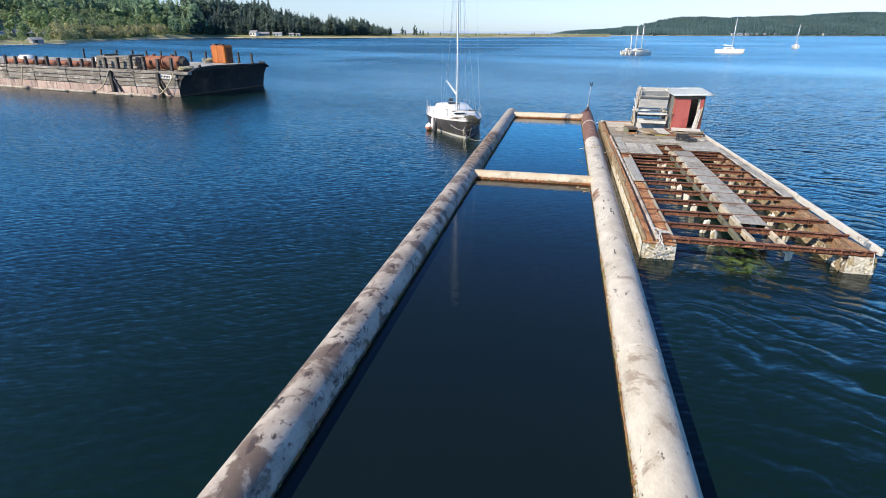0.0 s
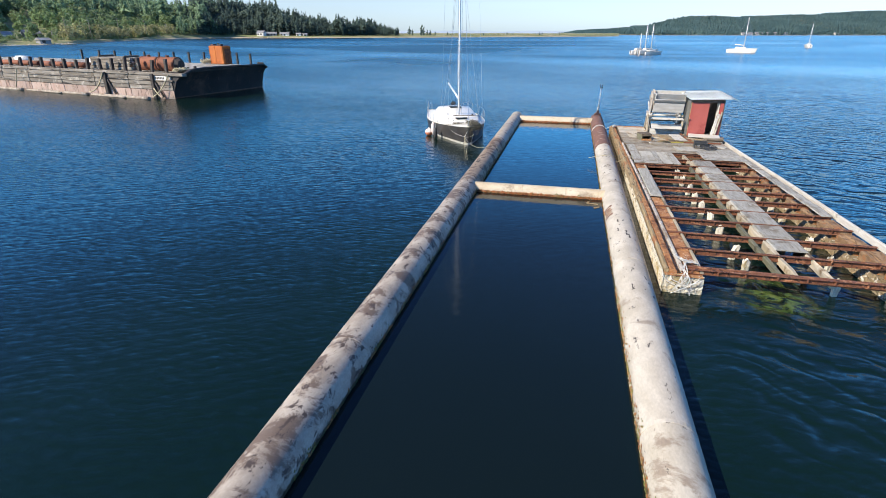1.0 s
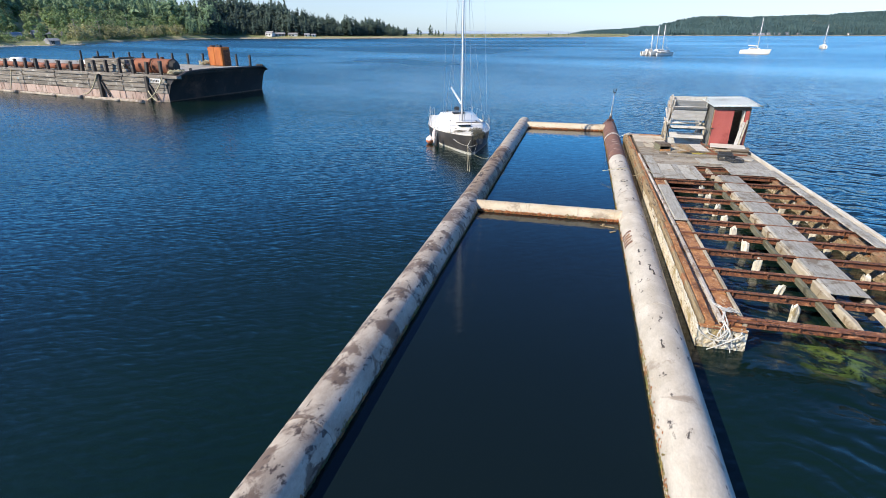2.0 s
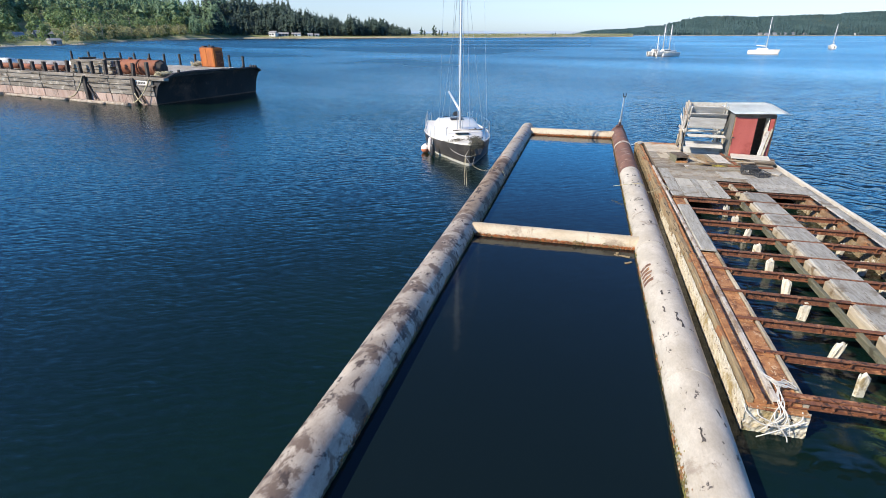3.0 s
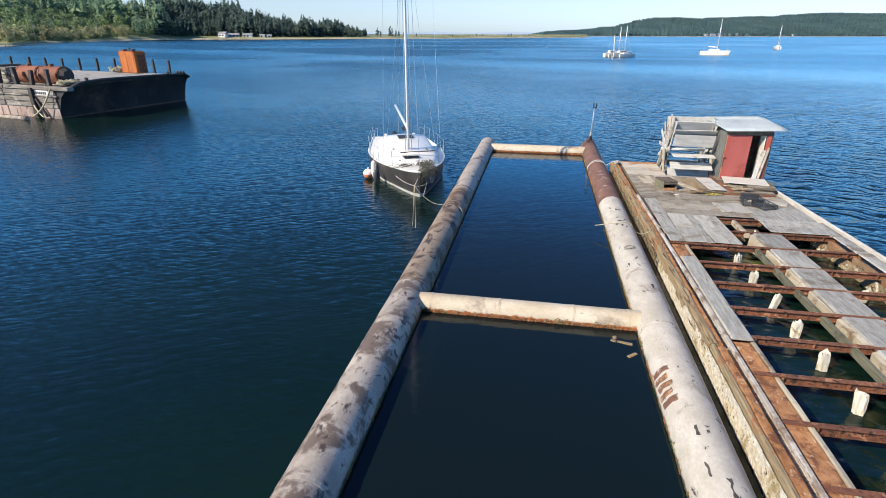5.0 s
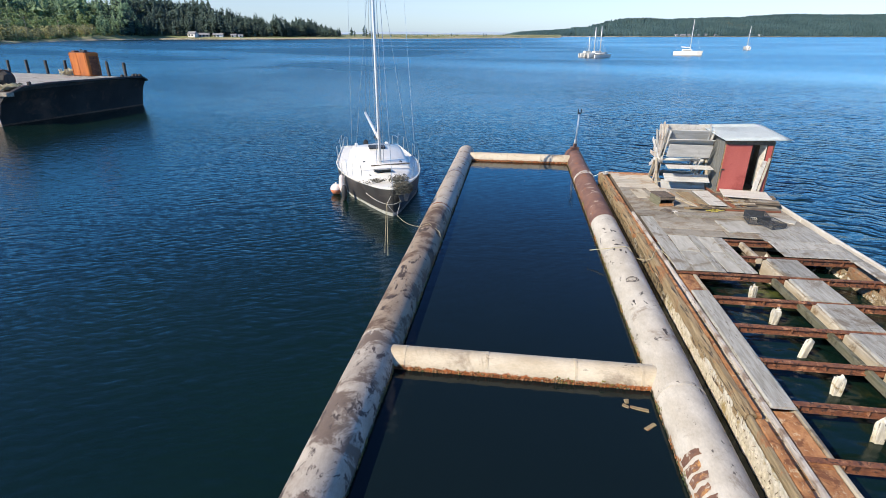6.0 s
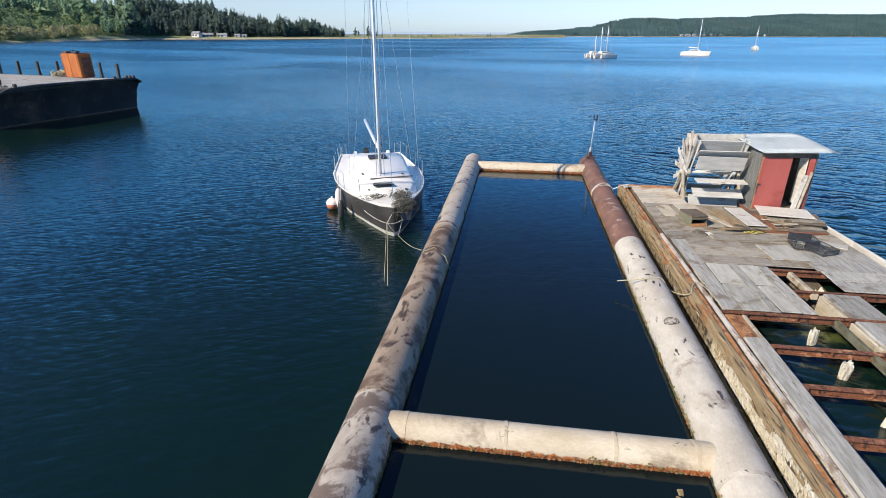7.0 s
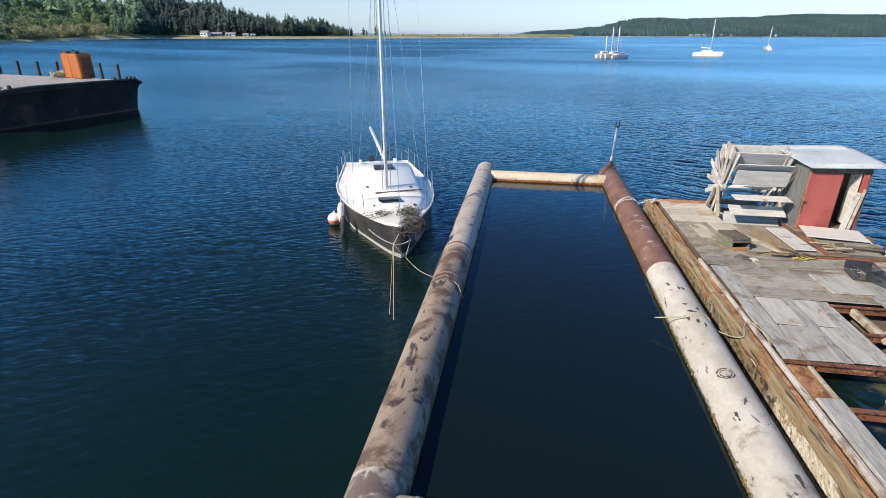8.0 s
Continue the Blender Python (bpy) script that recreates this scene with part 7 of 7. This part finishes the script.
triangles("far_wood", FAR_V, FAR_F, HAZED_TREES, "dense woods on the far hills, haze tinted into their green", "forest")


def house(x, y, z, turn, size, wall, label):
    root = thing("house", pose(x, y, z, 0, 0, turn), label, "house", "houses on the shore")
    w, d, h = size
    bm = bmesh.new()
    box(bm, (0, 0, h / 2), (w, d, h))
    part("wall", bm, wall, root)
    bm = bmesh.new()
    pts = [(-w / 2 - 0.4, -d / 2 - 0.4, h), (w / 2 + 0.4, -d / 2 - 0.4, h), (w / 2 + 0.4, d / 2 + 0.4, h), (-w / 2 - 0.4, d / 2 + 0.4, h), (-w / 2 - 0.4, 0, h + d * 0.32), (w / 2 + 0.4, 0, h + d * 0.32)]
    v = [bm.verts.new(p) for p in pts]
    for q in ((0, 1, 5, 4), (2, 3, 4, 5), (0, 4, 3), (1, 2, 5), (3, 2, 1, 0)):
        bm.faces.new([v[i] for i in q])
    part("roof", bm, HOUSE_GREY, root)
    for i in range(int(w // 3)):
        bm = bmesh.new()
        box(bm, (-w / 2 + 1.6 + i * 3, -d / 2 - 0.04, h * 0.55), (1.4, 0.1, 1.3))
        part("window", bm, DARK_GLASS, root)


def shore_house(f, d, turn, size, wall, label):
    size = tuple(0.8 * a for a in size)
    p, inn = along(LEFT_SHORE, f)
    q = p + inn * d
    house(q.x, q.y, left_height(f, d) - 0.2, turn, size, wall, label)


for f, d, turn, size, wall in ((0.434, 14, -10, (9, 7, 4.2), HOUSE_WHITE), (0.443, 17, 20, (12, 6, 2.6), HOUSE_GREY), (0.455, 15, 10, (11, 6, 2.6), HOUSE_WHITE), (0.468, 14, 15, (6, 5, 2.4), HOUSE_WHITE),
                               (0.474, 13, 30, (5, 4, 2.2), HOUSE_WHITE), (0.112, 62, 60, (9, 7, 3.4), HOUSE_GREY),
                               (0.100, 48, 55, (8, 6, 3.2), HOUSE_WHITE), (0.128, 70, 65, (8, 6, 3.2), HOUSE_GREY), (0.117, 9, 70, (6, 4, 2.2), HOUSE_GREY)):
    shore_house(f, d, turn, size, wall, "pale shore house with a grey roof" if wall is HOUSE_WHITE else "grey shore house with a grey roof")


for f, d, w in ((0.205, 14, 10), (0.214, 12, 16), (0.228, 14, 22), (0.242, 13, 14), (0.252, 15, 18), (0.268, 12, 9), (0.35, 12, 10)):
    p, inn = along(RIGHT_SHORE, f)
    q = p + inn * d
    house(q.x, q.y, right_height(f, d) - 0.3, 20, (w, 7, 3.2), HOUSE_WHITE, "white house far across the bay")


def utility_pole(f, d, h):
    root = thing("utility_pole", Matrix.Translation(inland(f, d)), "tall grey wooden utility pole by the shore", "pole", "utility poles")
    bm = bmesh.new()
    rod(bm, (0, 0, -0.5), (0, 0, h), 0.16, 0.11, 8)
    part("mast", bm, DRIFT_LOG, root)
    bm = bmesh.new()
    box(bm, (0, 0, h - 0.7), (2.2, 0.12, 0.14), (0, 0, 60))
    part("crossarm", bm, DRIFT_LOG, root)


for f, d, h in ((0.134, 26, 11), (0.18, 22, 11), (0.235, 24, 14), (0.285, 20, 12), (0.32, 18, 10)):
    utility_pole(f, d, h)
ROCK_V, ROCK_F = [], []
for _ in range(420):
    f = trnd.choice((trnd.uniform(0.085, 0.14), trnd.uniform(0.40, 0.49)))
    q = inland(f, trnd.uniform(-1, 6))
    r = trnd.uniform(0.3, 1.0)
    k = len(ROCK_V)
    for dx, dy, dz in ((-1, 0, 0), (1, 0, 0), (0, -1, 0), (0, 1, 0), (0, 0, 1.0)):
        ROCK_V.append((q.x + dx * r * trnd.uniform(0.6, 1.2), q.y + dy * r * trnd.uniform(0.6, 1.2), q.z - 0.1 + dz * r * trnd.uniform(0.5, 1.0)))
    ROCK_F += [(k, k + 2, k + 4), (k + 2, k + 1, k + 4), (k + 1, k + 3, k + 4), (k + 3, k, k + 4)]
triangles("shore_rocks", ROCK_V, ROCK_F, BARNACLE, "pale boulders along the waterline", "rocks")
